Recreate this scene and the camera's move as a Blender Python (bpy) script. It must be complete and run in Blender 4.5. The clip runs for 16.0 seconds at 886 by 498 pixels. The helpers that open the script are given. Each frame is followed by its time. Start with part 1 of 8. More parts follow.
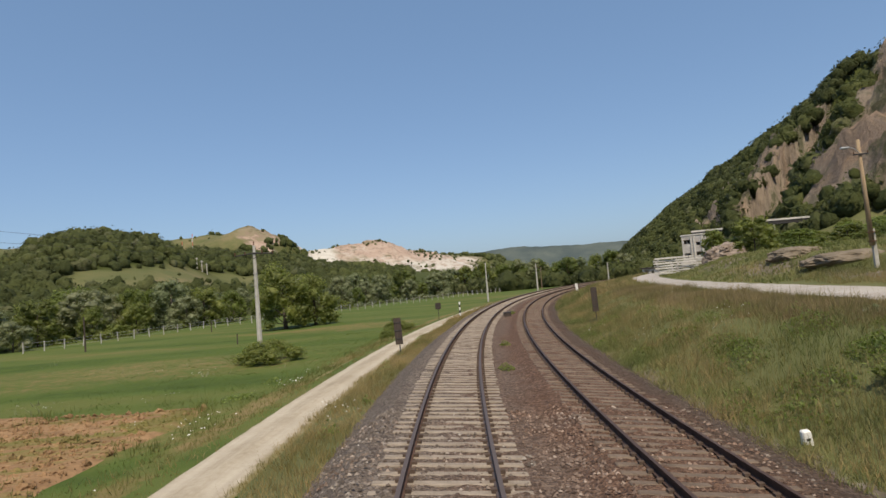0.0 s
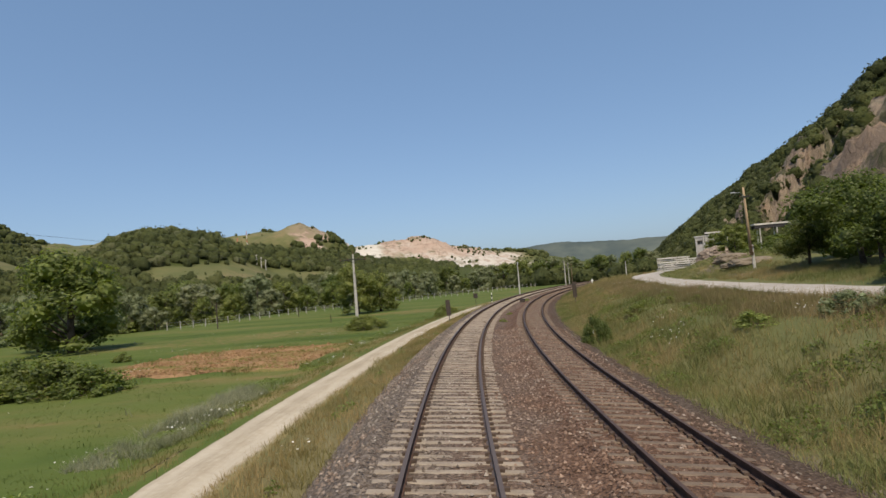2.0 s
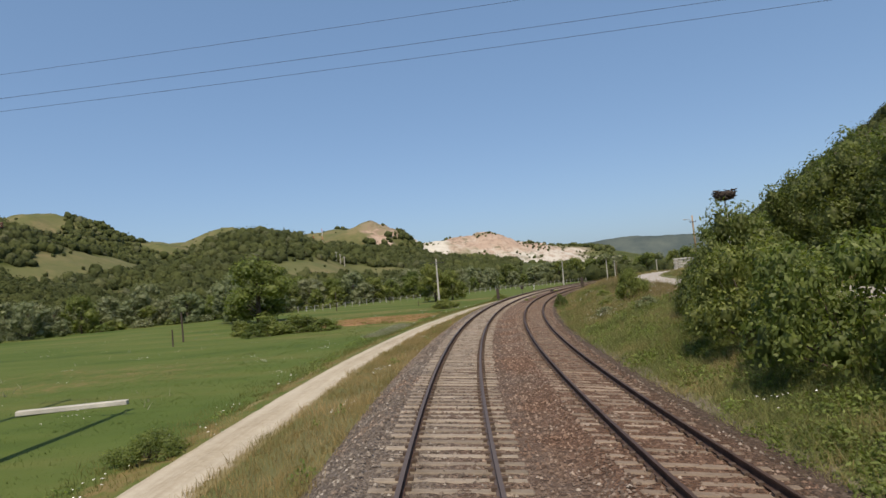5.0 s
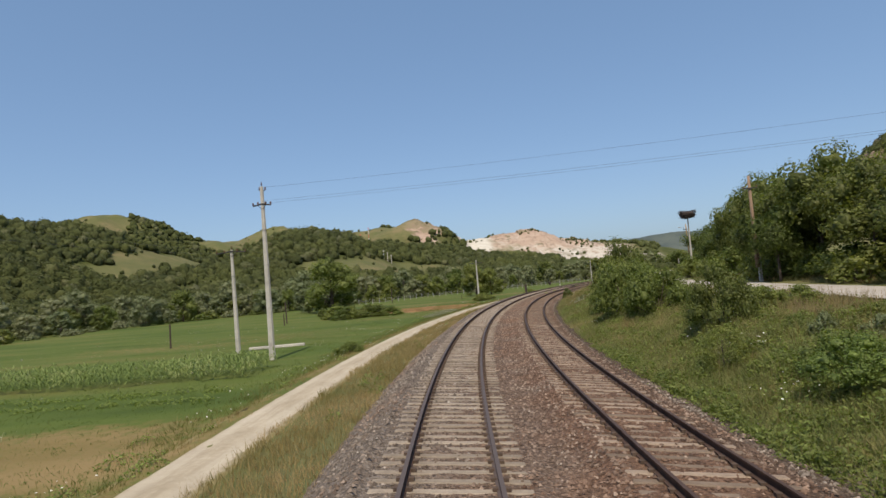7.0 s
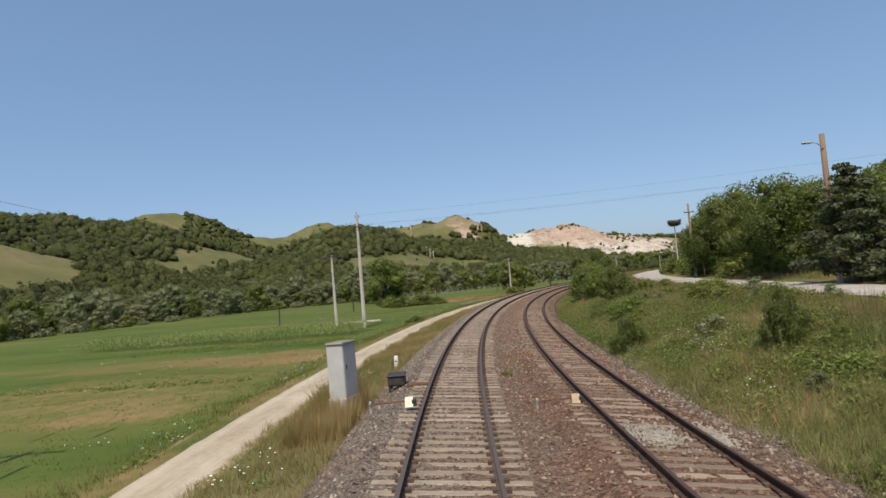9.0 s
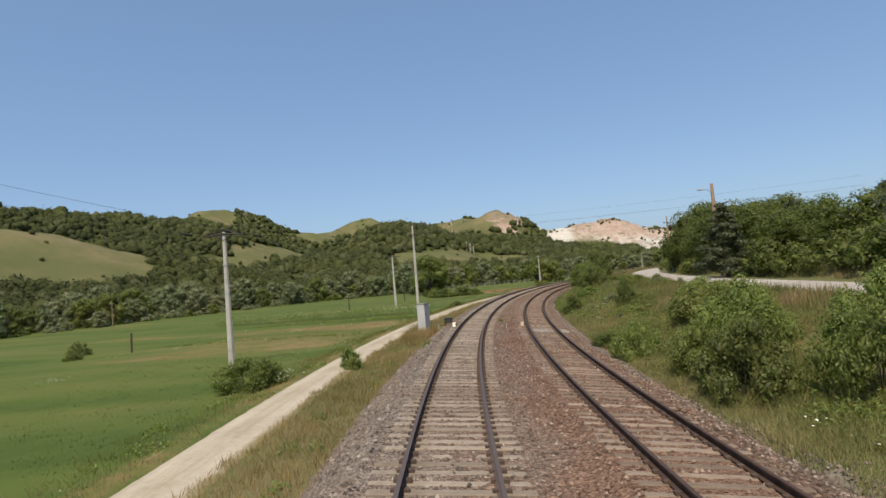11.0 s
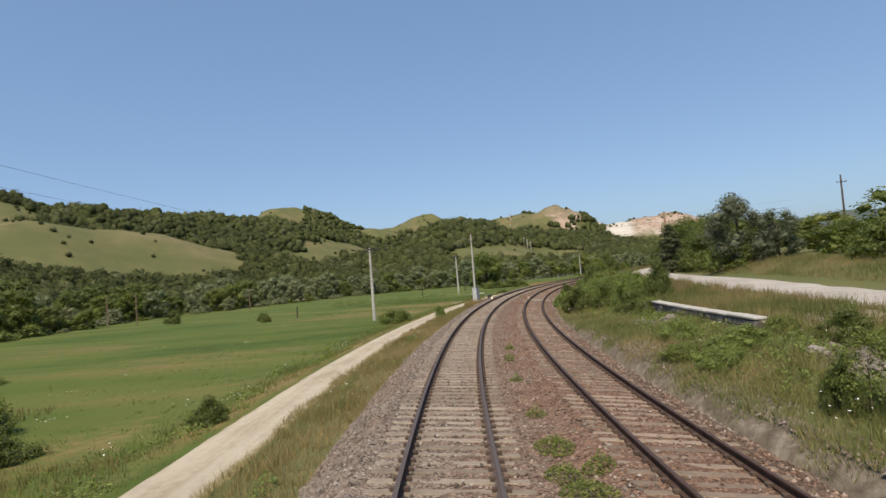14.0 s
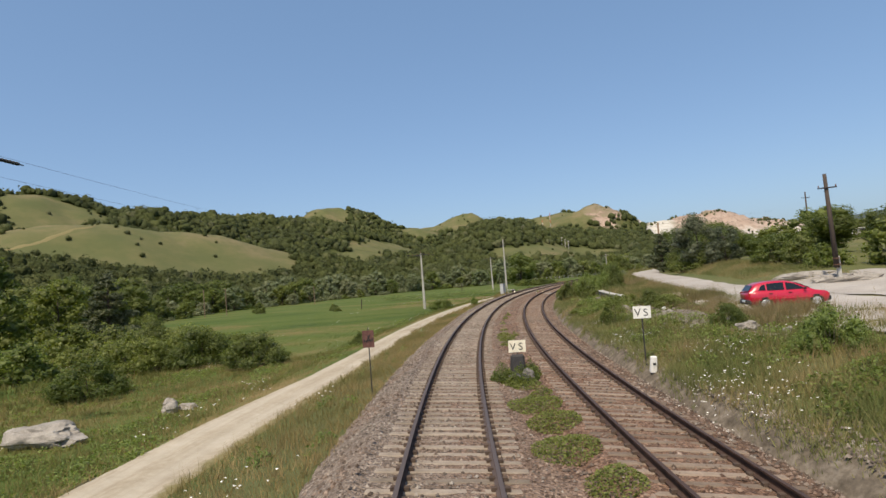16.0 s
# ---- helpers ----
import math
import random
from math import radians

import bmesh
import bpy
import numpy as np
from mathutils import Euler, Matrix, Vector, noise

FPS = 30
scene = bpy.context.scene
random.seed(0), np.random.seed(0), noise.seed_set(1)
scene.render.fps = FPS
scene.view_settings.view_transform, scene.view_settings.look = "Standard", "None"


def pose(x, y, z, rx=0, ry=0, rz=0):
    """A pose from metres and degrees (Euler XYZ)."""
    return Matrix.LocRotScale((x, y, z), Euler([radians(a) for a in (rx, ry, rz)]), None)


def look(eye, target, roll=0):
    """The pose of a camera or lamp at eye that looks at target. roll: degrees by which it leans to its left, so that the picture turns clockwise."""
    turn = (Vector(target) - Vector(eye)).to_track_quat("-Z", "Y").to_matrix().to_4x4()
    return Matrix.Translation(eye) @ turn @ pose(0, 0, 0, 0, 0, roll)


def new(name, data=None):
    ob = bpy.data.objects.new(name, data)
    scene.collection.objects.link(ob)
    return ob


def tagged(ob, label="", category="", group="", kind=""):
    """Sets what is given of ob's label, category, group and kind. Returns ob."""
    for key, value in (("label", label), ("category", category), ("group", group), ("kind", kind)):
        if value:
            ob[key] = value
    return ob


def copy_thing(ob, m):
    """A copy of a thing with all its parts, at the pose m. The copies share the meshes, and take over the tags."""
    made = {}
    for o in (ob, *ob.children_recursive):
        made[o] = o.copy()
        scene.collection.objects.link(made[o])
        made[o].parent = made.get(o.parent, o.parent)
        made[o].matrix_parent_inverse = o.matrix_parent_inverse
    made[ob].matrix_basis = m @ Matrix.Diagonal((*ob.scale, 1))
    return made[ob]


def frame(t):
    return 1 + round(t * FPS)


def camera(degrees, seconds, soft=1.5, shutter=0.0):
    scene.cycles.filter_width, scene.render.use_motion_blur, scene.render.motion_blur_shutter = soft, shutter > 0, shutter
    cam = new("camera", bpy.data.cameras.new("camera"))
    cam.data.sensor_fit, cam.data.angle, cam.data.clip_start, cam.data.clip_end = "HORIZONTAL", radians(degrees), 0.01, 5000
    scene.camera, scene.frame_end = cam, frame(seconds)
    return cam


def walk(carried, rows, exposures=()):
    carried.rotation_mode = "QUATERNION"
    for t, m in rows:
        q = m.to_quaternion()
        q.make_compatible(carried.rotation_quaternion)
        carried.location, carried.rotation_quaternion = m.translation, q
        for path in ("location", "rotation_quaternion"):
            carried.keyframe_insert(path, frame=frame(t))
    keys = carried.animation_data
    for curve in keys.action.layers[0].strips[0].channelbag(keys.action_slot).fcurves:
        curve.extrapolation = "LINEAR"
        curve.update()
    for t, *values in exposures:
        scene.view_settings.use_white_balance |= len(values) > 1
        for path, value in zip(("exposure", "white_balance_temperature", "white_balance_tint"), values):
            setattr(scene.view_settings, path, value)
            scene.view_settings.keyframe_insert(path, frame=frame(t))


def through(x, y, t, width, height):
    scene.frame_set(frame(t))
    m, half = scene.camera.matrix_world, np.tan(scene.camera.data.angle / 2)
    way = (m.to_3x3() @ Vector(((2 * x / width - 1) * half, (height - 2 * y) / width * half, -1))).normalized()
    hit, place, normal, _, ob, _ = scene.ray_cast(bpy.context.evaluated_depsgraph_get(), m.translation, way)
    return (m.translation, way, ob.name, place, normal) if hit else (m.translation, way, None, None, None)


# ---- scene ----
# The camera rides at the tail of a train that backs along a circular curve.
# s: metres along the line, ahead of the first camera; o: metres to the right of the ridden track's middle.
R = 308.2
DEG = 180 / math.pi


def at(s, o, z=0.0):
    """A place in the world from its place along the line."""
    a = s / R
    return Vector((R - (R - o) * math.cos(a), (R - o) * math.sin(a), z))


# seconds, degrees travelled round the curve, yaw against the line, pitch, roll
RIDE = [
    (0.0, 0.00, -0.67, 3.24, 4.73),
    (0.5, 1.05, -0.65, 3.22, 4.72),
    (1.0, 2.11, -0.63, 3.18, 4.71),
    (1.5, 3.17, -0.65, 3.15, 4.69),
    (2.0, 4.24, -0.68, 3.12, 4.62),
    (2.5, 5.30, -0.70, 3.12, 4.54),
    (3.0, 6.37, -0.71, 3.12, 4.50),
    (3.5, 7.43, -0.70, 3.12, 4.52),
    (4.0, 8.49, -0.65, 3.13, 4.56),
    (4.5, 9.55, -0.63, 3.13, 4.57),
    (5.0, 10.60, -0.62, 3.13, 4.57),
    (5.5, 11.64, -0.60, 3.13, 4.58),
    (6.0, 12.68, -0.59, 3.14, 4.59),
    (6.5, 13.72, -0.58, 3.14, 4.60),
    (7.0, 14.75, -0.54, 3.14, 4.64),
    (7.5, 15.77, -0.54, 3.12, 4.66),
    (8.0, 16.78, -0.55, 3.07, 4.65),
    (8.5, 17.79, -0.56, 3.02, 4.65),
    (9.0, 18.79, -0.58, 2.96, 4.65),
    (9.5, 19.79, -0.60, 2.83, 4.58),
    (10.0, 20.78, -0.60, 2.80, 4.57),
    (10.5, 21.77, -0.60, 2.76, 4.56),
    (11.0, 22.75, -0.60, 2.72, 4.54),
    (11.5, 23.73, -0.60, 2.69, 4.53),
    (12.0, 24.71, -0.60, 2.65, 4.52),
    (12.5, 25.68, -0.58, 2.58, 4.51),
    (13.0, 26.65, -0.59, 2.58, 4.51),
    (13.5, 27.63, -0.62, 2.58, 4.49),
    (14.0, 28.60, -0.64, 2.60, 4.49),
    (14.5, 29.58, -0.66, 2.63, 4.47),
    (15.0, 30.56, -0.66, 2.67, 4.45),
    (15.5, 31.54, -0.65, 2.73, 4.45),
    (16.0, 32.52, -0.65, 2.76, 4.44),
]
cam = camera(73.62, 16.0, soft=1.5)


def seat(turned, aside, pitch, roll):
    place = at(-turned / DEG * R, 0.164, 3.008)
    return pose(place.x, place.y, place.z, 90 + pitch, roll, turned + aside)


walk(cam, [(t, seat(a, b, c, d)) for t, a, b, c, d in RIDE], exposures=[(0.0, 0.30, 6650, 10.5), (4.0, 0.32, 6650, 10.5), (8.0, 0.36, 6650, 10.5), (12.0, 0.42, 6650, 10.5), (16.0, 0.43, 6650, 10.5)])

# ---- world and sun ----
world = bpy.data.worlds.new("sky")
scene.world = world
world.use_nodes = True
wn, wl = world.node_tree.nodes, world.node_tree.links
sky = wn.new("ShaderNodeTexSky")
sky.sky_type = "NISHITA"
sky.sun_disc = False
sky.sun_elevation, sky.sun_rotation = radians(58), radians(172.5)
sky.altitude, sky.air_density, sky.dust_density, sky.ozone_density = 1200, 1.0, 4.6, 1.9
# the clear sky, softened by an even summer haze
haze = wn.new("ShaderNodeMix")
haze.data_type = "RGBA"
haze.inputs[0].default_value = 0.36
haze.inputs[7].default_value = (1.65, 3.1, 5.3, 1)
wl.new(sky.outputs[0], haze.inputs[6])
wl.new(haze.outputs[2], wn["Background"].inputs[0])
wn["Background"].inputs[1].default_value = 0.108
sun = new("sun", bpy.data.lights.new("sun", "SUN"))
sun.data.energy, sun.data.angle, sun.data.color = 3.6, radians(0.55), (1.0, 0.87, 0.67)
sun.matrix_world = look((7.0, -52.5, 84.8), (0, 0, 0))

# ---- tools ----
rng = np.random.default_rng(7)


def line(x, y):
    """Along and across the line, for arrays of world places."""
    return np.arctan2(y, R - x) * R, R - np.hypot(R - x, y)


def sheet(name, verts, faces, mat, parent=None, smooth=True, label=""):
    """One mesh object from arrays; all faces have the same number of corners."""
    verts, faces = np.asarray(verts, np.float32), np.asarray(faces, np.int32)
    me = bpy.data.meshes.new(name)
    n, k = faces.shape
    me.vertices.add(len(verts))
    me.vertices.foreach_set("co", verts.ravel())
    me.loops.add(n * k)
    me.loops.foreach_set("vertex_index", faces.ravel())
    me.polygons.add(n)
    me.polygons.foreach_set("loop_start", np.arange(0, n * k, k, dtype=np.int32))
    me.polygons.foreach_set("use_smooth", np.full(n, smooth))
    me.update(calc_edges=True)
    me.materials.append(mat)
    ob = new(name, me)
    if parent:
        ob.parent = parent
    if label:
        ob["label"] = label
    return ob


def grid_faces(nu, nv, wrap=False):
    """Quads over nu rows of nv points."""
    i, j = np.meshgrid(np.arange(nu if wrap else nu - 1), np.arange(nv - 1), indexing="ij")
    a, b = i * nv + j, (i + 1) % nu * nv + j
    return np.stack([a, b, b + 1, a + 1], -1).reshape(-1, 4)


def part(name, bm, mat, parent=None, label="", smooth=False):
    """Links a bmesh as one mesh object."""
    me = bpy.data.meshes.new(name)
    bm.normal_update()
    bm.to_mesh(me)
    bm.free()
    if smooth:
        me.polygons.foreach_set("use_smooth", np.full(len(me.polygons), True))
    me.materials.append(mat)
    ob = new(name, me)
    if parent:
        ob.parent = parent
    if label:
        ob["label"] = label
    return ob


def box(bm, size, place=(0, 0, 0), turn=None, bevel=0.0, taper=1.0):
    """A bevelled block in bm, its base centred on place."""
    m = Matrix.Translation(place) @ (turn or Matrix())
    made = bmesh.ops.create_cube(bm, size=1.0)["verts"]
    for v in made:
        k = taper if v.co.z > 0 else 1.0
        v.co = Vector((v.co.x * size[0] * k, v.co.y * size[1] * k, (v.co.z + 0.5) * size[2]))
    if bevel:
        edges = list({e for v in made for e in v.link_edges})
        made = bmesh.ops.bevel(bm, geom=edges, offset=bevel, segments=1, affect="EDGES", profile=0.5)["verts"]
    for v in made:
        v.co = m @ v.co
    return made


def rod(bm, a, b, r0, r1=None, sides=10):
    """A tapered round bar from a to b."""
    a, b = Vector(a), Vector(b)
    r1 = r0 if r1 is None else r1
    turn = (b - a).to_track_quat("Z", "Y").to_matrix().to_4x4()
    made = bmesh.ops.create_cone(bm, cap_ends=True, segments=sides, radius1=r0, radius2=r1, depth=(b - a).length)["verts"]
    m = Matrix.Translation((a + b) / 2) @ turn
    for v in made:
        v.co = m @ v.co
    return made


def thing(name, m, label, category, group="", kind=""):
    ob = new(name)
    ob.matrix_world = m
    ob.empty_display_size = 0.2
    return tagged(ob, label, category, group, kind)


def along(s, o, z=0.0, turn=0.0):
    """A pose on the line: x to its right, y ahead along it."""
    p = at(s, o, z)
    return pose(p.x, p.y, p.z, 0, 0, turn - s / R * DEG)


def smooth01(a, b, x):
    t = np.clip((x - a) / (b - a), 0, 1)
    return t * t * (3 - 2 * t)


def waves(x, y, scale, seed=0, octaves=4):
    """Cheap smooth noise for arrays, about -1 to 1."""
    g = np.random.default_rng(seed)
    out, amp, tot = 0, 1.0, 0
    for k in range(octaves):
        for _ in range(3):
            a, ph = g.uniform(0, 2 * np.pi, 2)
            w = 2 * np.pi / scale * 2 ** k * g.uniform(0.7, 1.3)
            out = out + amp * np.sin(w * (x * np.cos(a) + y * np.sin(a)) + ph + 1.3 * np.sin(0.6 * w * (x * np.sin(a) - y * np.cos(a)) + ph * 2))
        tot += amp * 1.7
        amp *= 0.5
    return out / tot


# ---- materials ----
class Nodes:
    """A material's node tree, with short calls to fill it."""

    def __init__(self, name, rough=0.9, metal=0.0, spec=0.3):
        self.mat = bpy.data.materials.new(name)
        self.mat.use_nodes = True
        self.t = self.mat.node_tree
        self.b = self.t.nodes["Principled BSDF"]
        self.b.inputs["Roughness"].default_value = rough
        self.b.inputs["Metallic"].default_value = metal
        self.b.inputs["Specular IOR Level"].default_value = spec
        self.co = None

    def add(self, kind, **fields):
        n = self.t.nodes.new(kind)
        for k, v in fields.items():
            n.inputs[k.replace("_", " ")].default_value = v
        return n

    def join(self, a, b):
        self.t.links.new(a, b)

    def coords(self, world=False):
        if not self.co:
            if world:
                self.co = self.add("ShaderNodeNewGeometry").outputs["Position"]
            else:
                self.co = self.add("ShaderNodeTexCoord").outputs["Object"]
        return self.co

    def noise(self, scale, detail=5.0, rough=0.6, vec=None, stretch=None):
        n = self.add("ShaderNodeTexNoise", Scale=scale, Detail=detail, Roughness=rough)
        v = vec or self.coords()
        if stretch:
            m = self.add("ShaderNodeMapping")
            m.inputs["Scale"].default_value = stretch
            self.join(v, m.inputs[0])
            v = m.outputs[0]
        self.join(v, n.inputs["Vector"])
        return n.outputs["Fac"]

    def cells(self, scale, vec=None, feature="F1"):
        n = self.add("ShaderNodeTexVoronoi", Scale=scale)
        n.feature = feature
        self.join(vec or self.coords(), n.inputs["Vector"])
        return n

    def ramp(self, fac, *stops):
        r = self.add("ShaderNodeValToRGB")
        e = r.color_ramp.elements
        while len(e) < len(stops):
            e.new(0.5)
        for el, (p, c) in zip(e, stops):
            el.position, el.color = p, (*c, 1) if len(c) == 3 else c
        self.join(fac, r.inputs[0])
        return r.outputs[0]

    def step(self, fac, a, b):
        m = self.add("ShaderNodeMapRange", From_Min=a, From_Max=b)
        self.join(fac, m.inputs[0])
        return m.outputs[0]

    def mix(self, fac, a, b, mode="MIX"):
        m = self.t.nodes.new("ShaderNodeMix")
        m.data_type, m.blend_type = "RGBA", mode
        for v, s in ((fac, m.inputs[0]), (a, m.inputs[6]), (b, m.inputs[7])):
            if isinstance(v, (int, float)):
                s.default_value = v
            elif isinstance(v, tuple):
                s.default_value = (*v, 1)
            else:
                self.join(v, s)
        return m.outputs[2]

    def math(self, op, a, b=0.0):
        m = self.t.nodes.new("ShaderNodeMath")
        m.operation = op
        for v, s in ((a, m.inputs[0]), (b, m.inputs[1])):
            if isinstance(v, (int, float)):
                s.default_value = v
            else:
                self.join(v, s)
        return m.outputs[0]

    def bump(self, fac, strength=0.5, distance=0.02):
        n = self.add("ShaderNodeBump", Strength=strength, Distance=distance)
        self.join(fac, n.inputs["Height"])
        if self.b.inputs["Normal"].is_linked:
            self.join(self.b.inputs["Normal"].links[0].from_socket, n.inputs["Normal"])
        self.join(n.outputs[0], self.b.inputs["Normal"])

    def color(self, c):
        if isinstance(c, tuple):
            self.b.inputs["Base Color"].default_value = (*c, 1)
        else:
            self.join(c, self.b.inputs["Base Color"])
        return self


def simple(name, dark, light, scale=6.0, fine=60.0, rough=0.85, metal=0.0, bump=0.3, depth=0.01, random_tone=0.0, spec=0.3, stretch=None):
    """Two tones mixed at two scales, with relief."""
    m = Nodes(name, rough, metal, spec)
    big, small = m.noise(scale, stretch=stretch), m.noise(fine, 3.0)
    fac = m.math("ADD", m.math("MULTIPLY", big, 0.65), m.math("MULTIPLY", small, 0.35))
    c = m.ramp(m.step(fac, 0.33, 0.67), (0.0, dark), (1.0, light))
    if random_tone:
        r = m.step(m.add("ShaderNodeObjectInfo").outputs["Random"], 0, 1)
        c = m.mix(m.math("MULTIPLY", r, random_tone), c, dark, "MULTIPLY")
    m.color(c)
    if bump:
        m.bump(small, bump, depth)
    return m.mat


def leaf(name, dark, light, shine=0.4, through=0.35):
    """Leaves: each its own tone, letting some light through."""
    m = Nodes(name, 0.55, 0, shine)
    g = m.add("ShaderNodeNewGeometry")
    o = m.add("ShaderNodeObjectInfo").outputs["Random"]
    tone = m.ramp(g.outputs["Random Per Island"], (0.0, dark), (0.6, tuple((a + b) / 2 for a, b in zip(dark, light))), (1.0, light))
    shift = m.ramp(o, (0.0, (0.80, 0.88, 0.75)), (1.0, (1.1, 1.05, 1.0)))
    c = m.mix(1.0, tone, shift, "MULTIPLY")
    m.color(c)
    t = m.add("ShaderNodeBsdfTranslucent")
    m.join(m.mix(1.0, c, (1.25, 1.3, 0.6), "MULTIPLY"), t.inputs[0])
    s = m.t.nodes.new("ShaderNodeMixShader")
    s.inputs[0].default_value = through
    out = m.t.nodes["Material Output"]
    m.join(m.b.outputs[0], s.inputs[1])
    m.join(t.outputs[0], s.inputs[2])
    m.join(s.outputs[0], out.inputs[0])
    return m.mat


BARK = simple("bark", (0.045, 0.034, 0.026), (0.14, 0.11, 0.085), 3, 25, bump=0.8, depth=0.03)
CONCRETE = simple("weathered_concrete", (0.30, 0.29, 0.27), (0.52, 0.50, 0.46), 1.2, 30, bump=0.25)
OLD_WOOD = simple("weathered_wood", (0.13, 0.09, 0.06), (0.28, 0.20, 0.14), 2, 30, stretch=(8, 8, 0.6), bump=0.4)
DARK_WOOD = simple("creosoted_wood", (0.035, 0.027, 0.023), (0.09, 0.07, 0.058), 2, 30, stretch=(8, 8, 0.6), bump=0.4)
BLACK_IRON = simple("painted_iron", (0.02, 0.02, 0.022), (0.06, 0.055, 0.055), 5, 40, rough=0.6, bump=0.15)
RUSTY = simple("rusty_steel", (0.07, 0.035, 0.022), (0.20, 0.11, 0.07), 6, 50, rough=0.85, bump=0.3)
GREY_STEEL = simple("galvanised_steel", (0.30, 0.31, 0.32), (0.46, 0.47, 0.48), 4, 40, rough=0.5, metal=0.4, bump=0.1)
WHITE = simple("white_paint", (0.62, 0.61, 0.57), (0.82, 0.81, 0.78), 5, 40, rough=0.6, bump=0.1)
BLACK = simple("black_paint", (0.012, 0.012, 0.013), (0.035, 0.035, 0.035), 5, 40, rough=0.6, bump=0.1)
CHINA = simple("insulator_glaze", (0.10, 0.045, 0.03), (0.2, 0.1, 0.07), 5, 40, rough=0.25, bump=0.0)
WIRE = simple("dark_wire", (0.03, 0.03, 0.03), (0.06, 0.06, 0.06), 5, 40, rough=0.6, bump=0.0)

# ---- ground, one sheet to the horizon ----
# plan of the hills: place (x, y), height, half widths along and across, turn of the long side
P0 = (10.0, -78.0)


def far(az, d):
    a = radians(az)
    return P0[0] - d * math.sin(a), P0[1] + d * math.cos(a)


HILLS = [
    # (azimuth, distance), height, (wide, deep), sharpness
    ((26.3, 640), 59, (62, 120), 1.15),   # wooded hill
    ((20.5, 720), 46, (130, 120), 1.0),
    ((14.0, 800), 30, (170, 140), 1.0),
    ((17.1, 1210), 114, (105, 110), 1.4),  # bare hill with a quarried side
    ((21.0, 1300), 119, (170, 120), 1.0),
    ((10.5, 1320), 68, (130, 130), 1.0),
    ((6.6, 1380), 88, (115, 130), 1.25),    # quarry
    ((2.6, 1420), 69, (120, 130), 1.0),
    ((9.0, 1290), 70, (70, 90), 1.0),
    ((-1.0, 1500), 63, (160, 130), 1.0),
    ((43.4, 1420), 176, (165, 160), 0.9), # bare summit
    ((48.0, 1300), 145, (240, 160), 1.0),
    ((36.5, 1350), 116, (160, 150), 1.0),
    ((29.9, 1560), 150, (120, 150), 1.0), # round bare hill
    ((34.0, 1700), 144, (170, 150), 1.0),
    ((25.0, 1600), 134, (200, 150), 1.0),
    ((50.8, 740), 84, (150, 130), 1.0),   # wooded left ridge
    ((58.5, 680), 73, (140, 120), 1.0),
    ((66.0, 660), 85, (130, 115), 1.0),
    ((74.0, 640), 104, (150, 115), 1.0),
    ((41.0, 820), 56, (130, 130), 1.0),
    ((36.0, 700), 26, (110, 110), 1.0),
    ((63.0, 405), 40, (75, 60), 1.0),     # grassy slope
    ((54.0, 410), 30, (65, 60), 1.0),
    ((47.0, 430), 17, (60, 60), 1.0),
    ((72.0, 400), 50, (85, 60), 1.0),
    ((85.0, 420), 40, (160, 120), 1.0),
    ((97.0, 450), 50, (180, 120), 1.0),
]


def ridge(x, y):
    """The steep mountain beyond the curve: how far along its crest, and how far below it to the valley."""
    ax, ay, bx, by = 178.0, 531.0, 209.0, 256.0
    ln = math.hypot(bx - ax, by - ay)
    ux, uy = (bx - ax) / ln, (by - ay) / ln
    k = ((x - ax) * ux + (y - ay) * uy) / ln
    d = (x - ax) * uy - (y - ay) * ux
    return k, d


def mountain(x, y):
    k, d = ridge(x, y)
    crest = np.interp(k, [-0.9, -0.25, 0.0, 0.32, 0.6, 0.8, 1.0, 1.3, 1.7, 2.2], [0, 5, 22, 51, 66, 79, 94, 113, 117, 100])
    crest = crest + 2.5 * waves(x, y, 60, 3)
    valley = crest * (1 - smooth01(0, 1, np.clip(d / (crest * 1.5 + 14), 0, 1)) ** 1.0)
    valley = np.maximum(crest - d * 0.80 - 2.0 * waves(x, y, 25, 5) * smooth01(4, 30, d), valley * 0.25)
    back = crest + d * 0.25
    z = np.where(d > 0, valley, back)
    return np.maximum(z, 0) * smooth01(2.7, 2.1, k)


def hills(x, y):
    z = np.zeros_like(x)
    for (az, dist), h, (wide, deep), p in HILLS:
        cx, cy = far(az, dist)
        a = radians(az)
        u = (x - cx) * math.cos(a) + (y - cy) * math.sin(a)
        v = -(x - cx) * math.sin(a) + (y - cy) * math.cos(a)
        g = np.exp(-0.5 * (np.abs(u) / wide) ** (2.2 * p) - 0.5 * (np.abs(v) / deep) ** 2)
        z = np.maximum(z, h * g) + 0.12 * np.minimum(z, h * g)
    z = z * (1 + 0.05 * waves(x, y, 160, 11)) + 1.2 * waves(x, y, 70, 12) * smooth01(5, 30, z)
    return z


def lane_mid(s):
    """How far the lane strays from its mean line."""
    return 6.2 + np.interp(s, [-196, -165, -157, -148, -140, -125, -85, -60, -25, 0, 10, 30, 150], [-7.9, -7.4, -6.95, -6.25, -6.0, -6.2, -6.5, -6.4, -6.3, -5.9, -5.65, -5.5, -5.3])


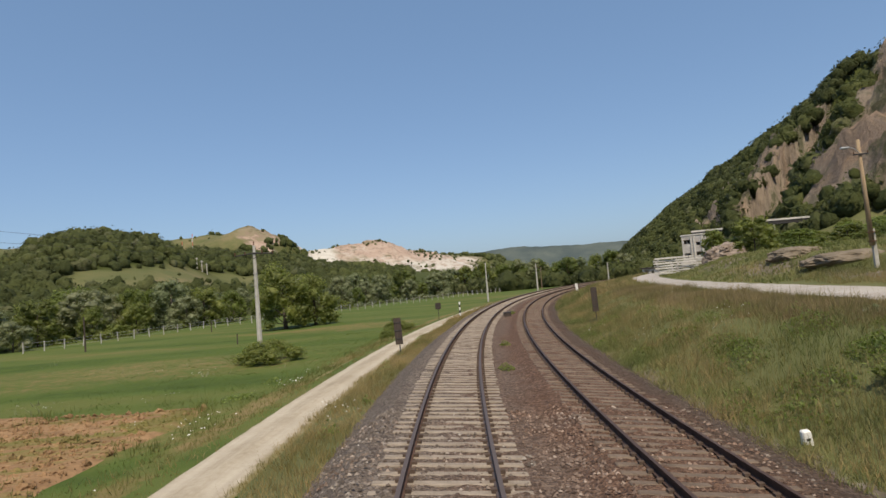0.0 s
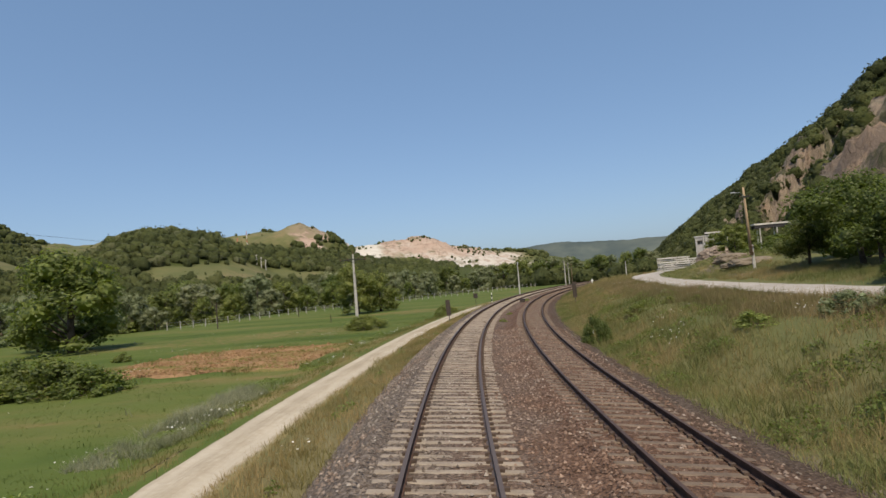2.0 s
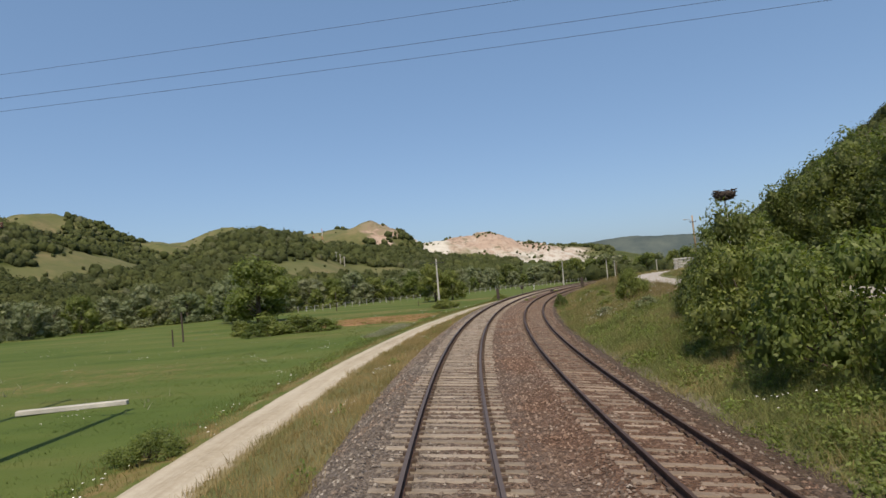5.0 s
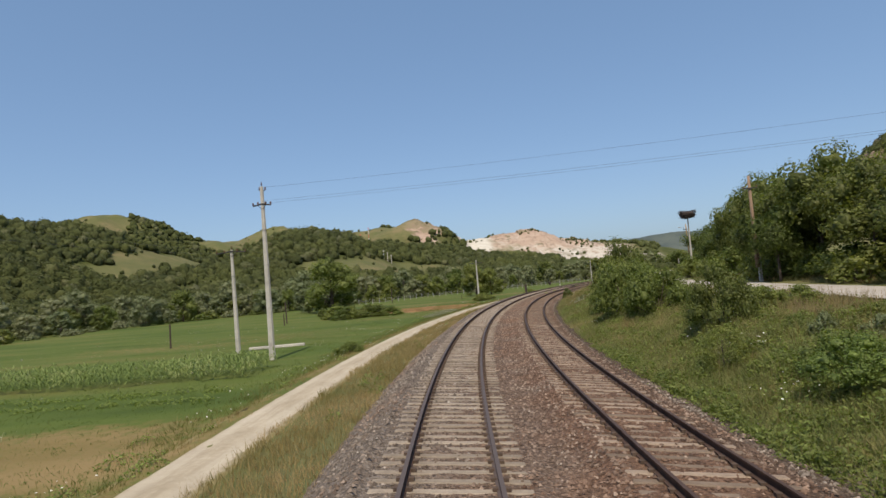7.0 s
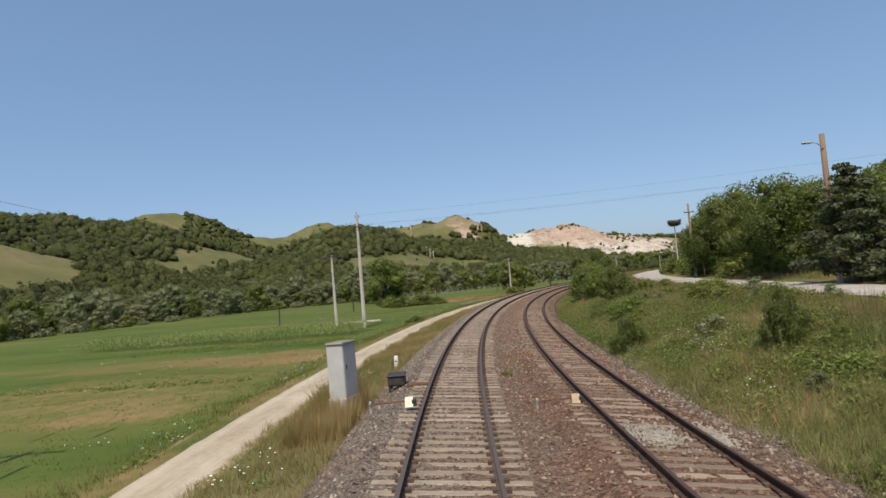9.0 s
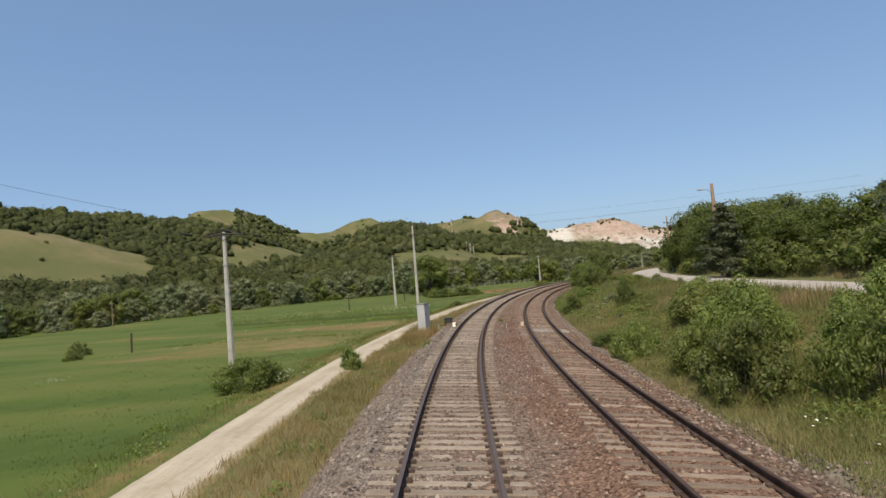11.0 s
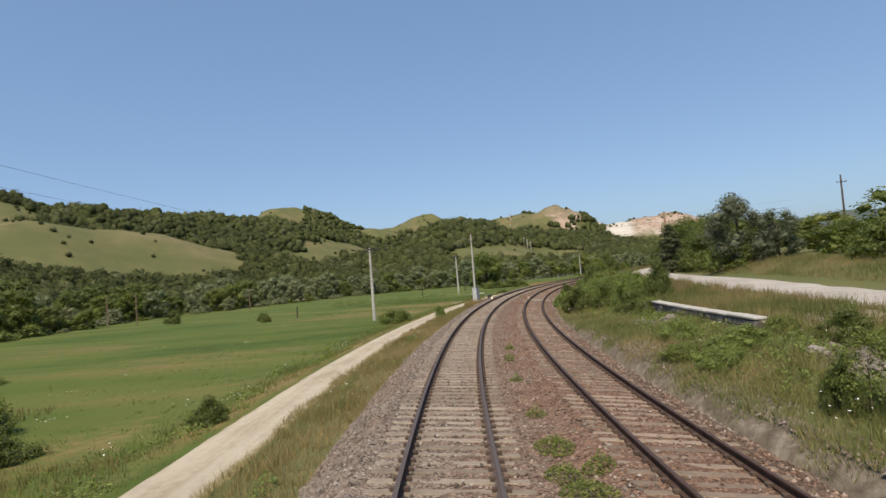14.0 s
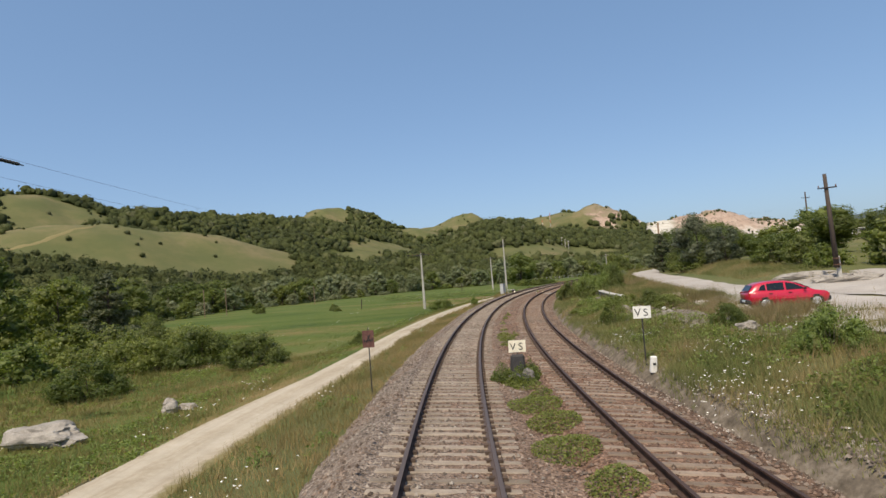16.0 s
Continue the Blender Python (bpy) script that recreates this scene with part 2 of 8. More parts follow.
def near(s, o):
    """The railway's own cross-section, with its fields, lanes and banks."""
    o = o - lane_mid(s) * smooth01(-3.4, -4.6, o) * smooth01(-14.5, -9.5, o)
    z = np.interp(o, [-400, -120, -60, -30, -12, -8.8, -7.6, -4.9, -4.2, -3.0, -2.0, 5.6, 6.2, 8.5, 11.5, 15.2, 15.8, 21.5, 23.0, 27, 40, 80],
                  [-2.6, -2.4, -1.75, -1.65, -1.45, -1.28, -1.06, -1.06, -0.98, -0.78, -0.85, -0.95, -0.72, -0.45, 0.05, 0.92, 1.0, 1.05, 1.35, 1.6, 2.2, 4.0])
    steep = np.interp(o, [6.2, 7.2, 8.0, 9.0, 10.0, 11.5, 13.0, 15.2], [0.0, 0.0, 0.12, 0.42, 0.62, 0.68, 0.50, 0.10])
    z = z + np.where((o > 6.2) & (o < 15.6), steep, 0.1 * smooth01(15.8, 15.6, o) * (o > 15)) * smooth01(-112, -92, s) * smooth01(120, 80, s)
    right = smooth01(5.8, 6.6, o)
    lift = smooth01(-95, -135, s)
    z = z + smooth01(5.4, 6.0, o) * lift * 0.56 * smooth01(13, 9, o)
    z = z + right * smooth01(20, 60, s) * smooth01(22.5, 30, o) * 1.6
    z = z + right * smooth01(-20, -60, s) * smooth01(22.0, 25.5, o) * 0.5
    z = z - smooth01(-100, -138, s) * (smooth01(11.5, 14.5, o) * 0.60 + smooth01(21, 26, o) * 0.75 + smooth01(26, 40, o) * 0.5)
    z = z + smooth01(-126, -136, s) * 0.26 * smooth01(12.2, 13.9, o) * smooth01(16.0, 14.9, o)
    rough = 0.05 * waves(s, o, 7, 21) + 0.10 * waves(s, o, 23, 22)
    calm = np.maximum.reduce([smooth01(-8.5, -7.7, o) * smooth01(-4.2, -4.9, o), smooth01(-4.0, -3.0, o) * smooth01(6.6, 6.0, o), smooth01(15.2, 15.8, o) * smooth01(21.8, 21.2, o)])
    return z + rough * (1 - calm) * (1 + right)


def height(x, y):
    s, o = line(x, y)
    ahead = smooth01(330, 230, s) * smooth01(-420, -320, s)
    base = near(np.clip(s, -260, 300), o)
    z = np.where(o > 60, np.minimum(base, 2.0), base) * ahead + (1 - ahead) * np.clip(base, -1.5, 0.5)
    return z + hills(x, y) * smooth01(110, 300, -o) + mountain(x, y) * np.where(o > 24, smooth01(24, 60, o), smooth01(190, 260, s))


def ground_z(s, o):
    p = at(s, o)
    return float(height(np.array([p.x]), np.array([p.y]))[0])


RADII = np.concatenate([
    [0.2], np.arange(20, 60, 10), np.arange(60, 240, 4), np.arange(240, 284, 2.5), np.arange(284, 300, 0.5), np.arange(300, 303, 0.4), np.arange(303, 311.4, 0.8), np.arange(311.4, 318, 0.35),
    np.arange(318, 345, 1.2), np.arange(345, 440, 4), np.arange(440, 1000, 9), np.arange(1000, 2100, 16), np.arange(2100, 4700, 140)])
ANGLES = np.concatenate([np.arange(-180, -42, 5), np.arange(-42, 100, 0.34), np.arange(100, 180, 5)])
gr, ga = np.meshgrid(RADII, np.radians(ANGLES), indexing="xy")
gx, gy = R - gr * np.cos(ga), gr * np.sin(ga)
gz = height(gx, gy)
gs, go = line(gx, gy)

# land cover: dry hill grass, bare rock, woodland floor
gh, gm = hills(gx, gy), mountain(gx, gy)
faz = np.degrees(np.arctan2(-(gx - P0[0]), gy - P0[1]))
fdist = np.hypot(gx - P0[0], gy - P0[1])


def wooded(x, y):
    """How wooded the land is, 0 to 1."""
    az = np.degrees(np.arctan2(-(x - P0[0]), y - P0[1]))
    d = np.hypot(x - P0[0], y - P0[1])
    s, o = line(x, y)
    n = waves(x, y, 90, 31) * 0.6 + waves(x, y, 35, 32) * 0.4
    w = smooth01(-118, -128, o) * 1.0
    slope = np.hypot((az - 67.5) / 18.0, (d - 372) / 80)
    w = w * smooth01(0.86, 1.02, slope + 0.05 * n)
    for a, dd, wa, wd in ((17.0, 1215, 3.6, 110), (3.6, 1330, 9.0, 210), (44.4, 1370, 3.3, 170), (30.0, 1570, 3.4, 170), (34.0, 1650, 3.5, 260), (23.5, 470, 2.2, 34), (20.5, 488, 2.8, 42), (17.6, 532, 2.4, 50), (22.5, 760, 3.6, 40), (41.8, 602, 2.2, 38), (39.5, 632, 2.6, 50), (37.2, 675, 1.8, 54), (34.5, 1330, 2.2, 95), (72, 560, 5, 62), (10.8, 1230, 1.9, 95), (21.5, 1250, 2.6, 120), (46, 1380, 2, 70), (25.8, 470, 2.2, 24), (37, 500, 3.5, 26), (44, 560, 2.6, 22), (15, 560, 4, 22), (49, 760, 3, 22)):
        w = w * smooth01(0.75, 1.1, np.hypot((az - a) / wa, (d - dd) / wd) + 0.34 * n)
    far_open = smooth01(900, 1100, d) * 0.35
    return np.clip(w - far_open * (n > 0.1), 0, 1)


gw = wooded(gx, gy)
quarry = smooth01(1.0, 0.7, np.hypot((faz - 3.6) / 9.0, (fdist - 1330) / 175) + 0.25 * waves(gx, gy, 80, 41))
quarry = np.maximum(quarry, smooth01(1.0, 0.7, np.hypot((faz - 15.6) / 2.0, (fdist - 1170) / 70) + 0.3 * waves(gx, gy, 60, 42)))
quarry = np.maximum(quarry, smooth01(1.0, 0.75, np.hypot((faz - 10.8) / 1.9, (fdist - 1230) / 100) + 0.2 * waves(gx, gy, 60, 43)))


def cliff_at(x, y):
    """The quarried rock face under the mountain's wooded crest, 0 to 1."""
    k, d = ridge(x, y)
    top = np.interp(k, [0.85, 1.0, 1.1, 1.23, 1.5], [52, 36, 42, 46, 48]) + 6 * waves(x, y, 40, 45)
    return smooth01(0.86, 0.97, k + 0.05 * waves(x, y, 60, 44)) * smooth01(top - 6, top + 3, d) * smooth01(8, 15, mountain(x, y)) * smooth01(2.3, 1.9, k)


cliff = cliff_at(gx, gy)
steps = np.round(gz / 9.0) * 9.0 + 2.5 * waves(gx, gy, 30, 46)
gz = np.where(quarry > 0.05, gz * (1 - 0.75 * quarry) + steps * 0.75 * quarry, gz)
gz = gz + cliff * (4.0 * np.abs(waves(gx + gz * 0.7, gy, 34, 47)) + 3.0 * waves(gx * 2, gy, 22, 48) + 1.6 * np.abs(waves(gx, gy * 2, 11, 50)))

verts = np.stack([gx, gy, gz], -1).reshape(-1, 3)

g = Nodes("meadow_and_hills", 0.95, 0, 0.15)
pos = g.coords(world=True)
cover = g.add("ShaderNodeAttribute")
cover.attribute_name = "cover"
sep = g.add("ShaderNodeSeparateColor")
g.join(cover.outputs["Color"], sep.inputs[0])
uv = g.add("ShaderNodeUVMap")
uv.uv_map = "line"
big, mid, fine = g.noise(0.045, 4, vec=pos), g.noise(0.5, 5, vec=pos), g.noise(9.0, 4, vec=pos)
strips = g.noise(0.10, 5, vec=uv.outputs[0], stretch=(1.5, 0.28, 1))
meadow = g.ramp(strips, (0.34, (0.042, 0.070, 0.014)), (0.43, (0.064, 0.097, 0.020)), (0.51, (0.086, 0.112, 0.028)), (0.60, (0.118, 0.125, 0.038)), (0.70, (0.19, 0.14, 0.062)))
meadow = g.mix(g.step(mid, 0.35, 0.7), meadow, g.mix(0.5, meadow, (0.09, 0.13, 0.028)))
meadow = g.mix(g.math("MULTIPLY", g.step(fine, 0.3, 0.75), 0.3), meadow, (0.065, 0.085, 0.016))
dry = g.ramp(g.noise(0.02, 5, vec=pos), (0.35, (0.095, 0.105, 0.042)), (0.5, (0.128, 0.125, 0.055)), (0.65, (0.175, 0.148, 0.078)))
dry = g.mix(g.math("MULTIPLY", g.step(g.noise(0.12, 4, vec=pos), 0.45, 0.7), 0.6), dry, (0.09, 0.105, 0.042))
zz = g.add("ShaderNodeSeparateXYZ")
g.join(pos, zz.inputs[0])
lowness = g.math("ADD", g.math("MULTIPLY", zz.outputs[2], 0.0048), g.math("MULTIPLY", g.noise(0.022, 6, 0.7, vec=pos), 0.9))
rock = g.ramp(lowness, (0.60, (0.47, 0.445, 0.40)), (0.70, (0.44, 0.39, 0.335)), (0.80, (0.395, 0.31, 0.25)), (0.95, (0.345, 0.255, 0.20)), (1.15, (0.22, 0.185, 0.12)))
streak = g.noise(0.09, 6, 0.7, vec=pos, stretch=(1, 1, 0.12))
rock = g.mix(g.math("MULTIPLY", g.step(streak, 0.48, 0.60), 0.6), rock, (0.22, 0.155, 0.12))
rock = g.mix(g.math("MULTIPLY", g.step(g.noise(0.03, 6, 0.65, vec=pos), 0.58, 0.64), 0.7), rock, (0.10, 0.10, 0.05))
spare = g.add("ShaderNodeAttribute")
spare.attribute_name = "bare"
sb = g.add("ShaderNodeSeparateColor")
g.join(spare.outputs["Color"], sb.inputs[0])
broken = g.noise(1.6, 5, 0.7, vec=pos)
soil = g.ramp(g.noise(3.0, 6, 0.7, vec=pos), (0.3, (0.075, 0.062, 0.046)), (0.5, (0.145, 0.12, 0.092)), (0.68, (0.245, 0.212, 0.17)))
tawny = g.ramp(strips, (0.40, (0.105, 0.118, 0.034)), (0.5, (0.165, 0.128, 0.052)), (0.62, (0.215, 0.158, 0.075)))
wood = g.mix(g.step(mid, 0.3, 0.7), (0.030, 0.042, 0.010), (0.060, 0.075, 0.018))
c = g.mix(sep.outputs[0], meadow, dry)
c = g.mix(g.step(g.math("ADD", sb.outputs[1], broken), 0.78, 1.05), c, tawny)
c = g.mix(g.step(g.math("ADD", sb.outputs[0], broken), 0.82, 1.0), c, soil)
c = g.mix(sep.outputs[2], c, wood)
crag = g.ramp(g.noise(0.06, 7, 0.7, vec=pos), (0.32, (0.15, 0.12, 0.095)), (0.5, (0.31, 0.255, 0.20)), (0.68, (0.46, 0.395, 0.325)))
crag = g.mix(g.step(g.noise(0.025, 5, 0.6, vec=pos), 0.45, 0.58), crag, g.mix(0.75, crag, (0.36, 0.25, 0.17)))
crag = g.mix(g.math("MULTIPLY", g.step(streak, 0.44, 0.58), 0.7), crag, (0.13, 0.11, 0.10))
crag = g.mix(g.math("MULTIPLY", g.step(g.noise(0.06, 6, 0.7, vec=pos), 0.50, 0.60), 0.8), crag, (0.06, 0.07, 0.03))
rock = g.mix(sb.outputs[2], rock, g.mix(g.step(streak, 0.4, 0.65), (0.53, 0.51, 0.46), (0.42, 0.385, 0.33)))
c = g.mix(sep.outputs[1], c, rock)
c = g.mix(cover.outputs["Alpha"], c, crag)
g.color(c)
g.bump(fine, 0.5, 0.05)
g.bump(g.math("MULTIPLY", g.noise(0.16, 7, 0.75, vec=pos, stretch=(1, 1, 0.3)), cover.outputs["Alpha"]), 1.0, 4.0)
g.bump(mid, 0.35, 0.25)

tip = np.zeros((len(ANGLES), len(RADII), 4), np.float32)
tip[..., 0] = np.clip(smooth01(4, 18, gh) + smooth01(4, 18, gm) + smooth01(5.0, 7.5, go) * smooth01(150, 95, go) * 0.8 + smooth01(-7.5, -4.0, go) * smooth01(-1, -2, go), 0, 1)
tip[..., 1] = np.clip(quarry, 0, 1)
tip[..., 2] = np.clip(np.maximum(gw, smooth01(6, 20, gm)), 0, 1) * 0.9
tip[..., 3] = np.clip(cliff, 0, 1)
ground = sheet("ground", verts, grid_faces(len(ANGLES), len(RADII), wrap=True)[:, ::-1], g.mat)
tagged(ground, "rolling green meadow floor rising to wooded hills", "ground", kind="structure")
col = ground.data.color_attributes.new("cover", "FLOAT_COLOR", "POINT")
col.data.foreach_set("color", tip.ravel())
bare = np.zeros((len(ANGLES), len(RADII), 4), np.float32)
bare[..., 0] = smooth01(5.0, 5.6, go) * smooth01(7.3, 6.0, go) * smooth01(170, 150, gs) * 0.62
for cs_, co_, rs_, ro_, k_ in ((-142, 10.2, 6.5, 2.0, 0.62), (-126.5, 8.6, 5.0, 0.9, 0.6), (-151, 10.8, 4.5, 1.6, 0.5), (-119, 8.2, 3.0, 1.2, 0.5), (-20, 13.0, 8.0, 1.2, 0.42), (2, 12.5, 8.0, 1.0, 0.4), (-104, 6.8, 8, 1.2, 0.4), (60, 25, 12, 3, 0.55), (84, 27, 12, 4, 0.6), (101, 24, 9, 3, 0.7), (38, 24, 10, 1.6, 0.5)):
    bare[..., 0] = np.maximum(bare[..., 0], k_ * smooth01(1.3, 0.5, np.hypot((gs - cs_) / rs_, (go - co_) / ro_)))
for cs_, co_, rs_, ro_, k_ in ((-62, -13, 6, 6.5, 0.62), (-68, -18, 12, 14, 0.42), (-60.5, -22, 3.6, 14, 0.66), (-77, -14, 1.6, 6, 0.6), (19, -20, 7, 14, 0.5), (40, -30, 10, 30, 0.35), (-142, -12, 14, 4, 0.42), (-20, -32, 9, 22, 0.35), (-160, -18, 20, 9, 0.4), (70, -20, 10, 15, 0.4), (-112, -20, 5, 14, 0.36), (-100, -48, 6, 20, 0.45)):
    bare[..., 1] = np.maximum(bare[..., 1], k_ * smooth01(1.25, 0.4, np.hypot((gs - cs_) / rs_, (go - co_) / ro_)))
bare[..., 1] = np.maximum(bare[..., 1], 0.5 * smooth01(-9.6, -8.4, go) * smooth01(-7, -7.6, go))
# the white spoil heap beside the quarry
bare[..., 2] = smooth01(1.0, 0.8, np.hypot((faz - 10.8) / 1.9, (fdist - 1230) / 100))
bare[..., 3] = 1
loose = ground.data.color_attributes.new("bare", "FLOAT_COLOR", "POINT")
loose.data.foreach_set("color", bare.ravel())
layer = ground.data.uv_layers.new(name="line")
idx = np.empty(len(ground.data.loops), np.int32)
ground.data.loops.foreach_get("vertex_index", idx)
layer.data.foreach_set("uv", np.stack([gs.ravel()[idx], go.ravel()[idx]], -1).astype(np.float32).ravel())

# ---- lanes and track bed ----
def strip(name, s_range, ds, offs, zfun, mat, label, category, kind="structure", jitter=0.0, seed=1, edge=0.0, bend=None):
    """A band along the line; offs: places across it; zfun(s, o) its height."""
    ss = np.arange(s_range[0], s_range[1] + ds, ds)
    s, o = np.meshgrid(ss, offs, indexing="ij")
    if edge:
        o = o.copy()
        for j in (0, 1, -2, -1):
            o[:, j] += edge * waves(s[:, j], s[:, j] * 0.3 + j * 7, 6, seed + j + 5)
    flat = o
    if bend is not None:
        o = o + bend(s)
    z = zfun(s, o)
    if jitter:
        z = z + jitter * waves(s, o, 0.9, seed, 3)
    a = s / R
    v = np.stack([R - (R - o) * np.cos(a), (R - o) * np.sin(a), z], -1).reshape(-1, 3)
    ob = sheet(name, v, grid_faces(len(ss), len(offs))[:, ::-1], mat)
    lay = ob.data.uv_layers.new(name="line")
    ix = np.empty(len(ob.data.loops), np.int32)
    ob.data.loops.foreach_get("vertex_index", ix)
    lay.data.foreach_set("uv", np.stack([s.ravel()[ix], flat.ravel()[ix]], -1).astype(np.float32).ravel())
    return tagged(ob, label, category, kind=kind)


CANT1, CANT2 = math.tan(radians(4.5)), math.tan(radians(6.4))
TRACK2 = 4.01


def plane1(o):
    return -o * CANT1


def plane2(o):
    return -0.195 - (o - TRACK2) * CANT2


def bed(s, o):
    """Top of the ballast."""
    p1, p2 = plane1(o) - 0.193, plane2(o) - 0.188
    z = np.interp(o, [-3.2, -2.55, -1.75, -1.45], [-0.95, -0.62, -0.09, 0.0])
    z = np.where(o < -1.45, z, np.where(o < 1.5, p1, p1))
    mid = -0.36
    z = np.where((o >= 1.35) & (o < 2.2), np.interp(o, [1.35, 1.7, 2.2], [plane1(1.35) - 0.193, mid, mid]), z)
    z = np.where((o >= 2.2) & (o < 2.7), np.interp(o, [2.2, 2.7], [mid, plane2(2.7) - 0.188]), z)
    z = np.where(o >= 2.7, p2, z)
    z = np.where(o >= 5.35, np.interp(o, [5.35, 6.0, 7.0], [plane2(5.35) - 0.188, -0.66, -0.85]), z)
    return z + np.where((o > -2.0) & (o < 1.2), -0.02, 0) * 0


b = Nodes("railway_ballast", 0.95, 0, 0.2)
pos = b.coords(world=True)
uvn = b.add("ShaderNodeUVMap")
uvn.uv_map = "line"
sepb = b.add("ShaderNodeSeparateXYZ")
b.join(uvn.outputs[0], sepb.inputs[0])
st = b.cells(17.0, vec=pos)
tone = b.ramp(st.outputs["Color"], (0.0, (0.055, 0.045, 0.038)), (0.35, (0.145, 0.118, 0.098)), (0.75, (0.245, 0.21, 0.178)), (1.0, (0.37, 0.33, 0.285)))
grit = b.noise(45.0, 3, vec=pos)
tone = b.mix(b.math("MULTIPLY", b.step(grit, 0.35, 0.7), 0.35), tone, (0.12, 0.095, 0.08))
# iron dust colours the bed round the second track and between the rails
wob = b.math("MULTIPLY", b.math("SUBTRACT", b.noise(0.35, 4, vec=pos), 0.5), 2.4)
across = b.math("ADD", sepb.outputs[1], wob)
rust = b.ramp(b.step(across, -4.0, 8.0), (0.0, (0, 0, 0)), (0.27, (0.1, 0.1, 0.1)), (0.36, (0.65, 0.65, 0.65)), (0.46, (0.55, 0.55, 0.55)), (0.53, (1, 1, 1)), (0.74, (1, 1, 1)), (0.84, (0.35, 0.35, 0.35)))
rsep = b.add("ShaderNodeSeparateColor")
b.join(rust, rsep.inputs[0])
fresh = b.math("MULTIPLY", b.step(sepb.outputs[0], -92.0, -116.0), 0.8)
tone = b.mix(fresh, tone, b.mix(1.0, tone, (1.34, 1.30, 1.26), "MULTIPLY"))
worn = b.math("MULTIPLY", b.step(sepb.outputs[0], -85.0, -45.0), 0.7)
tone = b.mix(worn, tone, b.mix(1.0, tone, (0.76, 0.75, 0.75), "MULTIPLY"))
rusted = b.mix(0.9, tone, (0.85, 0.585, 0.46), "MULTIPLY")
tone = b.mix(b.math("MULTIPLY", rsep.outputs[0], b.math("SUBTRACT", 1.0, b.math("MULTIPLY", fresh, 0.15))), tone, rusted)
fresh_side = b.step(across, 4.4, 5.4)
tone = b.mix(b.math("MULTIPLY", fresh_side, fresh), tone, b.mix(1.0, tone, (0.55, 0.54, 0.52), "MULTIPLY"))
fouled = b.math("MULTIPLY", b.math("MULTIPLY", b.step(across, 4.6, 5.5), b.step(sepb.outputs[0], -100.0, -78.0)), 0.8)
tone = b.mix(fouled, tone, b.mix(1.0, tone, (0.58, 0.57, 0.55), "MULTIPLY"))
b.color(tone)
b.bump(st.outputs["Distance"], 1.0, 0.06)
b.bump(grit, 0.4, 0.01)
BALLAST = b.mat

S0, S1 = -196.0, 190.0
bed_offs = np.concatenate([np.arange(-3.2, 7.0, 0.15)])
track_bed = strip("track_bed", (S0, S1), 0.3, bed_offs, bed, BALLAST, "grey crushed stone ballast bed stained rusty brown", "ballast", jitter=0.026, edge=0.12)

d = Nodes("pale_dirt", 0.97, 0, 0.1)
pos = d.coords(world=True)
n1, n2, n3 = d.noise(0.5, 5, vec=pos), d.noise(5, 5, vec=pos), d.noise(40, 3, vec=pos)
c = d.ramp(d.math("ADD", d.math("MULTIPLY", n1, 0.6), d.math("MULTIPLY", n2, 0.4)), (0.35, (0.29, 0.245, 0.18)), (0.5, (0.385, 0.335, 0.258)), (0.65, (0.46, 0.41, 0.33)))
c = d.mix(d.math("MULTIPLY", d.step(n3, 0.4, 0.7), 0.3), c, (0.33, 0.275, 0.2))
lane_uv = d.add("ShaderNodeUVMap")
lane_uv.uv_map = "line"
lane_xy = d.add("ShaderNodeSeparateXYZ")
d.join(lane_uv.outputs[0], lane_xy.inputs[0])
off = d.math("ABSOLUTE", d.math("ADD", lane_xy.outputs[1], 6.36))
ragged = d.math("ADD", off, d.math("MULTIPLY", d.math("SUBTRACT", d.noise(1.6, 6, 0.7, vec=pos), 0.5), 0.9))
ragged = d.math("SUBTRACT", ragged, d.math("MULTIPLY", d.step(lane_xy.outputs[0], -146.0, -158.0), 0.27))
streak = d.noise(1.0, 5, 0.6, vec=lane_uv.outputs[0], stretch=(0.35, 7.0, 1.0))
c = d.mix(d.math("MULTIPLY", d.step(streak, 0.45, 0.68), 0.45), c, (0.25, 0.21, 0.155))
rut = d.math("ABSOLUTE", d.math("SUBTRACT", off, 0.58))
c = d.mix(d.math("MULTIPLY", d.step(rut, 0.32, 0.05), 0.35), c, (0.50, 0.455, 0.38))
pebble = d.cells(34.0, vec=pos)
c = d.mix(d.math("MULTIPLY", d.step(pebble.outputs["Distance"], 0.22, 0.10), 0.5), c, (0.55, 0.51, 0.45))
# trodden grass creeping in from the sides, and a paler pair of wheel tracks
c = d.mix(d.math("MULTIPLY", d.step(ragged, 0.80, 1.08), 0.92), c, d.mix(n2, (0.13, 0.125, 0.045), (0.25, 0.20, 0.10)))
d.color(c)
d.bump(n2, 0.4, 0.05)
d.bump(n3, 0.4, 0.01)
DIRT = d.mat


def rutted(s, o):
    c = o + 6.2 - lane_mid(s)
    return -1.02 + 0.05 * np.exp(-(c / 0.28) ** 2) - 0.03 * np.exp(-((np.abs(c) - 0.62) / 0.25) ** 2) + 0.012 * waves(s, o, 1.4, 62) - 0.10 * smooth01(0.85, 1.25, np.abs(c) - 0.3 * smooth01(-146, -158, s))


dirt_lane = strip("dirt_lane", (S0, 150), 0.6, np.arange(-7.88, -4.45, 0.12), rutted, DIRT, "pale dusty dirt lane beside the railway", "dirt road", edge=0.26, seed=9, bend=lane_mid)

